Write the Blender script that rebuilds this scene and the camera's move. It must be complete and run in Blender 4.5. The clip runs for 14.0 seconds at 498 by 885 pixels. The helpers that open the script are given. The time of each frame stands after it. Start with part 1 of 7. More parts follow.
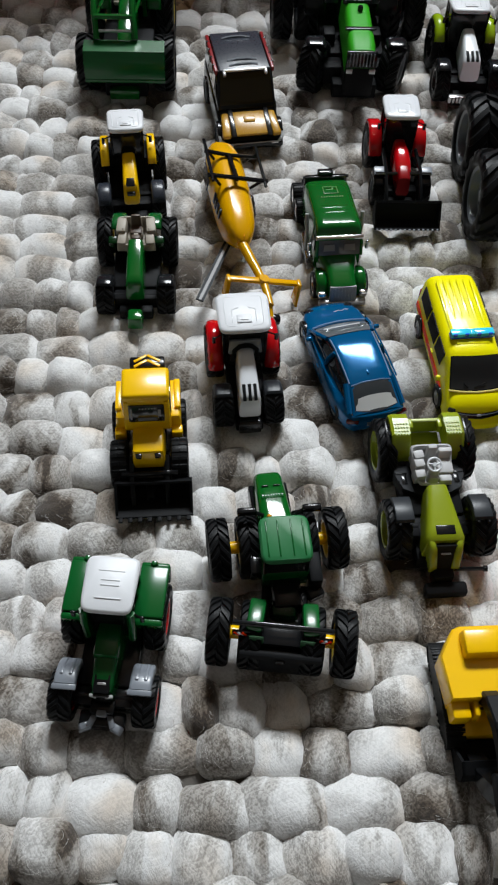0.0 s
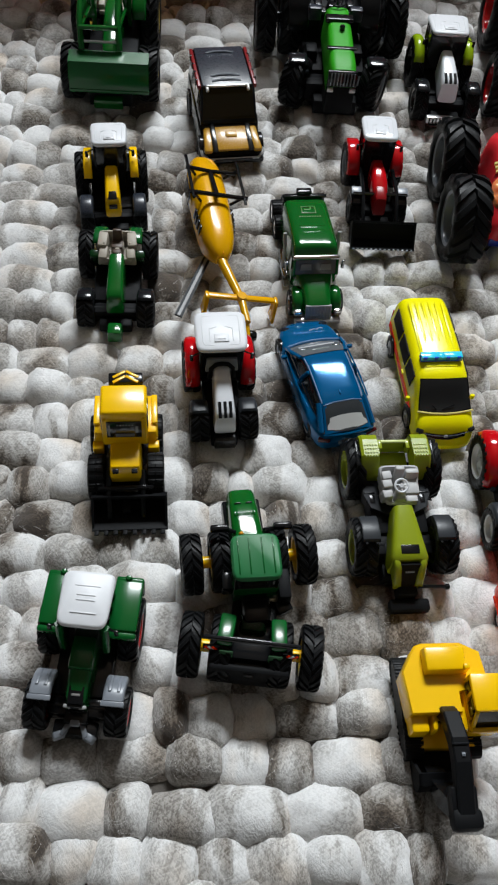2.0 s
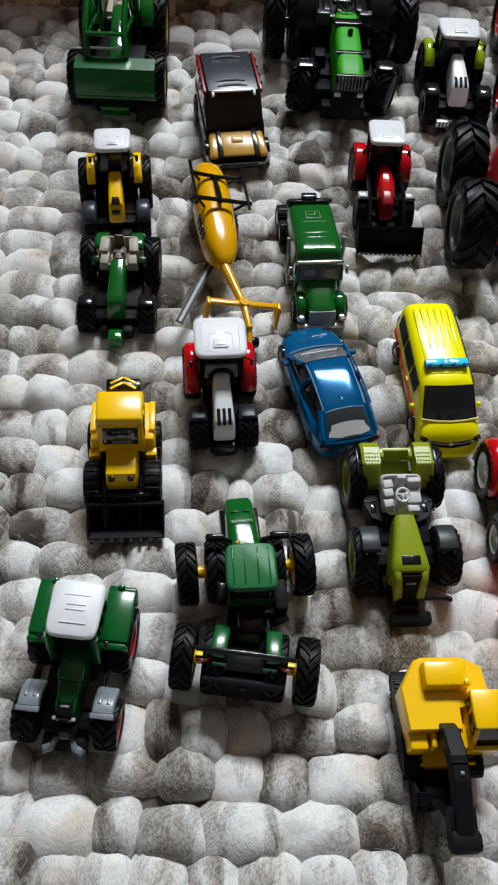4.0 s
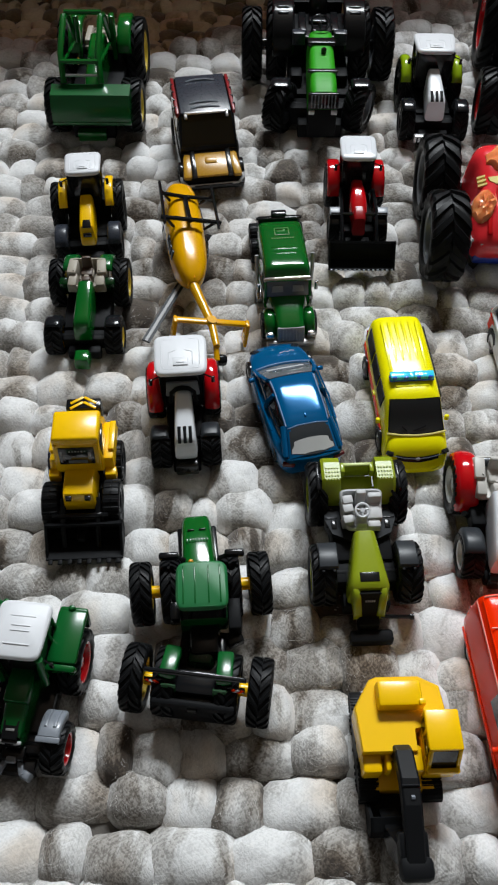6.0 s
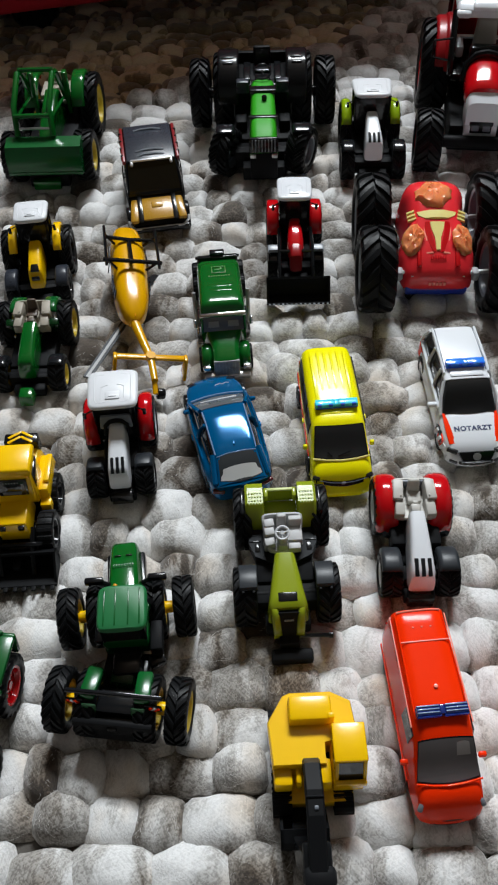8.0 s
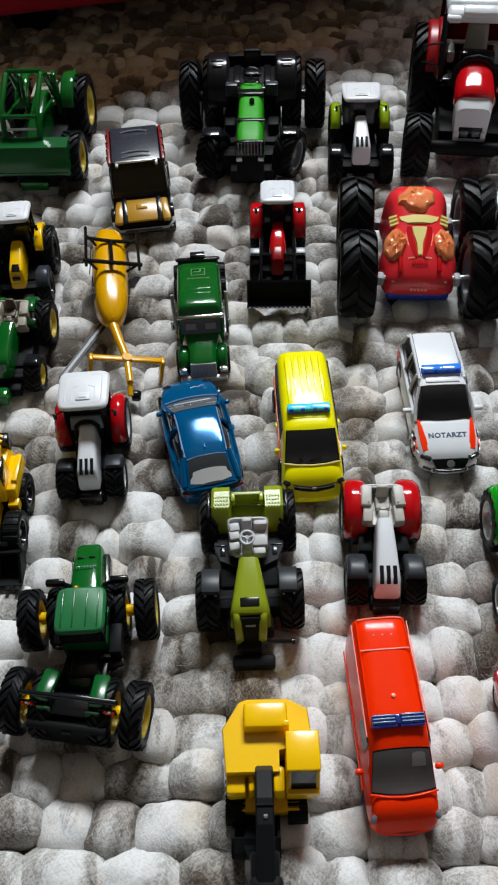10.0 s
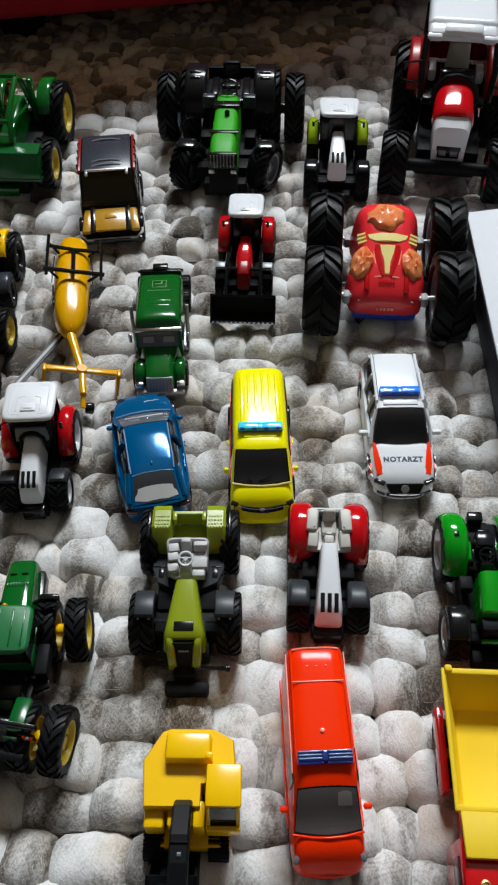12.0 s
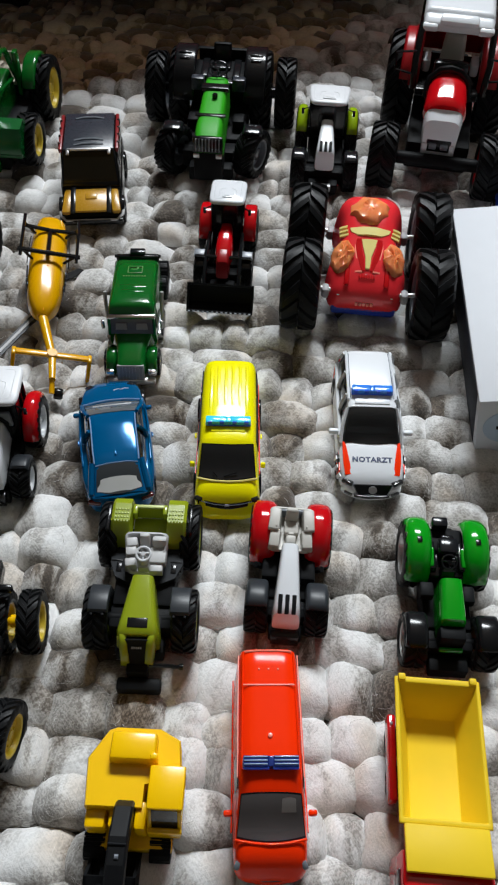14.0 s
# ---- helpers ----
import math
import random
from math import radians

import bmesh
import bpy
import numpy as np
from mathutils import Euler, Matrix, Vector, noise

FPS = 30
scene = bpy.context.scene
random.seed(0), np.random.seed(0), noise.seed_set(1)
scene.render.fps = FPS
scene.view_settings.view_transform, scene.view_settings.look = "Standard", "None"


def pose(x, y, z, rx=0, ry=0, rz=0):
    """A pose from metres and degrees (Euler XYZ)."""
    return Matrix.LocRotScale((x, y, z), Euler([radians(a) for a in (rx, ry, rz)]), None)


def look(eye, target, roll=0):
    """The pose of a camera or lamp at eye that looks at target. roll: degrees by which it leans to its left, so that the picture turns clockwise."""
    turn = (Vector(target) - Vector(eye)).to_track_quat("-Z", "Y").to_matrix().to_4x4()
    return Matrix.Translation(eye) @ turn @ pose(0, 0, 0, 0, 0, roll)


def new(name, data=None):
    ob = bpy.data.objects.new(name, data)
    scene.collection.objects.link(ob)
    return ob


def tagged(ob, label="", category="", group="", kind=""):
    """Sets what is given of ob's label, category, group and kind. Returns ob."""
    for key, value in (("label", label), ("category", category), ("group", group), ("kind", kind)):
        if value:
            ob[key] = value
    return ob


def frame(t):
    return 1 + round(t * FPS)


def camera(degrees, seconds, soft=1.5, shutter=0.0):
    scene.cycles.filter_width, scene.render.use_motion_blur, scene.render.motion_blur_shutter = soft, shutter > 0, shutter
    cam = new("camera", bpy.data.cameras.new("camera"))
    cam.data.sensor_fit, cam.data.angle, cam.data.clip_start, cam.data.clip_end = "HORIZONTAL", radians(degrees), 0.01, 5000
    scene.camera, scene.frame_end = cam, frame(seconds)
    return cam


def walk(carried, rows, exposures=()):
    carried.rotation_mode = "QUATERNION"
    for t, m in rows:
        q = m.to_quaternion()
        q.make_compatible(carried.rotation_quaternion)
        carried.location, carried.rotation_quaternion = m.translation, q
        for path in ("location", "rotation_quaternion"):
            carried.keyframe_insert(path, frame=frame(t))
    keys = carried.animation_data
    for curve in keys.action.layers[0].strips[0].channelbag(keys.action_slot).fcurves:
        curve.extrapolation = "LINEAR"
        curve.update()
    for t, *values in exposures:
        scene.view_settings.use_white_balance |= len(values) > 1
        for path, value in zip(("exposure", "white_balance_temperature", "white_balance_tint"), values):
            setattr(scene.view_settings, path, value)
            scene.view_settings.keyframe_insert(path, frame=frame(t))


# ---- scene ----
cam = camera(33.09, 14.0, soft=2.2)
ROWS = [
    (0.0, (0.0045, -0.0025, 0.3482), (-0.0017, 0.5619, -0.4773), 2.81),
    (0.5, (0.0122, -0.0022, 0.3606), (0.0155, 0.5618, -0.4652), 3.71),
    (1.0, (0.0068, 0.0072, 0.3754), (0.0250, 0.5690, -0.4517), 6.08),
    (1.5, (0.0037, 0.0028, 0.3711), (0.0303, 0.5638, -0.4562), 7.00),
    (2.0, (0.0042, 0.0019, 0.3659), (0.0278, 0.5570, -0.4655), 6.61),
    (4.5, (0.0247, 0.0076, 0.3583), (0.0089, 0.5743, -0.4655), 3.46),
    (5.0, (0.0352, 0.0095, 0.3569), (0.0056, 0.5791, -0.4645), 2.16),
    (5.5, (0.0418, 0.0109, 0.3559), (0.0004, 0.5851, -0.4618), 0.82),
    (6.0, (0.0512, 0.0079, 0.3537), (0.0049, 0.5936, -0.4555), 0.05),
    (6.5, (0.0660, 0.0052, 0.3611), (0.0037, 0.6129, -0.4306), -1.52),
    (7.0, (0.0777, 0.0017, 0.3635), (0.0132, 0.6177, -0.4216), -2.18),
    (7.5, (0.0888, -0.0019, 0.3632), (0.0241, 0.6144, -0.4217), -2.46),
    (8.0, (0.0950, -0.0026, 0.3634), (0.0293, 0.6176, -0.4183), -2.66),
    (10.5, (0.1214, 0.0034, 0.3562), (0.0303, 0.6289, -0.4187), -3.24),
    (11.0, (0.1267, 0.0092, 0.3526), (0.0259, 0.6380, -0.4184), -3.54),
    (11.5, (0.1344, 0.0118, 0.3525), (0.0325, 0.6434, -0.4161), -2.82),
    (12.0, (0.1424, 0.0128, 0.3514), (0.0557, 0.6486, -0.4156), -1.18),
    (12.5, (0.1497, 0.0131, 0.3478), (0.0704, 0.6452, -0.4231), -0.06),
    (13.0, (0.1516, 0.0163, 0.3481), (0.0755, 0.6407, -0.4292), 0.26),
    (13.5, (0.1512, 0.0216, 0.3496), (0.0751, 0.6426, -0.4305), 1.07),
    (14.0, (0.1544, 0.0240, 0.3502), (0.0769, 0.6439, -0.4306), 1.65),
]
walk(cam, [(t, look(eye, target, roll)) for t, eye, target, roll in ROWS])

# ---- light ----
world = bpy.data.worlds.new("overcast_day")
scene.world = world
world.use_nodes = True
wn, wl = world.node_tree.nodes, world.node_tree.links
sky = wn.new("ShaderNodeTexSky")
sky.sky_type, sky.sun_disc = "NISHITA", False
sky.sun_elevation, sky.sun_rotation = radians(38), radians(20)
wl.new(sky.outputs[0], wn["Background"].inputs[0])
wn["Background"].inputs[1].default_value = 0.12

# the room: rug corner beside a red sofa, a wide window high in the wall behind it
ROOM = dict(x0=-2.3, x1=2.1, y0=-2.6, y1=1.62, z0=-0.02, z1=2.42)
WIN = dict(x0=-0.30, x1=0.66, z0=1.42, z1=1.96)
lamp = bpy.data.lights.new("window_light", "AREA")
lamp.shape, lamp.size, lamp.size_y = "RECTANGLE", WIN["x1"] - WIN["x0"] - 0.06, WIN["z1"] - WIN["z0"] - 0.06
lamp.energy, lamp.color = 86.5, (0.91, 0.965, 1.0)
window_light = new("window_light", lamp)
window_light.matrix_world = look(((WIN["x0"] + WIN["x1"]) / 2, ROOM["y1"] + 0.06, (WIN["z0"] + WIN["z1"]) / 2), (0.3, 0.0, 1.1))


# ---- materials ----
def mat(name, color, rough=0.5, metal=0.0, coat=0.0, var=0.06, bump=0.0, scale=300.0, trans=0.0, spec=0.38, wear=0.0, wear_color=(0.5, 0.5, 0.5)):
    """A painted, moulded or cast surface: colour drifts at two scales, the gloss is uneven, fine relief."""
    m = bpy.data.materials.new(name)
    m.use_nodes = True
    n, l = m.node_tree.nodes, m.node_tree.links
    b = n["Principled BSDF"]
    tc = n.new("ShaderNodeTexCoord")
    big, fine = n.new("ShaderNodeTexNoise"), n.new("ShaderNodeTexNoise")
    big.inputs["Scale"].default_value, big.inputs["Detail"].default_value = scale * 0.25, 3
    fine.inputs["Scale"].default_value, fine.inputs["Detail"].default_value = scale * 4, 4
    l.new(tc.outputs["Object"], big.inputs["Vector"])
    l.new(tc.outputs["Object"], fine.inputs["Vector"])
    mix = n.new("ShaderNodeMix")
    mix.data_type = "RGBA"
    mix.inputs["A"].default_value = (*[max(0, c * (1 - var)) for c in color], 1)
    mix.inputs["B"].default_value = (*[min(1, c * (1 + var)) for c in color], 1)
    l.new(big.outputs["Fac"], mix.inputs["Factor"])
    out = mix.outputs["Result"]
    if wear:
        ramp = n.new("ShaderNodeMapRange")
        ramp.inputs["From Min"].default_value, ramp.inputs["From Max"].default_value = 0.66, 0.72
        ramp.inputs["To Max"].default_value = wear
        l.new(fine.outputs["Fac"], ramp.inputs["Value"])
        worn = n.new("ShaderNodeMix")
        worn.data_type = "RGBA"
        worn.inputs["B"].default_value = (*wear_color, 1)
        l.new(ramp.outputs["Result"], worn.inputs["Factor"])
        l.new(out, worn.inputs["A"])
        out = worn.outputs["Result"]
    l.new(out, b.inputs["Base Color"])
    r = n.new("ShaderNodeMapRange")
    r.inputs["To Min"].default_value, r.inputs["To Max"].default_value = max(0.02, rough * 0.75), min(1, rough * 1.3)
    l.new(fine.outputs["Fac"], r.inputs["Value"])
    l.new(r.outputs["Result"], b.inputs["Roughness"])
    b.inputs["Metallic"].default_value = metal
    b.inputs["Coat Weight"].default_value = coat * 0.5
    b.inputs["Coat Roughness"].default_value = 0.06
    b.inputs["Specular IOR Level"].default_value = spec
    if trans:
        b.inputs["Transmission Weight"].default_value = trans
    if bump:
        bp = n.new("ShaderNodeBump")
        bp.inputs["Strength"].default_value, bp.inputs["Distance"].default_value = bump, 0.0004
        l.new(fine.outputs["Fac"], bp.inputs["Height"])
        l.new(bp.outputs["Normal"], b.inputs["Normal"])
    return m


GREEN = mat("green_paint", (0.003, 0.105, 0.013), 0.14, coat=0.6)
DEEP_GREEN = mat("deep_green_plastic", (0.003, 0.095, 0.018), 0.22, coat=0.2)
ROOFGREEN = mat("dull_green_plastic", (0.014, 0.16, 0.048), 0.45)
LEAF = mat("bright_green_paint", (0.03, 0.34, 0.012), 0.4, spec=0.14)
LAWN = mat("grass_green_paint", (0.003, 0.30, 0.010), 0.12, coat=0.6)
OLIVE = mat("lime_green_paint", (0.26, 0.32, 0.012), 0.24, coat=0.3)
LIME = mat("yellow_green_paint", (0.27, 0.40, 0.006), 0.2, coat=0.5)
YELLOW = mat("golden_yellow_paint", (0.95, 0.555, 0.0), 0.24, coat=0.35)
LEMON = mat("lemon_yellow_paint", (0.95, 0.86, 0.002), 0.2, coat=0.2, spec=0.26)
TIPPER = mat("yellow_plastic", (0.80, 0.555, 0.018), 0.5, spec=0.18)
RED = mat("red_paint", (0.55, 0.004, 0.008), 0.12, coat=0.7)
SIGNAL = mat("signal_red_paint", (1.0, 0.034, 0.002), 0.16, coat=0.0, spec=0.18)
FIRE = mat("crimson_plastic", (0.84, 0.03, 0.04), 0.2, coat=0.6, var=0.10)
WHITE = mat("white_paint", (0.76, 0.785, 0.82), 0.2, coat=0.4, var=0.03)
WHITE_PLASTIC = mat("white_plastic", (0.70, 0.715, 0.74), 0.4, var=0.03)
CARD = mat("white_card", (0.66, 0.68, 0.72), 0.55, var=0.03, spec=0.3)
CARD_DARK = mat("printed_card", (0.034, 0.038, 0.050), 0.5, var=0.8, scale=150, spec=0.1)
GREY = mat("grey_plastic", (0.36, 0.36, 0.37), 0.45)
SEATGREY = mat("pale_grey_plastic", (0.52, 0.52, 0.52), 0.45)
BEIGE = mat("beige_plastic", (0.36, 0.32, 0.26), 0.5)
SLATE = mat("slate_grey_plastic", (0.15, 0.17, 0.20), 0.3, coat=0.2)
ANTHRACITE = mat("anthracite_plastic", (0.010, 0.011, 0.013), 0.15, spec=0.32)
BLACK = mat("black_plastic", (0.0075, 0.008, 0.009), 0.17, spec=0.28)
RUBBER = mat("tyre_rubber", (0.0085, 0.009, 0.0098), 0.38, spec=0.10, bump=0.2, var=0.25)
CHROME = mat("chrome", (0.78, 0.78, 0.79), 0.14, metal=1.0)
SILVER = mat("silver_paint", (0.55, 0.55, 0.56), 0.3, metal=0.7)
GLASS = mat("tinted_glass", (0.10, 0.10, 0.11), 0.06, trans=0.85, var=0.02)
SMOKED = mat("smoked_glass", (0.020, 0.021, 0.022), 0.09, coat=1.0, var=0.02)
BLUE = mat("blue_metallic_paint", (0.0, 0.096, 0.25), 0.13, metal=0.25, coat=0.4, var=0.08, spec=0.2)
BLUELAMP = mat("clear_blue_lens", (0.02, 0.12, 1.0), 0.1, trans=0.1, coat=0.6)
CYANLAMP = mat("pale_blue_lens", (0.05, 0.72, 1.0), 0.1, trans=0.1, coat=0.6)
PALEGLASS = mat("pale_clear_glass", (0.11, 0.12, 0.13), 0.08, coat=0.8, var=0.25)
GREYGLASS = mat("grey_clear_glass", (0.10, 0.088, 0.088), 0.08, coat=0.8, var=0.2)
REARGLASS = mat("dark_clear_glass", (0.035, 0.04, 0.045), 0.07, coat=0.8, var=0.2)
SEATBEIGE = mat("beige_behind_glass", (0.24, 0.22, 0.21), 0.12, coat=0.6)
NAVYLENS = mat("dark_blue_lens", (0.012, 0.03, 0.17), 0.12, coat=0.6)
SKYLAMP = mat("sky_blue_lens", (0.04, 0.26, 0.95), 0.1, trans=0.1, coat=0.6)
STEELBLUE = mat("steel_blue_plastic", (0.20, 0.30, 0.48), 0.25, coat=0.5)
SALMON = mat("salmon_red_paint", (1.0, 0.30, 0.22), 0.3)
DEEPRED = mat("deep_red_lens", (0.10, 0.004, 0.006), 0.15, coat=0.6)
CABGLASS = mat("dark_cab_glass", (0.010, 0.010, 0.011), 0.07, var=0.02)
MATTBLACK = mat("matt_black_plastic", (0.009, 0.0095, 0.0105), 0.5, spec=0.06)
HELIYELLOW = mat("orange_yellow_plastic", (0.75, 0.37, 0.0), 0.22, coat=0.3)
RAILRED = mat("dark_red_print", (0.22, 0.010, 0.012), 0.3)
TAUPE = mat("taupe_plastic", (0.36, 0.325, 0.29), 0.5)
JEEPGLASS = mat("amber_smoked_glass", (0.03, 0.023, 0.008), 0.12, spec=0.2)
DARKCHROME = mat("dull_chrome", (0.36, 0.36, 0.37), 0.25, metal=1.0)
STONEGREY = mat("stone_grey_plastic", (0.20, 0.22, 0.25), 0.3, coat=0.2)
DECKGREY = mat("deck_grey_plastic", (0.026, 0.030, 0.035), 0.36, spec=0.25)
PALELIME = mat("rubbed_lime_paint", (0.55, 0.62, 0.22), 0.35)
BONE = mat("bone_white_plastic", (0.52, 0.50, 0.46), 0.42)
BOTTLE = mat("bottle_green_plastic", (0.002, 0.03, 0.006), 0.25)
RIMYELLOW = mat("yellow_rim_plastic", (0.68, 0.50, 0.04), 0.35)
ROOFGREY = mat("blue_grey_plastic", (0.026, 0.031, 0.042), 0.28)
OCHRE = mat("ochre_paint", (0.46, 0.235, 0.012), 0.26, coat=0.25)
ORANGE = mat("orange_translucent_plastic", (1.0, 0.29, 0.11), 0.14, coat=0.6)
for _m in (ORANGE,):
    _b = _m.node_tree.nodes["Principled BSDF"]
    _b.inputs["Subsurface Weight"].default_value, _b.inputs["Subsurface Scale"].default_value = 0.55, 0.004
    _b.inputs["Subsurface Radius"].default_value = (1.0, 0.45, 0.2)
NAVY = mat("navy_print", (0.005, 0.018, 0.085), 0.4)
BLUEPLASTIC = mat("blue_plastic", (0.008, 0.03, 0.30), 0.3, coat=0.5)
AMBER = mat("amber_plastic", (0.85, 0.35, 0.02), 0.25, coat=0.5)
CREAM = mat("cream_print", (0.82, 0.70, 0.22), 0.4)
DULLGOLD = mat("dull_yellow_print", (0.07, 0.20, 0.035), 0.4)
BRASS = mat("dull_brass", (0.45, 0.34, 0.10), 0.35, metal=0.9)
GRILLE = mat("dull_grille_chrome", (0.36, 0.36, 0.365), 0.6, metal=0.15)
RUST = mat("worn_green_plate", (0.03, 0.14, 0.05), 0.5, wear=0.6, wear_color=(0.15, 0.14, 0.12))
PLASTER = mat("wall_plaster", (0.235, 0.235, 0.226), 0.9, scale=6, bump=0.1)
CEILINGPAINT = mat("ceiling_boards", (0.16, 0.12, 0.085), 0.7, scale=6, var=0.2)
FLOORWOOD = mat("oak_boards", (0.15, 0.09, 0.05), 0.5, scale=20, var=0.3)
CHARCOAL = mat("charcoal_paint", (0.007, 0.0075, 0.0085), 0.4, spec=0.12)
DECKPLATE = mat("dark_deck_plastic", (0.018, 0.020, 0.023), 0.55, spec=0.12)
MUDBROWN = mat("dark_brown_plastic", (0.075, 0.048, 0.032), 0.45)
# dull red; its darkness also holds the shade on the large tractor's mudguards
DULL_SHADED_RED = mat("dull_shaded_red_plastic", (0.30, 0.005, 0.008), 0.3)
UPHOLSTERY = mat("red_upholstery", (0.43, 0.006, 0.018), 0.85, scale=160, bump=0.6, var=0.2)


def wool(name, browns):
    """Felted wool roving: pale and grey lengths that change along the strand, matted fibres, hairs."""
    m = bpy.data.materials.new(name)
    m.use_nodes = True
    n, l = m.node_tree.nodes, m.node_tree.links
    b = n["Principled BSDF"]

    def node(kind, **values):
        made = n.new(kind)
        for key, value in values.items():
            made.inputs[key.replace("_", " ")].default_value = value
        return made

    tc, info, geo = n.new("ShaderNodeTexCoord"), n.new("ShaderNodeObjectInfo"), n.new("ShaderNodeNewGeometry")
    add = n.new("ShaderNodeMath")
    l.new(info.outputs["Random"], add.inputs[0])
    l.new(geo.outputs["Random Per Island"], add.inputs[1])
    rnd = n.new("ShaderNodeMath")
    rnd.operation = "FRACT"
    l.new(add.outputs[0], rnd.inputs[0])
    shift = n.new("ShaderNodeVectorMath")
    shift.operation = "MULTIPLY_ADD"
    shift.inputs[0].default_value = (1, 1, 1)
    l.new(rnd.outputs[0], shift.inputs[0])
    shift.inputs[1].default_value = (7.3, 3.1, 5.7)
    l.new(tc.outputs["Object"], shift.inputs[2])
    # lengths of other wool, across the strand
    squash = n.new("ShaderNodeMapping")
    squash.inputs["Scale"].default_value = (1.0, 0.5, 0.5)
    l.new(shift.outputs[0], squash.inputs["Vector"])
    band = node("ShaderNodeTexNoise", Scale=46.0, Detail=3.0, Roughness=0.5, Distortion=0.6)
    l.new(squash.outputs[0], band.inputs["Vector"])
    each = n.new("ShaderNodeMapRange")
    each.inputs["To Min"].default_value, each.inputs["To Max"].default_value = (-0.36, 0.36) if browns else (-0.35, 0.225)
    l.new(rnd.outputs[0], each.inputs["Value"])
    wide = n.new("ShaderNodeMapRange")
    wide.inputs["From Min"].default_value, wide.inputs["From Max"].default_value = 0.40, 0.60
    wide.inputs["To Min"].default_value, wide.inputs["To Max"].default_value = 0.24, 0.76
    l.new(band.outputs["Fac"], wide.inputs["Value"])
    tone = n.new("ShaderNodeMath")
    l.new(wide.outputs["Result"], tone.inputs[0])
    l.new(each.outputs["Result"], tone.inputs[1])
    ramp = n.new("ShaderNodeValToRGB")
    stops = ((0.0, (0.06, 0.044, 0.031)), (0.08, (0.15, 0.125, 0.10)), (0.18, (0.31, 0.29, 0.265)), (0.38, (0.44, 0.425, 0.405)), (0.50, (0.60, 0.592, 0.58)), (0.60, (0.69, 0.687, 0.68)), (0.85, (0.73, 0.728, 0.722)))
    if browns:
        stops = ((0.1, (0.145, 0.098, 0.044)), (0.40, (0.215, 0.152, 0.070)), (0.49, (0.31, 0.228, 0.115)), (0.54, (0.56, 0.445, 0.255)), (0.70, (0.66, 0.54, 0.33)), (0.9, (0.71, 0.61, 0.42)))
    ramp.color_ramp.elements.remove(ramp.color_ramp.elements[0])
    ramp.color_ramp.elements[0].position, ramp.color_ramp.elements[0].color = stops[0][0], (*stops[0][1], 1)
    for place, color in stops[1:]:
        e = ramp.color_ramp.elements.new(place)
        e.color = (*color, 1)
    # matted fibres: warped fine threads
    warp = node("ShaderNodeTexNoise", Scale=240.0, Detail=2.0)
    l.new(shift.outputs[0], warp.inputs["Vector"])
    bent = n.new("ShaderNodeVectorMath")
    bent.operation = "MULTIPLY_ADD"
    bent.inputs[1].default_value = (0.0016, 0.0016, 0.0016)
    l.new(warp.outputs["Color"], bent.inputs[0])
    l.new(shift.outputs[0], bent.inputs[2])
    lays = []
    for angle in (0.35, -0.75, 1.25):
        lay = n.new("ShaderNodeMapping")
        lay.inputs["Rotation"].default_value = (0.3 * angle, 0.2, angle)
        lay.vector_type = "TEXTURE"
        lay.inputs["Scale"].default_value = (7.0, 1.0, 1.0)
        l.new(bent.outputs[0], lay.inputs["Vector"])
        hair = node("ShaderNodeTexNoise", Scale=1150.0, Detail=1.0, Roughness=0.5)
        l.new(lay.outputs[0], hair.inputs["Vector"])
        lays.append(hair.outputs["Fac"])
    total = n.new("ShaderNodeMath")
    l.new(lays[0], total.inputs[0])
    l.new(lays[1], total.inputs[1])
    total_b = n.new("ShaderNodeMath")
    l.new(total.outputs[0], total_b.inputs[0])
    l.new(lays[2], total_b.inputs[1])
    thread = n.new("ShaderNodeMapRange")
    thread.inputs["From Min"].default_value, thread.inputs["From Max"].default_value = 1.1, 1.9
    l.new(total_b.outputs[0], thread.inputs["Value"])
    beige = node("ShaderNodeTexNoise", Scale=26.0, Detail=2.0)
    l.new(shift.outputs[0], beige.inputs["Vector"])
    tint = n.new("ShaderNodeMapRange")
    tint.inputs["From Min"].default_value, tint.inputs["From Max"].default_value = 0.53, 0.70
    tint.inputs["To Max"].default_value = 0.7
    l.new(beige.outputs["Fac"], tint.inputs["Value"])
    fleck = n.new("ShaderNodeMath")
    fleck.operation = "MULTIPLY_ADD"
    fleck.inputs[1].default_value, fleck.inputs[2].default_value = 0.12 if not browns else 0.06, -0.06 if not browns else -0.03
    l.new(thread.outputs["Result"], fleck.inputs[0])
    mixed = n.new("ShaderNodeMath")
    l.new(tone.outputs[0], mixed.inputs[0])
    l.new(fleck.outputs[0], mixed.inputs[1])
    l.new(mixed.outputs[0], ramp.inputs["Fac"])
    dark = n.new("ShaderNodeMapRange")
    dark.inputs["From Min"].default_value, dark.inputs["From Max"].default_value = 0.33, 0.58
    dark.inputs["To Min"].default_value, dark.inputs["To Max"].default_value = 0.66, 1.10
    l.new(thread.outputs["Result"], dark.inputs["Value"])
    mul = n.new("ShaderNodeMix")
    mul.data_type, mul.blend_type = "RGBA", "MULTIPLY"
    depth = n.new("ShaderNodeMapRange")
    depth.inputs["From Min"].default_value, depth.inputs["From Max"].default_value = 0.36, 0.56
    depth.inputs["To Min"].default_value, depth.inputs["To Max"].default_value = 0.75, 0.24
    l.new(tone.outputs[0], depth.inputs["Value"])
    l.new(depth.outputs["Result"], mul.inputs["Factor"])
    warm = n.new("ShaderNodeMix")
    warm.data_type, warm.blend_type = "RGBA", "MULTIPLY"
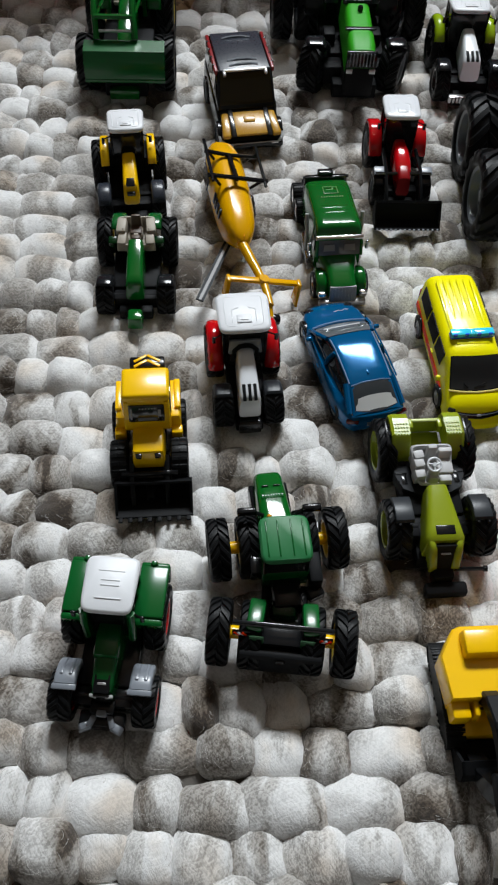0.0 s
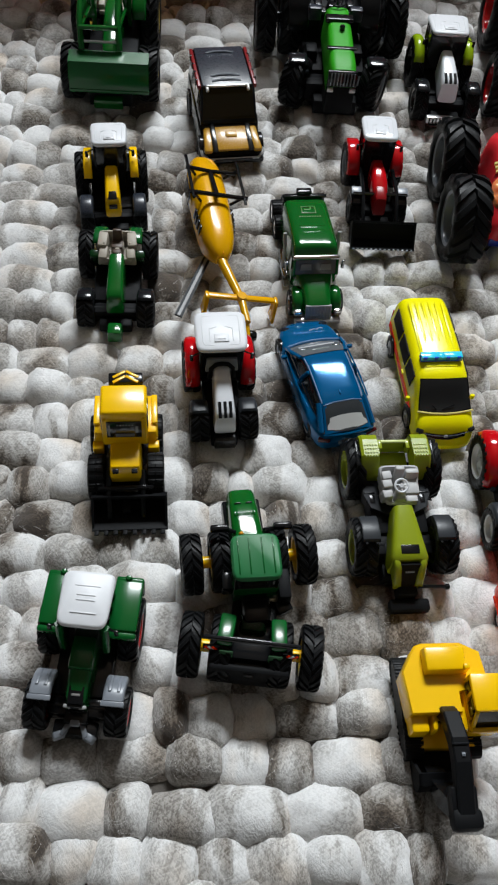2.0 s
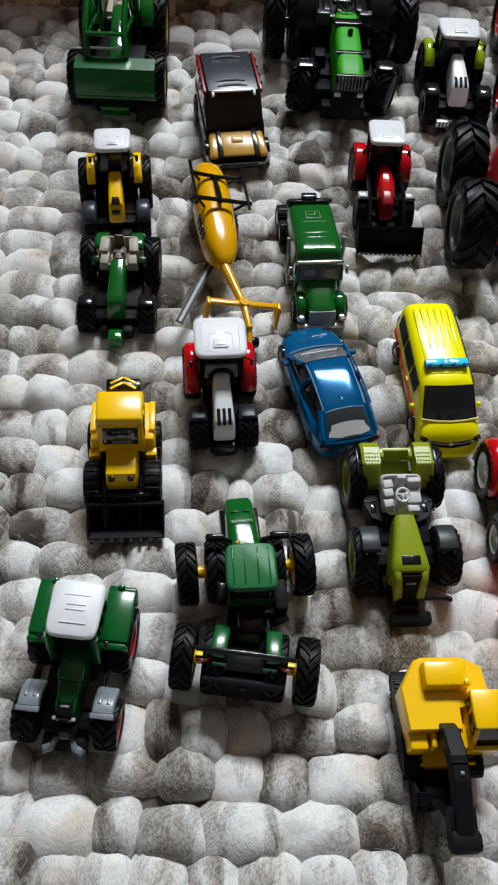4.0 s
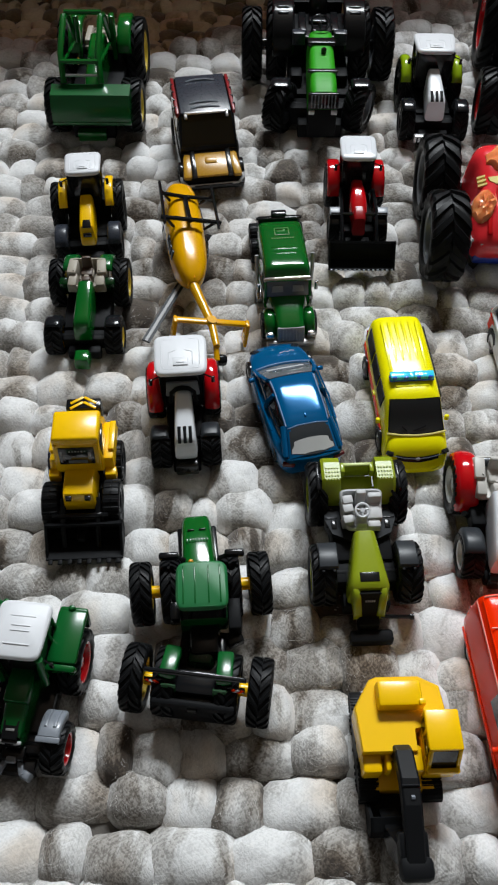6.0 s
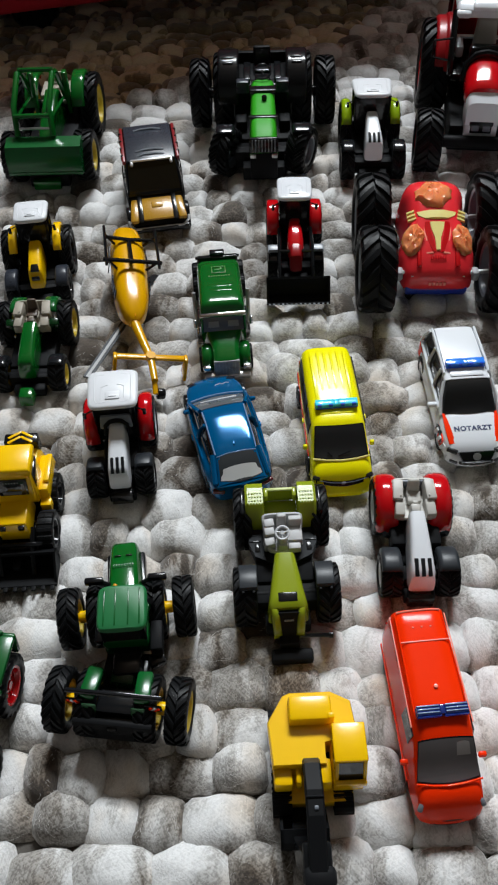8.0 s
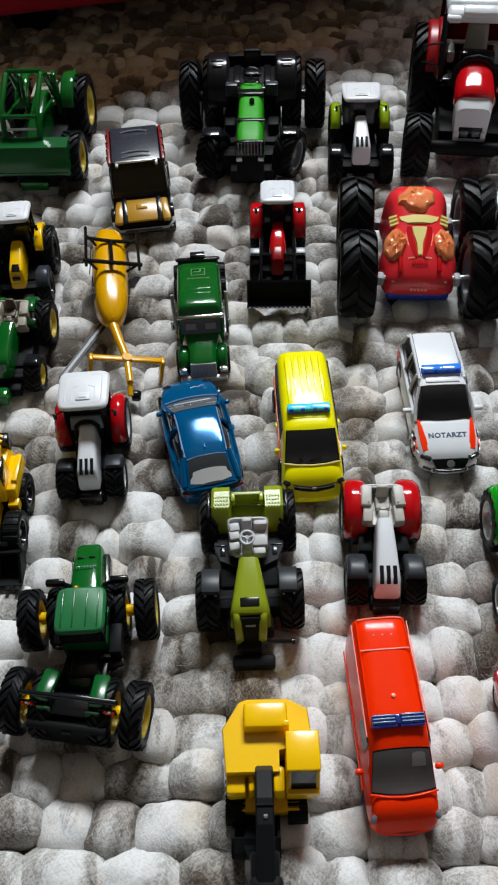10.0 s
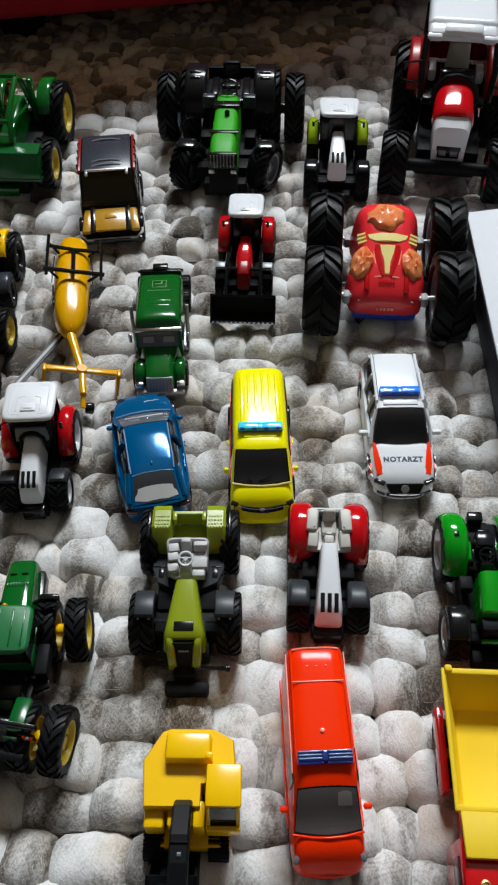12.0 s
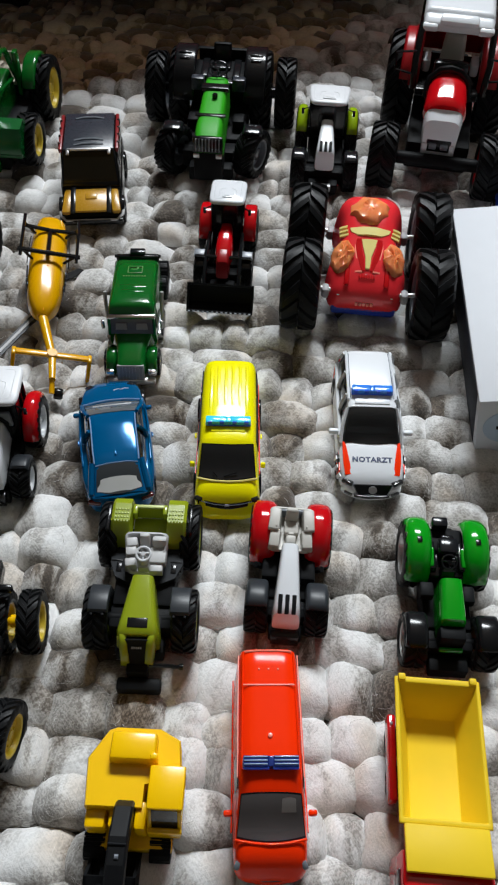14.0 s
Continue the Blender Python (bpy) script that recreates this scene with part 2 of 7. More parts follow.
    warm.inputs["B"].default_value = (0.86, 0.72, 0.58, 1)
    l.new(tint.outputs["Result"], warm.inputs["Factor"])
    l.new(ramp.outputs["Color"], warm.inputs["A"])
    l.new(warm.outputs["Result"], mul.inputs["A"])
    l.new(dark.outputs["Result"], mul.inputs["B"])
    l.new(mul.outputs["Result"], b.inputs["Base Color"])
    b.inputs["Roughness"].default_value = 0.95
    b.inputs["Subsurface Weight"].default_value = 0.2
    b.inputs["Subsurface Radius"].default_value = (1.0, 0.95, 0.9)
    b.inputs["Subsurface Scale"].default_value = 0.003
    b.inputs["Specular IOR Level"].default_value = 0.15
    b.inputs["Sheen Weight"].default_value = 0.4
    b.inputs["Sheen Roughness"].default_value = 0.6
    bp = n.new("ShaderNodeBump")
    bp.inputs["Strength"].default_value, bp.inputs["Distance"].default_value = 0.28, 0.0006
    l.new(thread.outputs["Result"], bp.inputs["Height"])
    l.new(bp.outputs["Normal"], b.inputs["Normal"])
    return m


WOOL = wool("grey_white_wool", False)
BROWN_WOOL = wool("brown_wool", True)

# ---- building in millimetres ----
MM = 0.001


def thing(name, label, category, x, y, yaw=0.0, z=0.0, group="", tilt=(0, 0)):
    ob = new(name)
    ob.empty_display_size = 0.01
    ob.matrix_world = pose(x * MM, y * MM, z * MM, tilt[0], tilt[1], yaw)
    return tagged(ob, label, category, group)


def mesh_of(name, bm, material, angle=38, recalc=True):
    if recalc:
        bmesh.ops.recalc_face_normals(bm, faces=bm.faces)
    bm.transform(Matrix.Scale(MM, 4))
    me = bpy.data.meshes.new(name)
    bm.to_mesh(me)
    bm.free()
    me.materials.append(material)
    me.shade_smooth()
    me.set_sharp_from_angle(angle=radians(angle))
    return me


def part(name, bm, material, parent, label="", at=None, angle=38):
    me = bm if isinstance(bm, bpy.types.Mesh) else mesh_of(name, bm, material, angle)
    ob = new(name, me)
    ob.parent = parent
    if at is not None:
        ob.matrix_local = at
    return tagged(ob, label)


def mm(x, y, z, rx=0, ry=0, rz=0):
    return pose(x * MM, y * MM, z * MM, rx, ry, rz)


def join(bm, other, m=None):
    """Adds a small bmesh to another, moved by m, and frees it."""
    if m is not None:
        other.transform(m)
    made = [bm.verts.new(v.co) for v in other.verts]
    other.verts.index_update()
    for f in other.faces:
        bm.faces.new([made[v.index] for v in f.verts])
    other.free()
    return bm


def turn(c, rx=0, ry=0, rz=0):
    return Matrix.Translation(c) @ Euler([radians(a) for a in (rx, ry, rz)]).to_matrix().to_4x4()


def box(c, s, bev=0.6, top=(1, 1), rot=(0, 0, 0), lean=(0, 0), bm=None, seg=2):
    """A bevelled block of size s round c; top: taper of its upper face; lean: shift of its upper face."""
    t = bmesh.new()
    bmesh.ops.create_cube(t, size=1)
    for v in t.verts:
        k = v.co.z > 0
        v.co = Vector((v.co.x * s[0] * (top[0] if k else 1) + (lean[0] if k else 0), v.co.y * s[1] * (top[1] if k else 1) + (lean[1] if k else 0), v.co.z * s[2]))
    if bev:
        bmesh.ops.bevel(t, geom=t.edges[:], offset=min(bev, min(s) * 0.45), segments=seg, affect="EDGES", profile=0.5)
    return join(bm if bm is not None else bmesh.new(), t, turn(c, *rot))


def loft(rings, bm=None, cap=True, closed=True):
    bm = bm if bm is not None else bmesh.new()
    rows = [[bm.verts.new(p) for p in ring] for ring in rings]
    k = len(rows[0])
    for a, b in zip(rows, rows[1:]):
        for i in range(k if closed else k - 1):
            j = (i + 1) % k
            bm.faces.new((a[i], a[j], b[j], b[i]))
    if cap:
        bm.faces.new(rows[0][::-1])
        bm.faces.new(rows[-1])
    return bm


def ring(y, hw, z0, z1, p=5.0, n=24, cx=0.0, top=1.0, lean=0.0):
    """A rounded-box section across y, half width hw, from z0 to z1; top: the upper edge's width; lean: shift in y of the upper edge."""
    out = []
    for i in range(n):
        a = 2 * math.pi * (i + 0.5) / n
        c, s = math.cos(a), math.sin(a)
        u = math.copysign(abs(c) ** (2 / p), c)
        w = math.copysign(abs(s) ** (2 / p), s)
        k = (w + 1) / 2
        out.append(Vector((cx + hw * u * (1 + (top - 1) * k), y + lean * k, z0 + (z1 - z0) * k)))
    return out


def lathe(profile, n=28, c=(0, 0, 0), axis="x", bm=None):
    """Turns a profile of (radius, along) round an axis."""
    rings = []
    for r, a in profile:
        row = []
        for i in range(n):
            t = 2 * math.pi * i / n
            u, w = r * math.cos(t), r * math.sin(t)
            p = {"x": (a, u, w), "y": (w, a, u), "z": (u, w, a)}[axis]
            row.append(Vector(c) + Vector(p))
        rings.append(row)
    return loft(rings, bm)


def tube(points, r, n=8, bm=None):
    pts = [Vector(p) for p in points]
    rings, side = [], None
    for i, p in enumerate(pts):
        d = (pts[min(i + 1, len(pts) - 1)] - pts[max(i - 1, 0)]).normalized()
        side = (side or (Vector((0, 0, 1)) if abs(d.z) < 0.9 else Vector((1, 0, 0))))
        side = (side - d * side.dot(d)).normalized()
        other = d.cross(side)
        rings.append([p + r * (side * math.cos(2 * math.pi * k / n) + other * math.sin(2 * math.pi * k / n)) for k in range(n)])
    return loft(rings, bm)


def arch(cx, cy, cz, r, w, a0, a1, th=1.4, n=14, soft=0.2, bm=None):
    """A mudguard: a bent plate of width w over a wheel at cx, cy, cz, from angle a0 to a1 (0: ahead, 90: up). soft: share of the width that rounds off at each side."""
    rings = []
    e = w * soft
    d = min(e, 3.2)
    for i in range(n + 1):
        a = radians(a0 + (a1 - a0) * i / n)
        u = Vector((0, -math.cos(a), math.sin(a)))
        k = r + th
        end = -0.8 if i in (0, n) else 0.0
        sec = [(-w / 2, r - 1.8), (-w / 2, k - d), (-w / 2 + e * 0.13, k - d * 0.5), (-w / 2 + e * 0.45, k - d * 0.13), (-w / 2 + e, k)]
        sec += [(-x, q) for x, q in sec[::-1]] + [(w / 2 - 1, r - 1.2), (-w / 2 + 1, r - 1.2)]
        rings.append([Vector((cx + x, cy, cz)) + u * (q + (end if q > r else 0)) for x, q in sec])
    return loft(rings, bm)


def slab(corners, th, bm=None):
    """A thin plate between four corners, th thick behind them."""
    bm = bm if bm is not None else bmesh.new()
    c = [Vector(p) for p in corners]
    nrm = (c[1] - c[0]).cross(c[2] - c[0]).normalized() * th
    top, low = [bm.verts.new(p) for p in c], [bm.verts.new(p - nrm) for p in c]
    bm.faces.new(top)
    bm.faces.new(low[::-1])
    for i in range(4):
        j = (i + 1) % 4
        bm.faces.new((top[j], top[i], low[i], low[j]))
    return bm


# ---- wheels ----
WHEELS = {}


def tyre_mesh(r, w, lugs, style):
    """style: farm (angled lugs that meet in the middle), road (straight blocks). One skin, lugs raised from it."""
    key = (r, w, lugs, style)
    if key in WHEELS:
        return WHEELS[key]
    farm = style == "farm"
    h, d, span = w / 2, r * (0.068 if farm else 0.04), (0.42 if farm else 0.0)
    b = r - d
    half = [(0.0, b, 0.0), (0.05, b, 1.0), (0.5, b, 1.0), (0.84, b - 0.02 * r, 1.0), (0.97, b - 0.085 * r, 1.0), (1.0, b - 0.16 * r, 0.35), (1.0, b - 0.22 * r, 0.0), (0.95, r * 0.66, 0.0), (0.78, r * 0.60, 0.0)]
    rows = [(-x, rad, up) for x, rad, up in half[::-1]] + half[1:]
    rings = []
    for x, rad, up in rows:
        row = []
        for k in range(lugs):
            for at, high in ((0.0, 0), (0.44, 0), (0.54, 1), (0.92, 1)):
                t = 2 * math.pi * (k + at + (0.0 if x < 0 else 0.5 if x > 0 else 0.25) * farm) / lugs + span * min(abs(x), 1.0)
                q = rad + d * high * up
                row.append(Vector((x * h, q * math.cos(t), q * math.sin(t))))
        rings.append(row)
    bm = loft(rings, cap=False)
    WHEELS[key] = mesh_of("tyre", bm, RUBBER, 32)
    return WHEELS[key]


def rim_mesh(r, w, material, dish):
    key = ("rim", r, w, material.name, dish)
    if key not in WHEELS:
        h = w / 2
        bm = bmesh.new()
        R = r * 0.62
        lathe([(0.01, -h * 0.55), (R * 0.22, -h * 0.55), (R * 0.26, -h * (0.55 - dish)), (R * 0.80, -h * (0.6 - dish)), (R * 0.88, -h * 0.78), (R, -h * 0.84), (R, h * 0.84), (R * 0.88, h * 0.78), (R * 0.80, h * (0.6 - dish)), (R * 0.26, h * (0.55 - dish)), (R * 0.22, h * 0.55), (0.01, h * 0.55)], n=28, bm=bm)
        for k in range(8):
            t = 2 * math.pi * k / 8
            for s in (-1, 1):
                lathe([(0.01, s * h * (0.56 - dish)), (R * 0.075, s * h * (0.56 - dish)), (R * 0.06, s * h * (0.70 - dish)), (0.01, s * h * (0.70 - dish))], n=6, c=(0, R * 0.55 * math.cos(t), R * 0.55 * math.sin(t)), bm=bm)
        WHEELS[key] = mesh_of("rim", bm, material, 35)
    return WHEELS[key]


def wheel(parent, x, y, r, w, material, lugs=16, style="farm", dish=0.25, steer=0.0, z=None, spin=0.0):
    t = part("tyre", tyre_mesh(r, w, lugs, style), RUBBER, parent, at=mm(x, y, r if z is None else z, 0, 0, steer) @ mm(0, 0, 0, spin, 0, 0 if x < 0 else 180))
    part("rim", rim_mesh(r, w, material, dish), material, t, material.name.replace("_", " ") + " rim")
    return t

# ---- the room ----
def structure(name, bm, material, label, category):
    ob = new(name, mesh_of(name, bm, material))
    return tagged(ob, label, category, "", "structure")


def block(x0, x1, y0, y1, z0, z1, bm=None):
    """A plain wall block, in metres."""
    return box(((x0 + x1) * 500, (y0 + y1) * 500, (z0 + z1) * 500), ((x1 - x0) * 1000, (y1 - y0) * 1000, (z1 - z0) * 1000), 0, bm=bm)


# walls and ceiling are unseen; their tones are set for the bounce light
R = ROOM
structure("floor", block(R["x0"], R["x1"], R["y0"], R["y1"], -0.12, R["z0"]), FLOORWOOD, "brown wooden floor under the rug", "floor")
structure("ceiling", block(R["x0"], R["x1"], R["y0"], R["y1"], R["z1"], R["z1"] + 0.1), CEILINGPAINT, "plain brown boarded ceiling", "ceiling")
structure("wall_west", block(R["x0"] - 0.12, R["x0"], R["y0"], R["y1"], -0.12, R["z1"] + 0.1), PLASTER, "plain grey plastered wall", "wall")
structure("wall_east", block(R["x1"], R["x1"] + 0.12, R["y0"], R["y1"], -0.12, R["z1"] + 0.1), PLASTER, "plain grey plastered wall", "wall")
structure("wall_south", block(R["x0"] - 0.12, R["x1"] + 0.12, R["y0"] - 0.12, R["y0"], -0.12, R["z1"] + 0.1), PLASTER, "plain grey plastered wall", "wall")
ya, yb = R["y1"], R["y1"] + 0.12
wn_bm = block(R["x0"] - 0.12, WIN["x0"], ya, yb, -0.12, R["z1"] + 0.1)
block(WIN["x1"], R["x1"] + 0.12, ya, yb, -0.12, R["z1"] + 0.1, wn_bm)
block(WIN["x0"], WIN["x1"], ya, yb, -0.12, WIN["z0"], wn_bm)
block(WIN["x0"], WIN["x1"], ya, yb, WIN["z1"], R["z1"] + 0.1, wn_bm)
structure("wall_north", wn_bm, PLASTER, "grey plastered wall with a wide window", "wall")


def sofa():
    """A red upholstered seat block that closes the far end of the rug."""
    t = thing("sofa", "dark red upholstered sofa front behind the rug", "sofa", -150, 716, 16.7, -20)
    part("base", box((0, 325, 130), (1500, 620, 160), 8, seg=3), UPHOLSTERY, t)
    for x in (-372, 372):
        part("seat_cushion", box((x, 325, 236), (740, 640, 60), 26, seg=4), UPHOLSTERY, t)
    for x in (-690, 0, 690):
        for y in (90, 570):
            part("leg", lathe([(0.01, 0), (20, 0), (26, 46), (0.01, 46)], 16, (x, y, 0), "z"), BLACK, t, "short dark leg")


sofa()


# ---- tractors ----
def steering_wheel(parent, x, y, z, r, material, tilt=35):
    bm = bmesh.new()
    n, m = 20, 8
    rings = []
    for i in range(n + 1):
        a = 2 * math.pi * i / n
        rings.append([Vector(((r + 0.55 * math.cos(2 * math.pi * k / m)) * math.cos(a), (r + 0.55 * math.cos(2 * math.pi * k / m)) * math.sin(a), 0.55 * math.sin(2 * math.pi * k / m))) for k in range(m)])
    loft(rings, bm, cap=False)
    for a in (12, 168, 270):
        tube([(0, 0, 0), (r * math.cos(radians(a)), r * math.sin(radians(a)), 0)], 0.45, 6, bm)
    lathe([(0.01, -1), (1.0, -1), (1.0, 0.6), (0.01, 0.6)], 10, axis="z", bm=bm)
    tube([(0, 0, 0), (0, 0, -6)], 0.6, 6, bm)
    bmesh.ops.remove_doubles(bm, verts=bm.verts, dist=0.01)
    part("steering_wheel", bm, material, parent, at=mm(x, y, z, tilt, 0, 0))


def seat(parent, y, z, w, material, wide=True):
    bm = box((0, y, z), (w, w * 0.85, 2.6), 0.9)
    box((0, y + w * 0.46, z + w * 0.42), (w * 0.95, 2.4, w * 0.8), 0.9, top=(0.8, 1), rot=(-8, 0, 0), bm=bm)
    if wide:
        for s in (-1, 1):
            box((s * w * 0.62, y + 0.5, z + 1.6), (w * 0.26, w * 0.8, 1.6), 0.6, bm=bm)
    part("seat", bm, material, parent)


def tub(parent, yc, d, w, wf, zb, zf, floor, material, style="twin", back=None):
    """A moulded driver's place in one piece: angular rimmed pan, seat, side consoles, steering column."""
    def outline(k, z=None):
        row = []
        for i in range(32):
            a = 2 * math.pi * (i + 0.5) / 32
            u = math.copysign(abs(math.cos(a)) ** 0.26, math.cos(a))
            v = math.copysign(abs(math.sin(a)) ** 0.26, math.sin(a))
            f = (1 - v) / 2
            row.append(Vector((u * (w + (wf - w) * f + k), yc + v * (d / 2 + k), (zb + (zf - zb) * f) if z is None else z)))
        return row
    lower = [q + Vector((0, 0, -0.9)) for q in outline(0.0)]
    pan = part("operator_platform", loft([outline(-1.2, floor - 2), lower, outline(-0.4), outline(-1.1), outline(-2.0, floor)]), material, parent)
    if back:
        part("back_panel", box((0, yc + d * 0.42, floor + 3.4), (w * 1.1, 1.6, zb - floor - 1.0), 0.4), back, pan, "dark panel behind the seat")
    if style == "pair":
        # a tall middle seat, a passenger seat on one side, a lever console on the other
        part("seat_back", box((-0.4, yc + d * 0.26, floor + 5.6), (w * 0.52, 3.4, 12.0), 1.1, top=(0.85, 0.9), rot=(-8, 0, 0)), material, pan)
        bm = box((w * 0.54, yc - d * 0.04, floor + 2.0), (w * 0.74, d * 0.46, 5.4), 0.7, top=(0.94, 0.94), rot=(4, 0, 0))
        box((w * 0.58, yc + d * 0.26, floor + 4.6), (w * 0.70, 3.6, 8.4), 1.1, top=(0.9, 0.9), rot=(-10, 0, 0), bm=bm)
        box((w * 0.50, yc - d * 0.36, floor + 1.2), (w * 0.60, d * 0.26, 4.0), 0.6, top=(0.94, 0.9), bm=bm)
        part("passenger_seat", bm, material, pan)
        for yy, zz, h in ((0.24, 4.6, 8.0), (0.02, 3.8, 7.4), (-0.24, 2.4, 6.4)):
            part("lever_console", box((-w * 0.62, yc + d * yy, floor + zz - 1.0), (w * 0.58, d * 0.28, h), 0.7, top=(0.8, 0.85), rot=(6, 0, 8)), material, pan)
        column = lathe([(0.01, 0), (2.6, 0), (2.5, 6.0), (2.0, 7.2), (0.01, 7.2)], 14, (-0.4, yc - d * 0.24, floor - 0.4), "z")
        box((-0.4, yc - d * 0.30, floor + 2.0), (w * 0.58, d * 0.36, 6.0), 1.4, top=(0.8, 0.7), rot=(10, 0, 0), bm=column)
        part("steering_column", column, material, pan)
        steering_wheel(parent, -0.4, yc - d * 0.16, floor + 8.2, 3.1, WHITE_PLASTIC, 20)
        return pan
    bm = box((0, yc + d * 0.06, floor + 2.2), (w * 0.62, d * 0.36, 3.6), 1.1)
    box((0, yc + d * 0.27, floor + 5.6), (w * 0.60, 2.8, 9.5), 1.2, top=(0.82, 0.9), rot=(-10, 0, 0), bm=bm, seg=3)
    part("seat", bm, material, pan)
    for k in (-1, 1):
        bm = box((k * w * 0.70, yc + d * 0.16, floor + 3.6), (w * 0.56, d * 0.56, 8.0), 0.6, top=(0.78, 0.92), rot=(6, 0, k * 4))
        box((k * w * 0.66, yc - d * 0.24, floor + 1.4), (w * 0.52, d * 0.46, 7.0), 0.6, top=(0.78, 0.88), rot=(12, 0, k * 4), bm=bm)
        part("side_console", bm, material, pan)
        part("console_slot", box((k * w * 0.72, yc + d * 0.20, floor + 7.1), (w * 0.12, 1.0, 0.8), 0.2, rot=(6, 0, 0)), SLATE, pan)
        part("side_lever", box((k * w * 0.62, yc - d * 0.04, floor + 7.0), (0.8, 1.2, 1.6), 0.3), material, pan)
    part("console", box((0, yc - d * 0.28, floor + 2.4), (w * 0.48, d * 0.26, 5.6), 0.9, top=(0.85, 0.7), rot=(8, 0, 0)), material, pan)
    part("console_notch", box((0, yc - d * 0.17, floor + 5.2), (w * 0.22, 1.4, 0.9), 0.3), material, pan)
    return pan


def tractor(label, x, y, yaw, wb=38, rr=14, rw=9, rt=42, fr=10, fw=8, ft=40, body=MATTBLACK, hood=GREEN, hood_w=(5, 4.5), hood_z=(30, 24), hood_back=-8, nose=12, hood_low=12, slots=3, slot_mat=MATTBLACK, fender=GREEN, fender_w=None, fender_a=(35, 150), guard=None, guard_a=(45, 150), guard_z=0.0, rim=BLACK, lugs=16, cab=None, open_seat=None, steer=0.0, z=0.0, weight=None, group="toy tractors", cat="toy tractor", tilt=(0, 0), inset=0.0, soft=0.2, platform=None, dome=5.5):
    """A toy tractor: rear axle at its origin, front towards -y. rt, ft: width over the rear and front tyres."""
    t = thing("toy_tractor", label, cat, x, y, yaw, z, group, tilt)
    rx, fx = rt / 2 - rw / 2, ft / 2 - fw / 2
    for s in (-1, 1):
        wheel(t, s * rx, 0, rr, rw, rim, lugs, spin=17 * s)
        wheel(t, s * fx, -wb, fr, fw, rim, lugs, steer=steer, spin=31 * s)
    bm = box((0, 1, rr * 0.95), (hood_w[0] * 1.9, rr * 1.5, rr * 0.75), 1.0)
    box((0, -wb * 0.46, fr * 0.98), (hood_w[0] * 1.45, wb * 0.86, fr * 0.9), 0.8, bm=bm)
    if nose > 0:
        box((0, -wb - nose * 0.30, fr * 0.85), (hood_w[1] * 1.7, nose * 0.7, fr * 0.7), 0.8, bm=bm)
    for s in (-1, 1):
        box((s * (hood_w[0] + 2.6), -wb * 0.42, fr * 0.95), (4.4, wb * 0.30, fr * 0.62), 0.9, bm=bm)
        box((s * (hood_w[0] + 2.4), -wb * 0.16, fr * 1.25), (4.6, wb * 0.12, 1.4), 0.4, bm=bm)
    part("chassis", bm, body, t)
    bm = tube([(-rx, 0, rr), (rx, 0, rr)], rr * 0.2, 10)
    part("rear_axle", bm, body, t)
    bm = tube([(-fx, -wb, fr), (fx, -wb, fr)], fr * 0.2, 10)
    if fr < 20:
        box((0, -wb, fr * 0.8), (fx * 2 - fw * 0.9, fr * 0.75, fr * 0.75), 0.9, bm=bm)
        box((0, -wb - fr * 0.75, fr * 0.55), (fx * 1.1, fr * 0.6, fr * 0.6), 0.9, bm=bm)
    part("front_axle", bm, body, t)
    bm = box((0, -wb * 0.48, fr * 0.85), (min(rt - 2 * rw, ft - 2 * fw + 4) - 1, wb * 0.82, fr * 0.9), 1.4)
    part("fuel_tank", bm, body, t)
    # bonnet
    y0, y1 = hood_back, -wb - nose
    rows = []
    for k in range(9):
        f = k / 8
        hw = hood_w[0] + (hood_w[1] - hood_w[0]) * f
        zt = hood_z[0] + (hood_z[1] - hood_z[0]) * (f ** 1.5)
        low = hood_low + (0 if f < 0.9 else 0.4)
        if f == 1:
            hw, zt = hw * 0.90, zt - 0.9
        rows.append(ring(y0 + (y1 - y0) * f, hw, low, zt, dome, 24, top=0.86, lean=(-0.6 if f < 1 else 1.2)))
    h = part("bonnet", loft(rows), hood, t)
    if slots:
        for k in range(slots):
            o = (k - (slots - 1) / 2) * hood_w[1] * 1.3 / slots
            long, reach = y0 - y1, 4.6
            f = 1 - reach / long
            zc = hood_z[0] + (hood_z[1] - hood_z[0]) * f ** 1.5
            fall = math.degrees(math.atan((hood_z[0] - hood_z[1]) * 1.5 / long))
            bm = box((o, y1 + reach + 0.2, zc - 0.35), (hood_w[1] * 0.27, 8.4, 1.4), 0.3, rot=(fall + 1, 0, 0))
            part("grille_slot", bm, slot_mat, h)
    if weight:
        bm = box((0, y1 - 1.5, fr * 0.75), (hood_w[1] * 1.8, 5, fr * 0.75), 0.8)
        part("front_weight", bm, weight, t)
    # mudguards
    fwid = fender_w or rw + 2
    if fender:
        for s in (-1, 1):
            f = part("rear_mudguard", arch(s * (rt / 2 - fwid / 2 - 0.6 - inset), 0, rr, rr + 0.6, fwid, fender_a[0], fender_a[1], soft=soft), fender, t)
            part("rear_lamp", box((s * (rt / 2 - fwid * 0.5 - inset), rr * 0.82, rr * 1.55), (fwid * 0.4, 1.6, 2.2), 0.4), RED, f)
    if guard:
        for s in (-1, 1):
            g = arch(s * fx, -wb, fr + guard_z, fr + 0.7, fw * 0.92, guard_a[0], guard_a[1], 1.2)
            part("front_mudguard", g, guard, t)
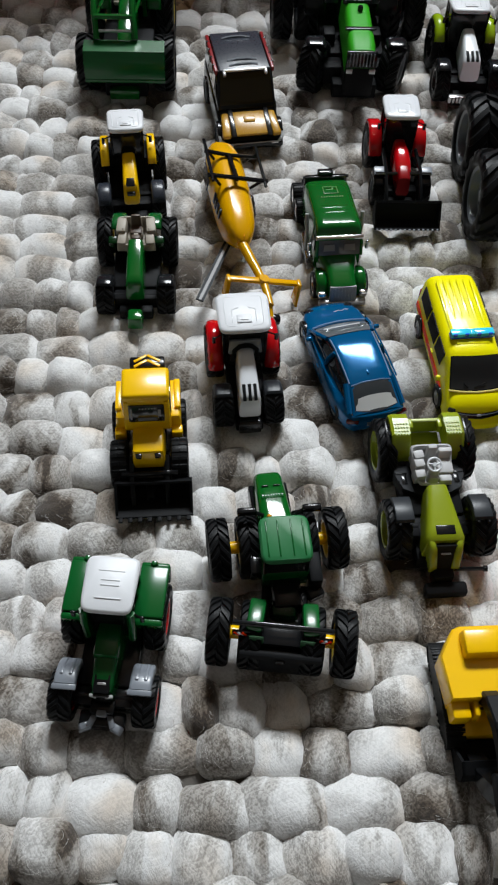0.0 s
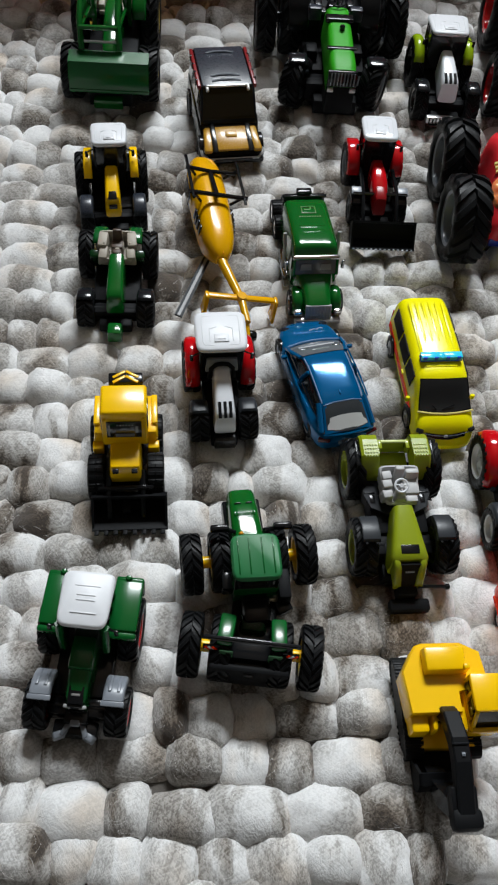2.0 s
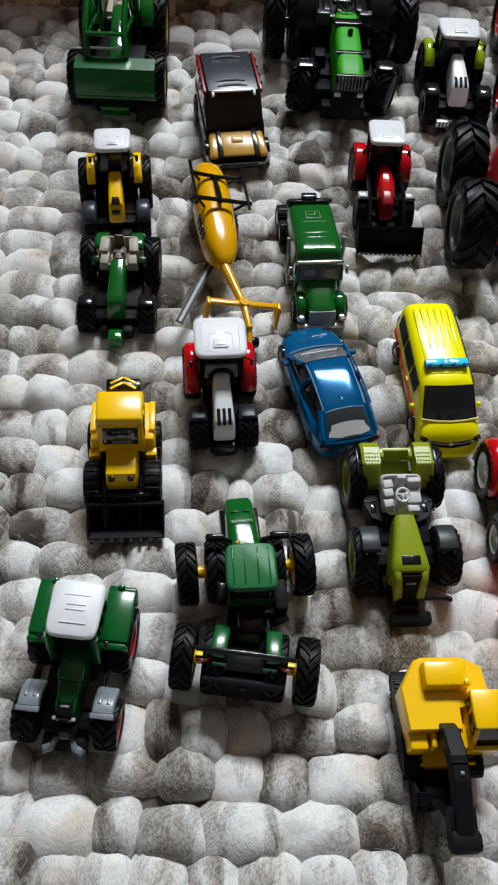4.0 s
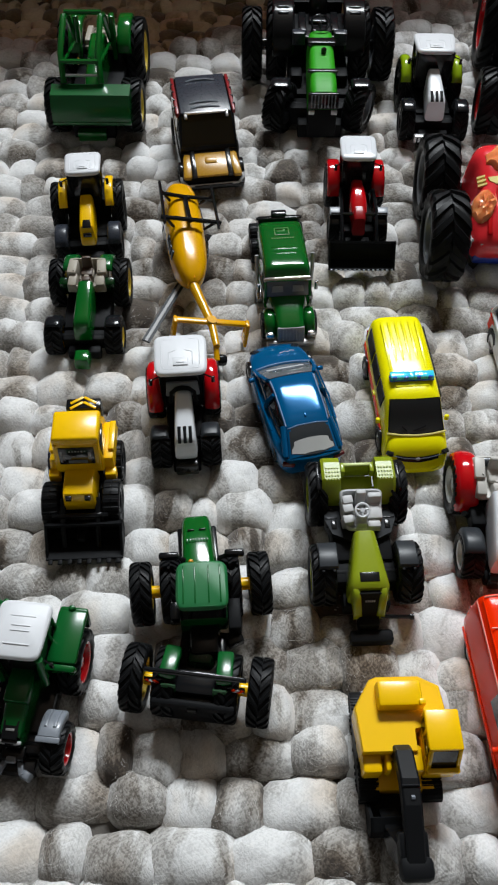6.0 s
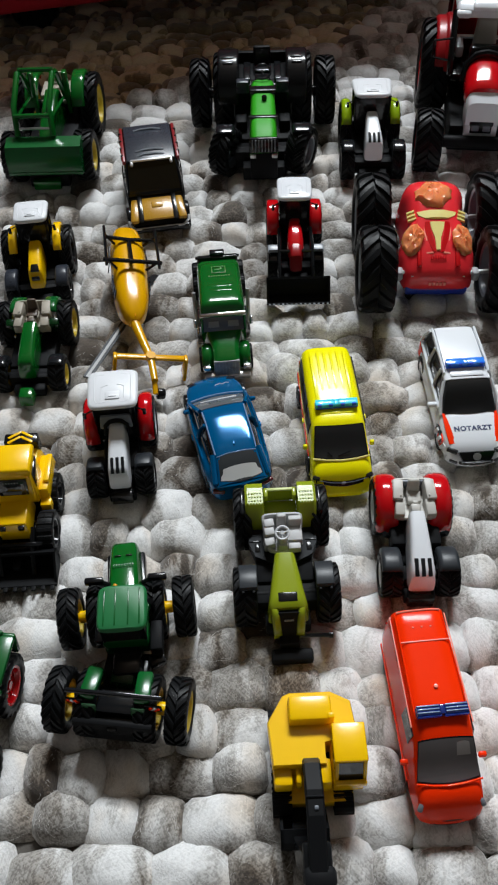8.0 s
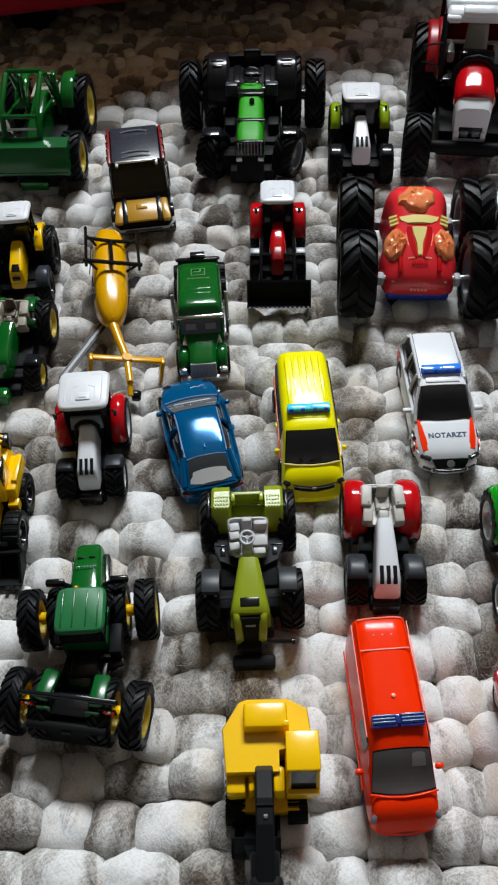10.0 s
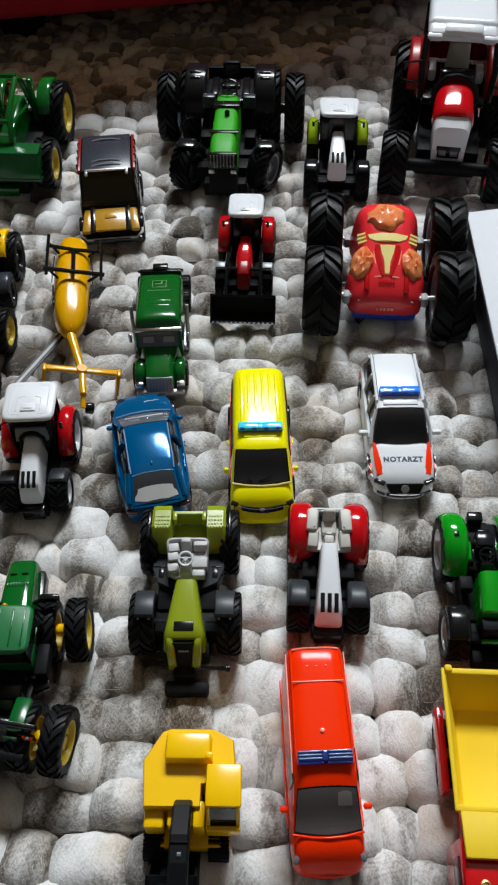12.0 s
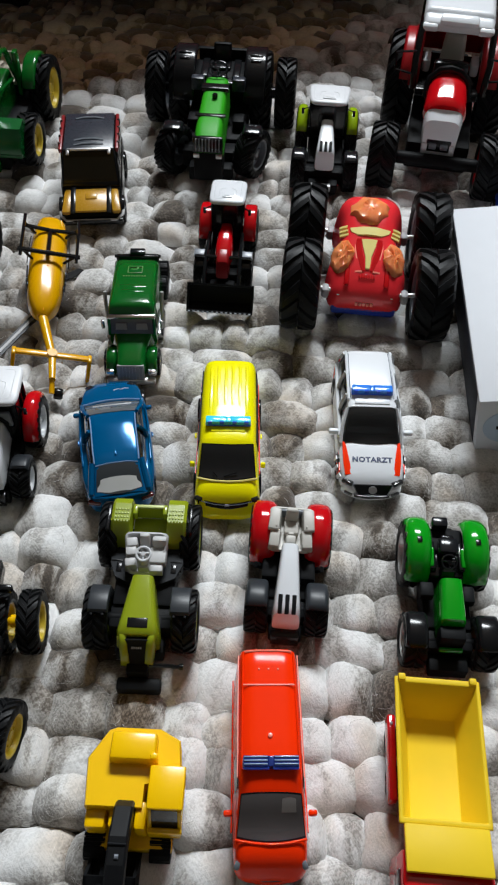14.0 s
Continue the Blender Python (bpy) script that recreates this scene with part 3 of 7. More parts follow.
    if cab:
        c = dict(w=20, d=22, z=rr + 4, top=46, roof=WHITE_PLASTIC, y=2, frame=BLACK, over=1.0, rz=3.0, fade=0.93, ribs=False)
        c.update(cab)
        w, d, zb, zt, yc = c["w"] / 2, c["d"] / 2, c["z"], c["top"] - c["rz"], c["y"]
        lw = w * 0.80
        part("cab_floor", box((0, yc, zb), (lw * 2 + 1, d * 1.9, 2.4), 0.6), c["frame"], t)
        corners = {}
        for s in (-1, 1):
            for e, yb in (("f", -d * 0.95), ("m", d * 0.25), ("b", d * 0.85)):
                low, high = Vector((s * lw, yc + yb, zb)), Vector((s * w * 0.9, yc + yb * 0.86, zt))
                corners[s, e] = (low, high)
                part("cab_pillar", tube([low, (low + high) / 2 + Vector((s * 0.5, 0, 0)), high], 0.75, 6), c["frame"], t)
        g = 0.4
        a, b = corners[-1, "f"], corners[1, "f"]
        part("windscreen", slab((a[0], b[0], b[1], a[1]), g), CABGLASS, t)
        a, b = corners[-1, "b"], corners[1, "b"]
        part("rear_window", slab((b[0], a[0], a[1], b[1]), g), CABGLASS, t)
        for s in (-1, 1):
            a, b = corners[s, "f"], corners[s, "b"]
            part("side_window", slab((a[0], b[0], b[1], a[1]), g), CABGLASS, t)
        if not c["ribs"]:
            rx2, ry2, rz2 = (w + c["over"]) * 0.72, (d + c["over"]) * 0.74, c["top"] - 0.33
            hat = part("roof_hatch", box((0, yc - d * 0.45, c["top"] - 0.15), (w * 0.62, d * 0.46, 0.7), 0.3), c["roof"], t)
            part("hatch_grip", box((0, yc - d * 0.52, c["top"] + 0.25), (w * 0.34, 0.9, 0.5), 0.2), c["roof"], hat)
            for s in (-1, 1):
                part("roof_rib", tube([(s * rx2 * 0.45, yc + ry2, rz2), (s * rx2 * 0.9, yc + ry2, rz2), (s * rx2, yc + ry2 * 0.85, rz2), (s * rx2 * 0.97, yc - ry2 * 0.8, rz2 - 0.25), (s * rx2 * 0.85, yc - ry2, rz2 - 0.35), (s * rx2 * 0.4, yc - ry2, rz2 - 0.35)], 0.36, 6), c["roof"], t)
                part("roof_rib", tube([(s * rx2 * 0.62, yc - ry2 * 0.75, rz2 - 0.2), (s * rx2 * 0.62, yc + ry2 * 0.1, rz2), (s * rx2 * 0.25, yc + ry2 * 0.25, rz2)], 0.3, 6), c["roof"], t)
        roof = []
        hw, hd, rz = w + c["over"], d + c["over"], c["rz"]
        for f, k in ((0, 0.92), (0.25, 0.985), (0.6, 1.0), (0.85, 0.97), (1.0, 0.90)):
            row = []
            for i in range(28):
                a = 2 * math.pi * (i + 0.5) / 28
                u = math.copysign(abs(math.cos(a)) ** 0.30, math.cos(a))
                v = math.copysign(abs(math.sin(a)) ** 0.30, math.sin(a))
                front = (1 - v) / 2
                row.append(Vector((hw * k * u * (c["fade"] + (1 - c["fade"]) * (1 - front)), yc + hd * k * v, zt + rz * f - 0.5 * front)))
            roof.append(row)
        rp = part("roof", loft(roof), c["roof"], t)
        zr = zt + rz
        for yy, ww in c["ribs"] and ((0.45, 0.95), (0.12, 0.7), (-0.06, 0.7), (-0.52, 0.95)) or ():
            part("roof_rib", box((0, yc + yy * hd, zr - 0.2), (ww * hw, 0.6, 0.5), 0.2), c["roof"], rp)
        if not open_seat:
            seat(t, yc + d * 0.25, zb + 4, w * 0.75, ANTHRACITE, False)
            steering_wheel(t, 0, yc - d * 0.45, zb + 9, w * 0.32, BLACK)
        for s in (-1, 1):
            bm = tube([(s * w * 0.9, yc - d * 0.8, zt - 3), (s * (w + 3.2), yc - d * 0.95, zt - 4)], 0.4, 6)
            box((s * (w + 3.6), yc - d * 0.95, zt - 5.4), (1.8, 1.2, 4.2), 0.4, bm=bm)
            part("mirror", bm, BLACK, t)
    if open_seat:
        sm, sw, sz, sy = open_seat
        bm = box((0, sy, sz - 3), (sw * 1.7, sw * 2.0, 3), 0.9)
        box((0, sy - sw * 0.85, sz + 0.6), (sw * 0.8, sw * 0.55, 6), 0.9, top=(0.8, 0.8), bm=bm)
        for s in (-1, 1):
            box((s * sw * 0.72, sy + 0.2, sz - 0.4), (sw * 0.34, sw * 1.6, 4.2), 0.9, bm=bm)
        part("operator_platform", bm, platform or sm, t)
        seat(t, sy + sw * 0.35, sz + 0.2, sw * 0.85, sm, False)
        steering_wheel(t, 0, sy - sw * 0.62, sz + 5.2, sw * 0.36, sm)
    return t


# green tractor with a white roof and grey front mudguards, on the near edge of the group
fendt = tractor("dark green toy tractor with white cab roof and grey front mudguards", -48.5, 135, -1.5, wb=34.8, rr=14, rw=9, rt=43, fr=10.5, fw=9.6, ft=43, hood=DEEP_GREEN, hood_w=(6, 5), hood_z=(28, 23), nose=2, fender=None, guard=None, rim=RED, slots=0, body=ANTHRACITE,
                cab=dict(w=20, d=22, top=46, roof=WHITE_PLASTIC, frame=DEEP_GREEN, y=-1, fade=0.92, ribs=True))
for s in (-1, 1):
    bm = box((s * 14.6, 4.4, 28.5), (12.2, 23, 3), 1.2)
    box((s * 14.6, -7.4, 22.6), (12.2, 3, 14), 1.2, rot=(14, 0, 0), bm=bm)
    box((s * 14.6, 15.5, 23.5), (12.2, 3, 12), 1.2, rot=(-8, 0, 0), bm=bm)
    part("front_pillar", tube([(s * 9.0, -13.6, 23), (s * 9.4, -12.6, 34), (s * 9.2, -11.2, 42)], 1.7, 10), DEEP_GREEN, fendt, "thick green cab pillar")
    part("rear_mudguard", bm, DEEP_GREEN, fendt)
g = part("grille", box((0, -33.4, 23.4), (6.4, 7.4, 1.2), 0.4, rot=(12, 0, 0)), BLACK, fendt)
part("badge", box((0, -33.6, 24.1), (3.4, 0.9, 0.4), 0.15, rot=(12, 0, 0)), SILVER, g)
part("nose_panel", box((0, -37.2, 17), (6.4, 1.6, 10), 0.5), BLACK, g)
for s in (-1, 1):
    part("head_lamp", box((s * 3.2, -37.5, 20.6), (3.0, 1.4, 1.2), 0.4, rot=(0, 0, s * 8)), GREY, fendt)
    m = part("front_mudguard", arch(s * 14.9, -32.8, 10.5, 11.2, 8.8, 78, 158, 1.4, soft=0.12), STONEGREY, fendt, "grey plastic front mudguard")
    part("guard_lip", box((s * 14.9, -35.4, 22.2), (9.6, 2.2, 1.4), 0.4, rot=(8, 0, 0)), STONEGREY, m)
    for k in (-1, 1):
        part("guard_rib", arch(s * 14.9 + k * 1.8, -32.8, 10.5, 12.5, 1.4, 98, 146, 0.6), STONEGREY, m)
part("front_block", box((0, -39.0, 9), (10, 6, 9), 1), BLACK, fendt)
bm = box((0, -41.8, 12.4), (4.0, 2.6, 2.4), 0.5)
for s in (-1, 1):
    box((s * 6.4, -46.3, 9.0), (5.4, 3.6, 2.6), 0.5, top=(0.6, 0.8), rot=(0, 0, -s * 24), bm=bm)
    box((s * 3.8, -43.8, 9.4), (2.2, 6.0, 2.6), 0.5, rot=(0, 0, s * 22), bm=bm)
part("front_hitch", bm, STONEGREY, fendt, "grey front hitch")
part("bonnet_rear", box((0, -17, 25.6), (11.0, 14, 6.5), 1.2, top=(0.86, 1)), DEEP_GREEN, fendt)
for s in (-1, 1):
    part("beacon", lathe([(0.01, 0), (1.5, 0), (1.5, 3.2), (1.0, 4), (0.01, 4.2)], 12, (s * 14, 16.5, 27), "z"), DEEP_GREEN, fendt)

# red and white tractor with a white cab roof
wct = tractor("white toy tractor with red rear mudguards and white cab roof", -5, 285, 9, wb=34, rr=14, rw=9, rt=38, fr=10, fw=10, ft=35, hood=WHITE, hood_w=(4.6, 6.2), hood_z=(33, 24.5), hood_back=-12, nose=9, fender=RED, fender_w=8, fender_a=(5, 150), soft=0.4, guard=DECKGREY, guard_a=(80, 152), rim=WHITE, weight=BLACK,
        cab=dict(w=23.5, d=22.5, top=46, y=-3, fade=0.97, over=1.5), lugs=18)

part("dashboard", box((0, -14.6, 33.0), (17, 2.2, 8.0), 0.6, top=(0.9, 1), rot=(-12, 0, 0)), STONEGREY, wct, "grey dashboard under the roof")
part("bonnet_arch", tube([(-6.4, -15.6, 24), (-5.6, -15.8, 31.5), (-3.0, -16.0, 34.4), (0, -16.0, 35.0), (3.0, -16.0, 34.4), (5.6, -15.8, 31.5), (6.4, -15.6, 24)], 1.2, 8), MATTBLACK, wct)

# yellow tractor with grey front mudguards
ytr = tractor("yellow toy tractor with white cab roof and grey front mudguards", -82, 426, 10, wb=28, rr=16, rw=8, rt=44, fr=10.5, fw=8.5, ft=40, hood=YELLOW, hood_w=(4.6, 5.2), hood_z=(31, 24), hood_back=-7, nose=4, fender=YELLOW, fender_w=5.0, inset=5.0, fender_a=(38, 140), guard=ROOFGREY, guard_a=(35, 150), rim=BLACK, slots=0,
              cab=dict(w=20.5, d=18.5, top=46, y=4, over=0.8, fade=0.95))
part("grille", box((0, -27.0, 25.5), (5.4, 7.0, 1.4), 0.7, rot=(18, 0, 0)), BLACK, ytr)
part("rear_body", box((0, 2, 18), (26, 18, 16), 1.2), MATTBLACK, ytr)
part("grille_front", box((0, -32.2, 20.5), (5.0, 1.2, 3), 0.5), BLACK, ytr)
part("exhaust", tube([(8.5, -7, 18), (8.5, -7, 32), (8.5, -6.2, 34)], 0.9, 8), BLACK, ytr)

# open green tractor with a beige seat
ogt = tractor("open green toy tractor with a beige seat and dark mudguards", -68.5, 361, 5, wb=39, rr=14, rw=9, rt=45, fr=10, fw=10, ft=43, hood=GREEN, hood_w=(5, 5.6), hood_z=(29, 23), hood_back=-14, nose=5, fender=DEEP_GREEN, fender_w=8, inset=8, fender_a=(72, 150), guard=ANTHRACITE, guard_a=(75, 150), rim=RIMYELLOW, slots=0)
tub(ogt, -6.0, 19, 11.6, 9.6, 30.0, 25.5, 22.5, BEIGE)
bm = box((0, -5.5, 27.2), (6.4, 6, 2.0), 0.7)
box((0, -1.4, 30.2), (6.0, 2.4, 8.6), 0.9, top=(0.85, 0.9), rot=(-10, 0, 0), bm=bm)
part("seat_cover", bm, MUDBROWN, ogt, "dark brown seat")
part("dash_panel", box((0, -11.6, 27.0), (4.6, 3.6, 3.2), 0.8), MUDBROWN, ogt)
for s in (-1, 1):
    part("fender_skirt", box((s * 12.5, -9, 20), (6, 5, 12), 1.2, rot=(18, 0, 0)), BOTTLE, ogt)
part("front_ballast", box((0, -55.5, 9.5), (9.0, 9, 8), 1.4, top=(0.85, 0.9)), GREEN, ogt)

# lime green open tractor with a grey seat
olive = tractor("lime green toy tractor with pale grey seat and dark front mudguards", 84.5, 227, 6.5, wb=42, rr=15.5, rw=9, rt=46, fr=14, fw=11, ft=49, hood=OLIVE, hood_w=(5.4, 10.6), hood_z=(29.5, 26.2), hood_back=-28, nose=13.8, fender=None, guard=None, rim=OLIVE, slots=0, lugs=18, body=MATTBLACK)
tub(olive, -17.2, 17.6, 10.2, 7.6, 32.6, 25.6, 24.4, SEATGREY, "pair")
part("deck", loft([[Vector((x * k, y, z)) for x, y in ((-16.4, -8), (-16.4, -18), (-13.6, -25), (-5.5, -29), (5.5, -29), (13.6, -25), (16.4, -18), (16.4, -8))] for z, k in ((14, 0.97), (20.4, 1.0), (21.0, 0.98))]), DECKPLATE, olive, "dark grey deck plate")
for s in (-1, 1):
    for yy in (-12.5, -17):
        part("deck_joint", box((s * 13.2, yy, 21.1), (5.4, 0.5, 0.5), 0.1), BLACK, olive)
    part("deck_recess", box((s * 12.2, -20.4, 21.0), (2.4, 4.6, 0.8), 0.2), BLACK, olive)
    part("lever", tube([(s * 15.2, -21, 21), (s * 15.6, -23, 23.5)], 0.5, 6), BLACK, olive)
    g = part("rear_mudguard", loft([[Vector((s * x, y, z)) for x, z in ((7.6, z0), (8.4, z1), (15.8, z1), (17.0, z1 - 1.0), (17.0, z0))] for y, z0, z1 in ((11, 22, 26), (9.6, 24, 31.5), (6, 25, 33.2), (-3, 25, 33.2), (-6.0, 22, 30.8), (-9.6, 17, 25.4), (-10.2, 17, 23.0))]), OLIVE, olive, angle=20)
    for i in range(5):
        for j in range(4):
            part("fender_stud", box((s * 12.2 + (i - 2) * 1.35, 2.6 - j * 2.1, 33.4), (0.8, 0.8, 0.7), 0.25), PALELIME, g, "rubbed pale stud")
    part("tyre_cover", box((s * 18.6, 0, 22), (2.4, 24, 18), 1.0, top=(1, 0.6)), BLACK, olive)
    part("bonnet_jaw", loft([ring(yy, 2.0, zl, zh, 4, 16, top=0.9) for yy, zl, zh in ((-51, 16, 24.4), (-55.6, 14, 25.0), (-58.6, 12.5, 23.6), (-61.4, 11, 18.5), (-63.2, 10.5, 14.5))]), OLIVE, olive, at=mm(s * 13.8, 0.3, 0, 0, 0, -s * 8.0))
    g = part("front_mudguard", arch(s * 17.4, -42, 14, 14.9, 8.4, 72, 128, 1.2, soft=0.06), DECKGREY, olive, "dark grey front mudguard")
    for k in (-1, 1):
        part("guard_screw", lathe([(0.01, 0), (0.6, 0), (0.6, 0.5), (0.01, 0.6)], 8, (s * 17.4 + k * 2.4, -47.6, 28.2), "z"), MATTBLACK, g)
    part("rail_post", box((s * 6.8, 4.6, 28.6), (2.2, 5.4, 5.0), 0.7), OLIVE, olive)
part("bonnet_vent", box((0, -50.2, 26.95), (8.6, 4.4, 0.9), 0.3, rot=(6, 0, 0)), BLACK, olive)
gr = part("grille", slab(((-4.4, -62.4, 12), (4.4, -62.4, 12), (6.4, -56.6, 24.0), (-6.4, -56.6, 24.0)), 3.0), MATTBLACK, olive)
for k in range(5):
    part("badge_bar", box((-1.8 + 0.9 * k, -58.6, 20.6), (0.6, 0.7, 0.9), 0.1), SILVER, gr)
part("rear_rail", box((0, 6.2, 30.6), (13.0, 1.6, 1.0), 0.4), PALELIME, olive, "rubbed pale edge rail")
part("rear_panel", slab(((-7.8, -8.0, 20.5), (7.8, -8.0, 20.5), (7.8, 5.6, 21.5), (-7.8, 5.6, 21.5)), 1.4), OLIVE, olive)
part("rear_wall", box((0, 6.4, 26.0), (15.6, 1.6, 9.0), 0.5), OLIVE, olive)
bm = box((0, -63, 8), (9, 6, 9), 1.0)
box((1.0, -69, 5.5), (19, 6, 6), 1.4, bm=bm)
part("front_weight", bm, MATTBLACK, olive)
bm = tube([(5, -62, 12.0), (18, -62.5, 12.0)], 0.9, 8)
lathe([(0.01, 0), (1.4, 0), (1.4, 1.6), (0.01, 1.6)], 10, (18, -62.5, 12.0), "x", bm)
part("drawbar", bm, BLACK, olive)

# open red and white tractor
rwt = tractor("red and white toy tractor with an open pale grey seat", 148.5, 237.5, 4, wb=36.5, rr=14.5, rw=9, rt=38, fr=11, fw=10.5, ft=37, hood=WHITE, hood_w=(4.4, 6.9), hood_z=(32, 25), hood_back=-14, nose=10, fender=RED, fender_w=11.6, soft=0.4, fender_a=(0, 150), guard=DECKGREY, guard_a=(66, 150), rim=WHITE, lugs=20, weight=BLACK)
tub(rwt, -4.5, 20.5, 11.0, 9.0, 31.0, 25.5, 24.5, BONE, back=STONEGREY)
for s in (-1, 1):
    part("underfloor", box((s * 8.5, -19, 15), (7, 12, 9), 1.2), MATTBLACK, rwt)
    part("hydraulic_valve", tube([(s * 12.5, -18, 16), (s * 15.0, -19, 19)], 1.4, 8), MATTBLACK, rwt)
for s in (-1, 1):
    part("bonnet_side", slab(((s * 3.7, -16, 27.0), (s * 5.2, -42, 21.5), (s * 5.2, -42, 15), (s * 3.7, -16, 15)), 0.9 * s), RED, rwt)

# open grass green tractor
gt = tractor("grass green toy tractor with big mudguards and black seat", 219, 237.5, 5, wb=41.5, rr=15.5, rw=8, rt=38.5, fr=12, fw=10.5, ft=41, hood=LAWN, hood_w=(5.6, 6.6), hood_z=(31, 27), hood_back=-20, nose=-1, fender=LAWN, fender_w=11.5, fender_a=(10, 150), soft=0.45, guard=BLACK, guard_a=(50, 130), rim=SILVER, slots=0,
             open_seat=(BLACK, 9, 24, -6))
part("grille", box((0, -42.8, 19.5), (11.0, 6, 9), 0.8), MATTBLACK, gt)
part("nose_strip", box((0, -47.2, 16.0), (10.4, 2.0, 2.2), 0.7), LAWN, gt)
for s in (-1, 1):
    part("lamp_recess", box((s * 13.0, -2.5, 32.7), (2.2, 2.8, 0.8), 0.2), BLACK, gt)
part("rear_body", box((0, 3, 20), (17, 12, 10), 1.6), MATTBLACK, gt)
part("seat_post", box((-2.5, 9.5, 27), (7, 5, 6), 0.8), ANTHRACITE, gt)
for s in (-1, 1):
    part("mudguard_foot", box((s * 7.6, -7, 24), (3.4, 9, 7), 1.0, rot=(14, 0, 0)), LAWN, gt)
part("seat_pad", box((0, -4, 30), (9, 8, 4), 1.6), ANTHRACITE, gt)
part("exhaust_box", box((-9.5, -22, 21), (6, 7, 5), 1), MATTBLACK, gt)
part("bonnet_side_box", box((9.0, -23, 20), (5, 8, 5), 1), MATTBLACK, gt)

# white-bonneted tractor with lime mudguards at the back
claas = tractor("white toy tractor with lime green mudguards and white cab roof", 134.5, 581, 3, wb=41, rr=17, rw=9, rt=44, fr=13, fw=10, ft=46, hood=WHITE, hood_w=(4.8, 7.4), hood_z=(37, 31), hood_back=-15, nose=5, hood_low=16, fender=LIME, fender_w=7.5, soft=0.42, fender_a=(32, 140), guard=ANTHRACITE, guard_a=(60, 125), rim=BLACK,
        cab=dict(w=28, d=22, top=49.5, y=-3, z=22, over=0.8, fade=0.86))

bp = part("front_ballast", box((-4, -55, 9), (19, 4, 5), 0.8), SILVER, claas, "pale ribbed front ballast")
for k in range(7):
    part("ballast_rib", box((-11.2 + 2.4 * k, -59.2, 9), (0.8, 1.0, 4.6), 0.2), BLACK, bp, at=mm(0, 2, 0))

# red and black tractor with a front bucket
rt = tractor("red toy tractor with white roof and black front loader bucket", 82.5, 463.5, 4, wb=38, rr=14, rw=8, rt=37, fr=9.5, fw=8, ft=36, hood=DULL_SHADED_RED, hood_w=(4, 4.4), hood_z=(29, 25), hood_back=-14, nose=9, fender=RED, fender_w=8, fender_a=(10, 150), guard=ANTHRACITE, guard_a=(50, 140), rim=SLATE, slots=0,
             cab=dict(w=20.5, d=21, top=45, y=-3, z=18, over=1.0, roof=WHITE, fade=0.98))


part("bonnet_front", loft([ring(yy, hw, 17, zz, 4, 20, top=0.8) for yy, hw, zz in ((-19, 4.2, 30.2), (-24, 5.4, 30.0), (-33, 6.0, 28.4), (-39, 5.6, 26.0), (-42.6, 4.4, 23))]), RED, rt, "red bonnet front")


def bucket(w, d, h, th=1.2, teeth=0):
    """An open scoop, its mouth towards -y."""
    prof = [(-d * 0.5, 0.0), (d * 0.25, 0.0), (d * 0.46, h * 0.2), (d * 0.5, h * 0.5), (d * 0.42, h * 0.82), (d * 0.16, h)]
    bm = bmesh.new()
    rings = []
    for y, z in prof:
        rings.append([Vector((-w / 2, y, z)), Vector((w / 2, y, z))])
    inner = []
    for i, (y, z) in enumerate(prof):
        a, b = Vector(prof[max(i - 1, 0)]), Vector(prof[min(i + 1, len(prof) - 1)])
        t = (b - a).normalized()
        inner.append([Vector((w / 2, y - t.y * th, z + t.x * th)), Vector((-w / 2, y - t.y * th, z + t.x * th))])
    loft([o + i for o, i in zip(rings, inner)], bm)
    for s in (-1, 1):
        a = [bm.verts.new((s * w / 2, y, z)) for y, z in prof]
        b = [bm.verts.new((s * (w / 2 - th), y, z)) for y, z in prof]
        bm.faces.new(a)
        bm.faces.new(b[::-1])
        for i in range(len(a)):
            j = (i + 1) % len(a)
            bm.faces.new((a[j], a[i], b[i], b[j]))
    for k in range(teeth):
        box((-w / 2 + w * (k + 0.5) / teeth, -d * 0.5 - 1, 0.5), (w / teeth * 0.45, 3, 0.9), 0.2, bm=bm)
    return bm


bk = part("bucket", bucket(39.5, 13, 15), MATTBLACK, rt, at=mm(0.8, -67, 7.4, -6, 0, 0))
for k in range(14):
    part("bucket_tooth", box((-18 + 2.77 * k, -6.9, 0.7), (1.3, 1.4, 0.8), 0.2), STONEGREY, bk)
for s in (-1, 1):
    part("loader_arm", tube([(s * 10, -18, 24), (s * 10.5, -38, 24), (s * 10.5, -52, 16), (s * 10.5, -60, 7)], 1.3, 8), BLACK, rt)
    part("tool_plate", box((s * 14.2, -38, 23.5), (7, 6, 1.4), 0.4, rot=(10, 0, 0)), STONEGREY, rt)
part("loader_bar", tube([(-17, -40, 23), (17, -40, 23)], 1.1, 8), BLACK, rt)

# green tractor with a big front loader
lt = tractor("green toy tractor with raised green front loader bucket", -102, 595, 4, wb=62, rr=23, rw=13, rt=62, fr=18, fw=14, ft=66, hood=GREEN, hood_w=(7, 6), hood_z=(46, 36), hood_back=-18, nose=6, hood_low=18, fender=GREEN, fender_w=10, fender_a=(25, 130), rim=RIMYELLOW, slots=0, lugs=18, body=MATTBLACK, inset=8,
             open_seat=(BEIGE, 13, 36, -2))
prof = ((-84, 17), (-87, 21), (-86, 31), (-82, 37.5), (-71, 39), (-67, 36), (-67, 20), (-71, 16))
bm = loft([[Vector((x, yy, zz)) for yy, zz in prof] for x in (-26, -25.5, 26.5, 27)])
part("bucket", bm, DEEP_GREEN, lt, "green loader bucket")
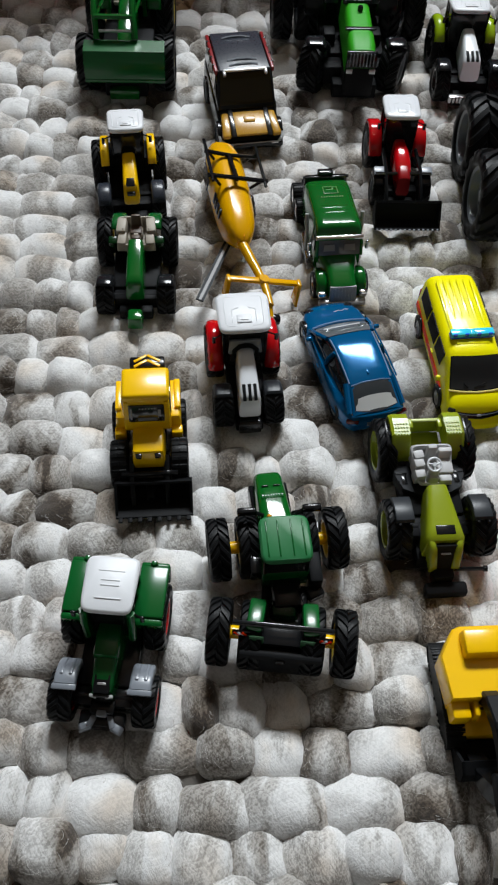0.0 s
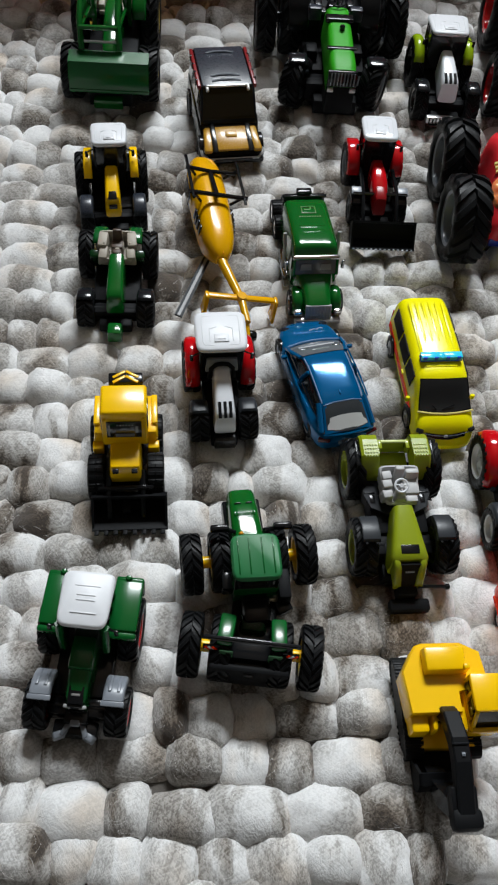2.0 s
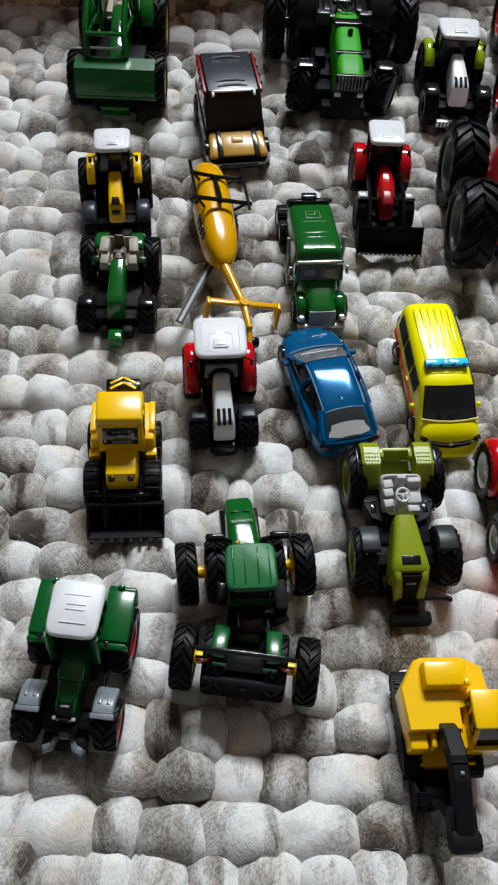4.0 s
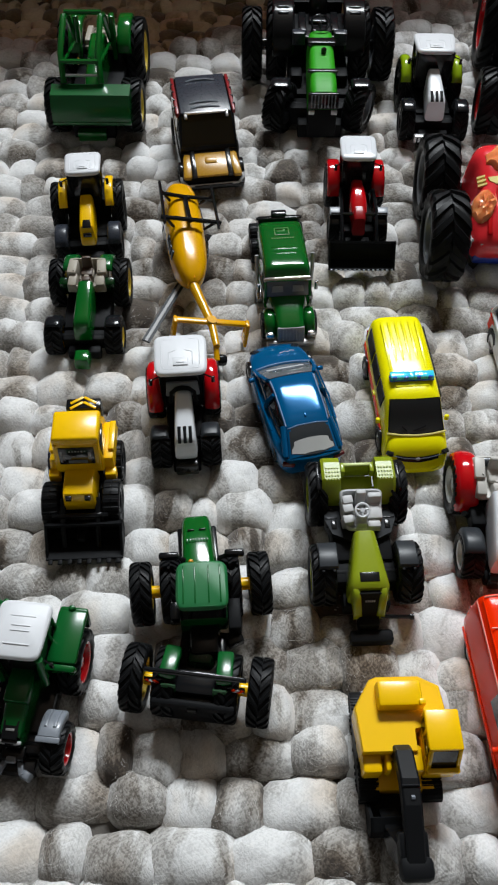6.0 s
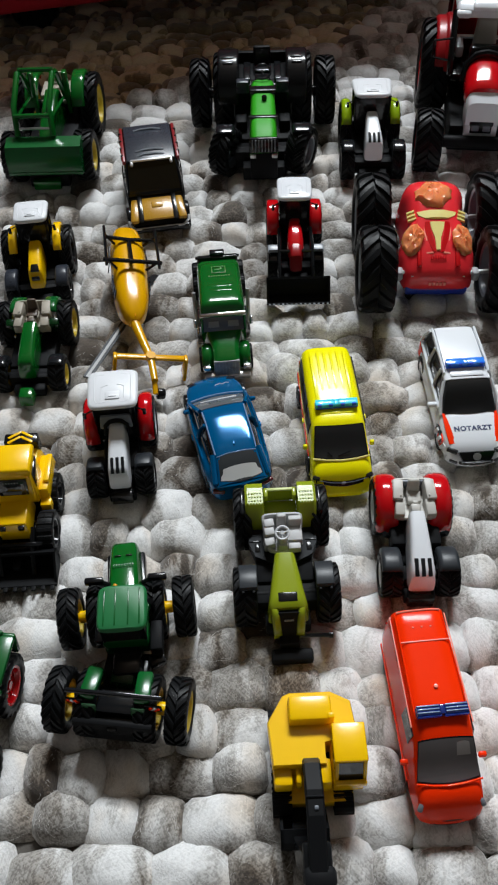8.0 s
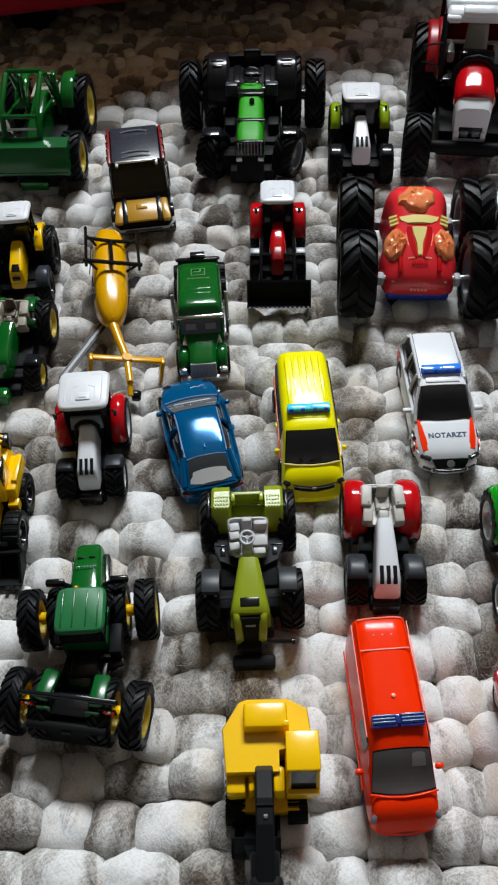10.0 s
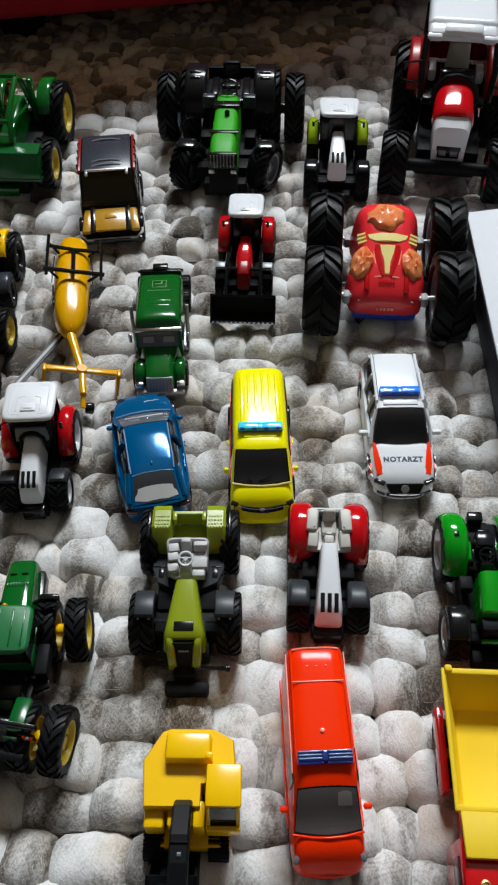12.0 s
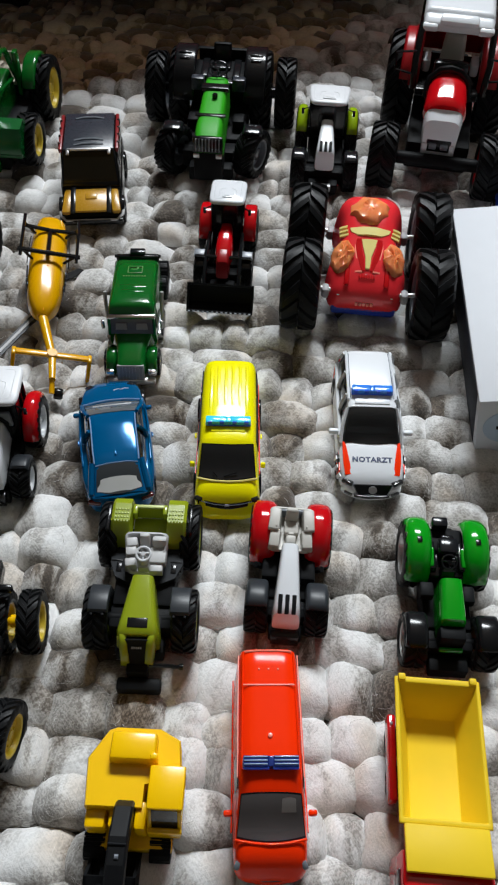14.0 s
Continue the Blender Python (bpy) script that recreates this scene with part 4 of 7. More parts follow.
part("bucket_edge", box((0.5, -86.2, 19.5), (53.4, 2.0, 2.4), 0.5), DEEP_GREEN, lt)
for s in (-1, 1):
    x = s * 12.5 - 6
    part("loader_arm", tube([(x + 2, -14, 36), (x, -24, 62), (x, -34, 66), (x, -62, 56), (x + 1, -72, 40)], 2.1, 8), GREEN, lt)
    part("loader_post", box((x + 4, -16, 42), (3.4, 6, 32), 0.8), GREEN, lt)
    part("hydraulic_ram", tube([(x + 2, -24, 42), (x, -62, 48)], 1.1, 8), GREEN, lt)
for yy, zz in ((-30, 66.5), (-66, 52)):
    part("cross_bar", tube([(-18.5, yy, zz), (6.5, yy, zz)], 1.7, 8), GREEN, lt)
part("ram_bar", tube([(-18, -69, 44), (6, -69, 44)], 0.9, 8), SILVER, lt)
part("front_hitch", box((-1, -82, 9), (20, 9, 7), 1), GREEN, lt)

# black and bright green tractor on twin rear wheels
bg = tractor("black and bright green toy tractor on twin rear wheels", 53, 613, 4, wb=68, rr=27, rw=15, rt=74, fr=17, fw=15, ft=70, hood=LEAF, hood_w=(9.5, 10.5), hood_z=(53, 48), hood_back=-34, nose=32, hood_low=26, fender=BLACK, fender_w=16, inset=3, fender_a=(8, 118), soft=0.12, guard=ANTHRACITE, guard_a=(72, 108), guard_z=0.5, rim=SLATE, slots=0, lugs=20, steer=-24,
             open_seat=(BLACK, 16, 44, -6))
for s in (-1, 1):
    wheel(bg, s * 47.5, 0, 25, 15, SLATE, 20, spin=8)
    part("axle_spacer", tube([(s * 28, 0, 25), (s * 48, 0, 25)], 4, 10), BLACK, bg)
    part("lamp_block", box((s * 14.6, -26, 44), (9, 6, 9), 0.8), ROOFGREY, bg)
    part("side_tank", box((s * 16, -44, 25), (8, 12, 9), 1.2), MATTBLACK, bg)
part("rear_plate", box((0, 14, 40), (36, 4, 20), 1.0), MATTBLACK, bg)
part("bonnet_cap", lathe([(0.01, 0), (1.8, 0), (1.8, 3.4), (1.2, 4), (0.01, 4)], 12, (1, -60, 51), "z"), BLACK, bg)
part("bonnet_band", box((0, -48, 52.5), (19, 7, 3.4), 0.8), BLACK, bg)
part("bonnet_seam", box((0, -79, 50.0), (20.4, 3.0, 1.6), 0.5), BLACK, bg)
for s in (-1, 1):
    for k in range(3):
        part("mudguard_rib", box((s * 25.5, -6 - 5 * k, 55.6 - 0.9 * k * (k + 1)), (9 - 1.5 * k, 2.0, 1.4), 0.4, rot=(8 + 8 * k, 0, 0)), ANTHRACITE, bg)
part("rear_body", box((0, -2, 32), (40, 26, 22), 1.6), MATTBLACK, bg)
part("cab_seat", box((0, 8, 49), (13, 4, 16), 1.6), MATTBLACK, bg)
steering_wheel(bg, 0, -31, 57, 6.2, ANTHRACITE, 24)
gr = part("grille", box((0, -99.5, 41), (20, 2, 11), 0.6, rot=(-5, 0, 0)), BLACK, bg)
for k in range(8):
    part("grille_bar", box((-7.7 + 2.2 * k, -101.0, 41.2), (0.8, 0.9, 8.5), 0.2, rot=(-5, 0, 0)), STONEGREY, gr)
part("nose_block", box((0, -94, 25), (19, 12, 20), 1.0), MATTBLACK, bg)
for s in (-1, 1):
    part("head_lamp", box((s * 7.5, -101, 33.5), (4, 1.4, 3), 0.4), SILVER, bg)

# tall red and white tractor with an open cab
br = tractor("large red and white toy tractor with open white-roofed cab", 217, 639, -3, wb=88, rr=33, rw=22, rt=88, fr=22, fw=19, ft=92, hood=RED, hood_w=(14.5, 15.5), hood_z=(64, 57), hood_back=-46, nose=-11, hood_low=40, fender=DULL_SHADED_RED, fender_w=13, inset=9, fender_a=(25, 140), rim=RED, slots=0, lugs=20, steer=0, body=MATTBLACK, dome=2.7)
rows = []
for f in (0, 0.15, 0.5, 0.85, 1.0):
    rows.append(ring(-70 - 13 * f, 12.2 * (1 - 0.12 * f * f), 20 + 3 * (1 - f), 57 - 8 * f, 5, 24, top=1.14))
fp = part("front_cowl", loft(rows), WHITE, br)
for s in (-1, 1):
    part("cowl_leg", box((s * 9.4, -81, 24), (4, 6, 16), 0.9), WHITE, fp)
    part("grille_window", box((s * 4, -83.4, 30), (5.2, 1.2, 4.2), 0.4), SLATE, fp)
part("grille", box((0, -82.4, 30.5), (17, 1.6, 9), 0.6), BLACK, fp)
part("emblem", lathe([(0.01, -94), (1.8, -94), (1.8, -90), (0.01, -90)], 14, (0, 11.5, 44), "y"), SLATE, fp)
part("cab_floor", box((0, -12, 44), (44, 56, 6), 1.2), BLACK, br)
part("dashboard", box((0, -40, 62), (24, 8, 14), 2.5), BLACK, br)
bm = box((0, -26, 53), (18, 16, 5), 2)
box((0, -18, 65), (18, 7, 27), 3.4, top=(0.8, 1), rot=(-6, 0, 0), bm=bm, seg=4)
part("seat", bm, TAUPE, br, "taupe driver seat")
for s in (-1, 1):
    part("cab_pillar", tube([(s * 24, -46, 50), (s * 25, -43, 70), (s * 24, -26, 86)], 2.3, 8), BLACK, br)
    part("cab_pillar", tube([(s * 24, 24, 50), (s * 24, 24, 86)], 1.7, 8), BLACK, br)
    part("inner_mudguard", arch(s * 24, 0, 33, 35, 7, 20, 140, 2.0, soft=0.4), DULL_SHADED_RED, br)
    part("side_console", box((s * 17, -14, 54), (6, 16, 9), 2), WHITE, br)
    part("mirror_arm", tube([(s * 25, -42, 74), (s * 38, -42, 72), (s * 38, -42, 60), (s * 26, -42, 58)], 0.9, 6), BLACK, br)
bm = box((0, 12, 89), (50, 66, 8), 3.0, top=(0.9, 0.92), seg=3)
box((0, -24, 86.5), (49, 12, 7), 2.4, top=(0.94, 0.9), rot=(22, 0, 0), bm=bm, seg=3)
rp = part("roof", bm, WHITE, br)
part("bonnet_band", tube([(-14.5, -52, 48), (-13, -49, 60), (-7, -47.5, 65.5), (0, -47, 66.8), (7, -47.5, 65.5), (13, -49, 60), (14.5, -52, 48)], 2.6, 8), BLACK, br)
for s in (-1, 1):
    part("roof_lamp", box((s * 19, -29.0, 85.0), (10, 4, 5), 1.0, rot=(25, 0, 0)), WHITE, rp)
part("roof_lip", box((0, -27, 90), (26, 8, 5), 1.8, rot=(22, 0, 0)), WHITE, rp)
part("rear_wall", box((0, 22, 62), (44, 3, 30), 1.0), DULL_SHADED_RED, br)


# ---- road vehicles ----
def lerp(st, y, k):
    """Value k of the stations (y falling) at y, eased from station to station."""
    if y >= st[0][0]:
        return st[0][k]
    if y <= st[-1][0]:
        return st[-1][k]
    i = next(j for j in range(len(st) - 1) if st[j + 1][0] <= y)
    cut = [(b[k] - a[k]) / min(-1e-6, b[0] - a[0]) for a, b in zip(st, st[1:])]

    def slope(j):
        if j == 0 or j == len(st) - 1:
            return cut[0] if j == 0 else cut[-1]
        l, r = cut[j - 1], cut[j]
        return 0.0 if l * r <= 0 else 2 * l * r / (l + r)

    h = st[i + 1][0] - st[i][0]
    f = (y - st[i][0]) / h
    f2, f3 = f * f, f * f * f
    return (2 * f3 - 3 * f2 + 1) * st[i][k] + (f3 - 2 * f2 + f) * h * slope(i) + (3 * f2 - 2 * f3) * st[i + 1][k] + (f3 - f2) * h * slope(i + 1)


def hull(st, p=6.0, n=32):
    """A body from stations (y, half width, low z, high z, width of the top edge)."""
    rows = []
    for a, b in zip(st, st[1:]):
        steps = max(2, min(6, int(abs(a[0] - b[0]) / 1.5)))
        rows += [a[0] + (b[0] - a[0]) * f / steps for f in range(steps)]
    rows.append(st[-1][0])
    return loft([ring(y, lerp(st, y, 1), lerp(st, y, 2), lerp(st, y, 3), p, n, top=lerp(st, y, 4)) for y in rows])


def front_band(parent, name, material, w, z0, z1, y0, back, power=2.6, th=1.2, lean=0.0, steps=16, label=""):
    """A strip that follows a bowed front from side to side."""
    rows = []
    for j in range(steps + 1):
        u = -1 + 2 * j / steps
        x, y = u * w, y0 + back * abs(u) ** power
        rows.append([Vector((x, y, z0)), Vector((x, y + lean, z1)), Vector((x, y + lean + th, z1)), Vector((x, y + th, z0))])
    return part(name, loft(rows), material, parent, label)


def on_side(st, s, y, z, out=0.3):
    hw, z0, z1, top = (lerp(st, y, k) for k in (1, 2, 3, 4))
    k = (z - z0) / (z1 - z0)
    return Vector((s * (hw * (1 + (top - 1) * k) + out), y, z))


def on_top(st, x, y, out=0.3):
    return Vector((x, y, lerp(st, y, 3) + out))


def side_panes(parent, st, spans, zl, zh, material=SMOKED, th=0.6, name="side_window"):
    for s in (-1, 1):
        for y0, y1 in spans:
            q = [on_side(st, s, y0, zl), on_side(st, s, y1, zl), on_side(st, s, y1, zh), on_side(st, s, y0, zh)]
            part(name, slab(q if s < 0 else q[::-1], th), material, parent)


def top_pane(parent, name, st, ya, yb, fa, fb, material, out=0.35, steps=7, th=0.5, lift=0.0, label="", bow=(0.0, 0.0), drop=0.0):
    """A pane laid on the sloping upper face from ya to yb; fa, fb: its half width at each end; bow: how far each end bulges."""
    rows = []
    for k in range(steps + 1):
        f = k / steps
        w = fa + (fb - fa) * f
        row = []
        for j in range(13):
            u = -1 + 2 * j / 12
            y = ya + (yb - ya) * f + (bow[0] * (1 - f) + bow[1] * f) * (1 - u * u)
            row.append(on_top(st, u * w, y, out - lift * u * u - drop * u ** 4))
        low = [p - Vector((0, 0, th)) for p in row][::-1]
        rows.append(row + low)
    return part(name, loft(rows), material, parent, label)


def road_wheels(t, hw, ya, yb, r=6.2, w=5.0, rim=SILVER):
    for s in (-1, 1):
        for y in (ya, yb):
            wheel(t, s * (hw - w / 2 + 0.5), y, r, w, rim, 22, "road", 0.1, spin=y * 3)
            part("wheel_arch", arch(s * (hw - 0.9), y, r, r + 0.5, 2.4, 5, 175, 0.5), BLACK, t)


def light_bar(parent, y, z, w, lens, base, rib=None, front=None, blocks=None):
    b = part("light_bar", box((0, y, z), (w, 4.2, 1.4), 0.5), base, parent)
    for s in (-1, 1):
        part("lens", box((s * w * 0.27, y, z + 1.6), (w * 0.44, 4.0, 2.4), 0.25), lens, b)
        if rib:
            for k in range(3):
                part("lens_rib", box((s * w * 0.27, y - 1.2 + 1.3 * k, z + 2.95), (w * 0.42, 0.5, 0.5), 0.15), rib, b)
        if blocks:
            for k in (-1, 1):
                part("reflector", box((s * w * 0.27 + k * w * 0.13, y - 1.75, z + 1.9), (w * 0.10, 0.9, 2.0), 0.3), blocks, b)
        if front:
            part("front_lens", box((s * w * 0.26, y - 2.2, z + 1.2), (w * 0.46, 0.9, 2.0), 0.4), front, b)
    part("centre_lens", box((0, y, z + 1.5), (w * 0.1, 3.8, 2.3), 0.25), lens, b)
    return b


def yellow_van():
    t = thing("toy_van", "lemon yellow toy ambulance van with pale blue light bar", "toy van", 110, 293.5, 8.0, 0, "toy cars")
    t.scale = (1.07, 1, 1)
    st = ((38.8, 12.8, 5, 28.0, 0.86), (38.2, 14.4, 4, 30.2, 0.85), (30, 15.2, 3.5, 31.4, 0.84), (0, 15.6, 3.5, 32, 0.83), (-15, 15.6, 3.5, 31.4, 0.83), (-18, 15.6, 3.5, 30.2, 0.83), (-31, 15.6, 3.5, 20.6, 0.90), (-35.5, 15.5, 3.8, 19.0, 0.91), (-38.8, 15.2, 4.0, 17.0, 0.92), (-41.6, 14.4, 4.2, 13.8, 0.93), (-44.0, 12.6, 4.6, 10.4, 0.94), (-45.6, 8.6, 5.2, 8.4, 0.96))
    b = part("body", hull(st, 5.0), LEMON, t)
    for k in range(6):
        x = -8.5 + 3.4 * k
        part("roof_rib", box((x, 15, 31.75), (1.5, 36, 0.6), 0.28, rot=(0.6, 0, 0)), LEMON, b)
    part("roof_hatch", box((0, -10.4, 31.55), (16, 2.6, 0.9), 0.4, rot=(1.5, 0, 0)), LEMON, b)
    top_pane(t, "windscreen_frame", st, -17.7, -31.4, 11.8, 13.2, BLACK, 0.2, bow=(-0.6, -1.8), drop=0.5)
    top_pane(t, "windscreen", st, -18.3, -30.6, 11.2, 12.5, SMOKED, 0.34, bow=(-0.6, -1.8), drop=0.5)
    # cream line: rubbed edge and its highlight painted in one
    part("cowl_edge", tube([(-13.8, -31.8, 20.6), (-7, -33.0, 20.1), (0, -33.4, 19.9), (7, -33.0, 20.1), (13.8, -31.8, 20.6)], 0.5, 6), CREAM, b, "rubbed bonnet edge with painted highlight")
    side_panes(t, st, ((33, 17), (15, 0), (-2, -14)), 19, 27.5, MATTBLACK)
    for s in (-1, 1):
        part("side_stripe", slab([on_side(st, s, y, z, 0.2) for y, z in ((36, 11), (-24, 11), (-24, 14), (36, 14))][::s], 0.4), SIGNAL, t)
        part("head_lamp", box((s * 12.8, -39.8, 14.6), (3.6, 2.4, 1.8), 0.6, rot=(40, 0, s * 28)), SMOKED, t)
        part("mirror", box((s * 16.4, -21.5, 18), (2.4, 2.0, 3.4), 0.8), LEMON, t)
        part("tail_lamp", box((s * 12.6, 38.3, 17), (2, 1, 7), 0.4), RED, t)
        part("door_handle", box((s * 15.6, -3, 17.5), (1, 3.2, 0.8), 0.3), LEMON, t)
        part("wiper", tube([(s * 1.5 - 3, -31.4, 21.2), (s * 5.5 - 1, -29.6, 22.5)], 0.28, 5), BLACK, t)
    top_pane(t, "grille", st, -40.0, -41.6, 13.4, 13.0, BLACK, 0.25, label="dark grille strip between the head lamps", bow=(-2.0, -2.0), drop=1.5)
    part("grille_bar", tube([(-11.5, -41.3, 14.3), (-6, -42.3, 13.3), (0, -42.7, 12.8), (6, -42.3, 13.3), (11.5, -41.3, 14.3)], 0.2, 5), SLATE, t)
    part("grille_badge", box((0, -42.8, 13.0), (2.0, 1.2, 0.7), 0.3, rot=(50, 0, 0)), GREY, t)
    light_bar(t, -6.4, 32.4, 21, CYANLAMP, BLUELAMP, None, None, BLUELAMP)
    road_wheels(t, 15.4, 23, -25)


def red_van():
    t = thing("toy_van", "signal red toy fire service van with blue light bar", "toy van", 152, 134, 9, 0, "toy cars")
    t.scale = (1.05, 1, 1)
    st = ((38.5, 11.4, 6, 30.0, 0.86), (37.4, 12.7, 4, 33.0, 0.84), (30, 13.8, 3.5, 34.2, 0.79), (0, 14.2, 3.5, 34.4, 0.79), (-12, 14.2, 3.5, 33.4, 0.79), (-18, 14.2, 3.5, 30.6, 0.80), (-30, 14.0, 3.5, 20.7, 0.89), (-35, 13.7, 3.8, 19.0, 0.90), (-38.6, 13.2, 4.0, 16.4, 0.91), (-41.2, 11.6, 4.6, 12.4, 0.93), (-42.6, 8.2, 5.2, 9.4, 0.95))
    b = part("body", hull(st, 5.4), SIGNAL, t)
    top_pane(t, "windscreen_frame", st, -17.8, -30.4, 10.6, 12.1, BLACK, 0.2, bow=(0.4, -1.6), drop=0.6)
    w = top_pane(t, "windscreen", st, -18.4, -30.0, 10.3, 11.8, GREYGLASS, 0.34, bow=(0.4, -1.6), drop=0.6, label="see-through grey windscreen")
    top_pane(w, "seat_back", st, -19.6, -23.4, 2.4, 2.6, SEATBEIGE, 0.38, bow=(0.5, 0.0), label="beige seat behind the screen").location.x = 0.0062
    part("cowl_edge", tube([(-12.6, -31.2, 20.5), (-6, -32.4, 20.0), (0, -32.8, 20.2), (6, -32.4, 20.3), (12.6, -31.2, 20.6)], 0.4, 6), SIGNAL, b)
    # paler red on the roof edges, vents and knob
    part("roof_seam", box((0, 22, 34.35), (19.5, 0.6, 0.5), 0.2), SALMON, b, "bright salmon roof edge")
    part("rear_roof_edge", tube([(-9.0, 36.3, 33.1), (-4, 36.6, 33.5), (4, 36.6, 33.5), (9.0, 36.3, 33.1)], 0.4, 6), SALMON, b, "bright salmon roof edge")
    for k in range(3):
        part("roof_vent", box((-3.6 + 3.6 * k, 28.5, 34.3), (0.7, 0.7, 0.5), 0.2), SALMON, b)
    part("roof_knob", lathe([(0.01, 33.6), (1.0, 33.6), (0.8, 35.1), (0.01, 35.3)], 12, (0, 2.0, 0), "z"), SALMON, b)
    side_panes(t, st, ((-3, -15),), 20, 28.5)
    for s in (-1, 1):
        part("roof_gutter", tube([(s * 9.6, 36, 33.0), (s * 10.2, 0, 33.8), (s * 10.2, -10, 33.0)], 0.3, 6), SIGNAL, b)
        # paler red line along the upper body side
        part("side_groove", slab([on_side(st, s, y, z, 0.12) for y, z in ((36, 29.6), (-12, 29.6), (-12, 30.4), (36, 30.4))][::s], 0.4), SALMON, t, "bright salmon body edge")
        part("sill_stripe", slab([on_side(st, s, y, z, 0.2) for y, z in ((34, 8), (-26, 8), (-26, 9.6), (34, 9.6))][::s], 0.4), SIGNAL, t)
        part("head_lamp", box((s * 11.7, -38.4, 14.6), (2.0, 3.6, 1.8), 0.7, rot=(36, 0, s * 28)), STONEGREY, t)
        part("mirror", box((s * 15.2, -21.5, 18.4), (3.2, 2.2, 3.0), 0.8), SIGNAL, t)
        part("tail_lamp", box((s * 10.6, 38.2, 17), (2, 1, 7), 0.4), RED, t)
    front_band(t, "grille", BLACK, 8.4, 8.6, 10.8, -42.9, 1.4, 2.2, 1.4, 1.1)
    front_band(t, "bumper", SIGNAL, 12.8, 5.4, 8.2, -43.2, 4.6, 2.8, 4.0, 0.2)
    front_band(t, "bumper_lip", BLACK, 12.4, 3.6, 5.3, -43.0, 4.6, 2.8, 3.0, 0.0)
    light_bar(t, -8.2, 34.4, 20, NAVYLENS, NAVYLENS, STEELBLUE, BLUELAMP)
    road_wheels(t, 12.6, 23, -25)


def estate():
    t = thing("toy_car", "white toy emergency doctor estate with red stripes and blue light bar", "toy car", 180.6, 316.5, 7, 0, "toy cars")
    t.scale = (1.11, 1.09, 1)
    st = ((38.8, 11.6, 6, 15, 0.96), (37.5, 13.4, 4, 17.2, 0.97), (20, 15.9, 3.5, 18.2, 0.92), (-10, 16.1, 3.5, 18.2, 0.92), (-16, 16.0, 3.5, 18.0, 0.92), (-28, 15.6, 3.5, 16.2, 0.92), (-34.5, 14.2, 3.6, 14.0, 0.94), (-37.5, 12.8, 4.0, 11.6, 0.94), (-39.6, 9.4, 4.6, 9.2, 0.95))
    part("body", hull(st, 5.0), WHITE, t)
    cb = ((37.0, 12.6, 16.5, 19.0, 0.95), (34, 13.4, 16.5, 26.8, 0.80), (30, 13.7, 16.5, 29.6, 0.77), (8, 14.0, 16.5, 30.6, 0.76), (-5, 14.0, 16.5, 29.4, 0.77), (-17.4, 13.6, 16.5, 18.2, 0.95))
    part("cabin_glass", hull(cb, 8), SMOKED, t)
    rows = []
    for k in range(21):
        y = 35.0 - 39.8 * k / 20
        hw = lerp(cb, y, 1) * lerp(cb, y, 4) + 0.9
        hw *= 1 - 0.30 * max(0.0, (y - 27) / 8) ** 2
        zt = lerp(cb, y, 3)
        rows.append(ring(y, hw, zt - 2.2, zt + 0.7, 4.0, 20, top=0.93))
    rp = part("roof", loft(rows), WHITE, t)
    top_pane(t, "windscreen", cb, -5.6, -16.8, 10.0, 12.2, SMOKED, 0.3, bow=(0.4, -1.4), drop=0.4)
    for s in (-1, 1):
        for yb, yt in ((-17.4, -4.6), (1, 3), (16, 17.5), (35, 31.5)):
            a = on_side(cb, s, yb, 17.2, 0.2)
            a.x = s * 14.0
            b = Vector((s * (lerp(cb, yt, 1) * lerp(cb, yt, 4) + 0.6), yt, lerp(cb, yt, 3) - 0.8))
            part("door_pillar", tube([a, (a + b) / 2 + Vector((s * 0.7, 0, 0)), b], 0.9, 6), WHITE, t)
        part("window_ledge", tube([(s * 13.8, 33, 18.0), (s * 14.4, 8, 18.6), (s * 14.2, -14, 18.4)], 0.9, 8), WHITE, t)
        part("roof_rail", tube([(s * 10.6, 31, 30.0), (s * 10.9, 8, 31.5), (s * 10.8, -1, 30.8)], 0.6, 6), WHITE, rp)
        # slate line that paints the shade inside the roof rail
        part("rail_shade_line", tube([(s * 9.6, 30, 29.95), (s * 9.9, 8, 31.15), (s * 9.8, 0, 30.5)], 0.22, 5), SLATE, rp)
        part("bonnet_stripe", loft([[Vector((s * x0, y, z + 0.28)), Vector((s * x1, y, z + 0.28)), Vector((s * x1, y, z - 0.3)), Vector((s * x0, y, z - 0.3))][::s] for x0, x1, y, z in ((12.2, 13.2, -17.2, 17.85), (11.2, 13.3, -22, 17.2), (10.2, 13.1, -28, 16.0), (9.4, 12.3, -33.6, 13.9))]), SIGNAL, t)
        part("side_stripe", slab([on_side(st, s, y, z, 0.25) for y, z in ((35, 7.5), (-31, 7.5), (-31, 13.6), (35, 15.4))][::s], 0.5), SIGNAL, t)
        for k in range(3):
            part("chevron", slab([on_side(st, s, y, z, 0.5) for y, z in ((-20 - 5 * k, 7.6), (-22 - 5 * k, 7.6), (-24 - 5 * k, 13), (-22 - 5 * k, 13))][::s], 0.5), WHITE_PLASTIC, t)
        part("head_lamp", box((s * 11.2, -36.4, 12.0), (5.4, 2.6, 2.2), 0.7, rot=(-24, 0, s * 30)), SMOKED, t)
        part("mirror", box((s * 17.2, -11.5, 18.6), (4.6, 2.4, 2.8), 0.9), WHITE, t)
        part("tail_lamp", box((s * 12.2, 37.6, 14.5), (3, 1.4, 4.5), 0.5), RED, t)
    part("grille", slab(((-8.6, -37.9, 12.5), (8.6, -37.9, 12.5), (6.4, -40.8, 8.6), (-6.4, -40.8, 8.6)), 0.9), BLACK, t)
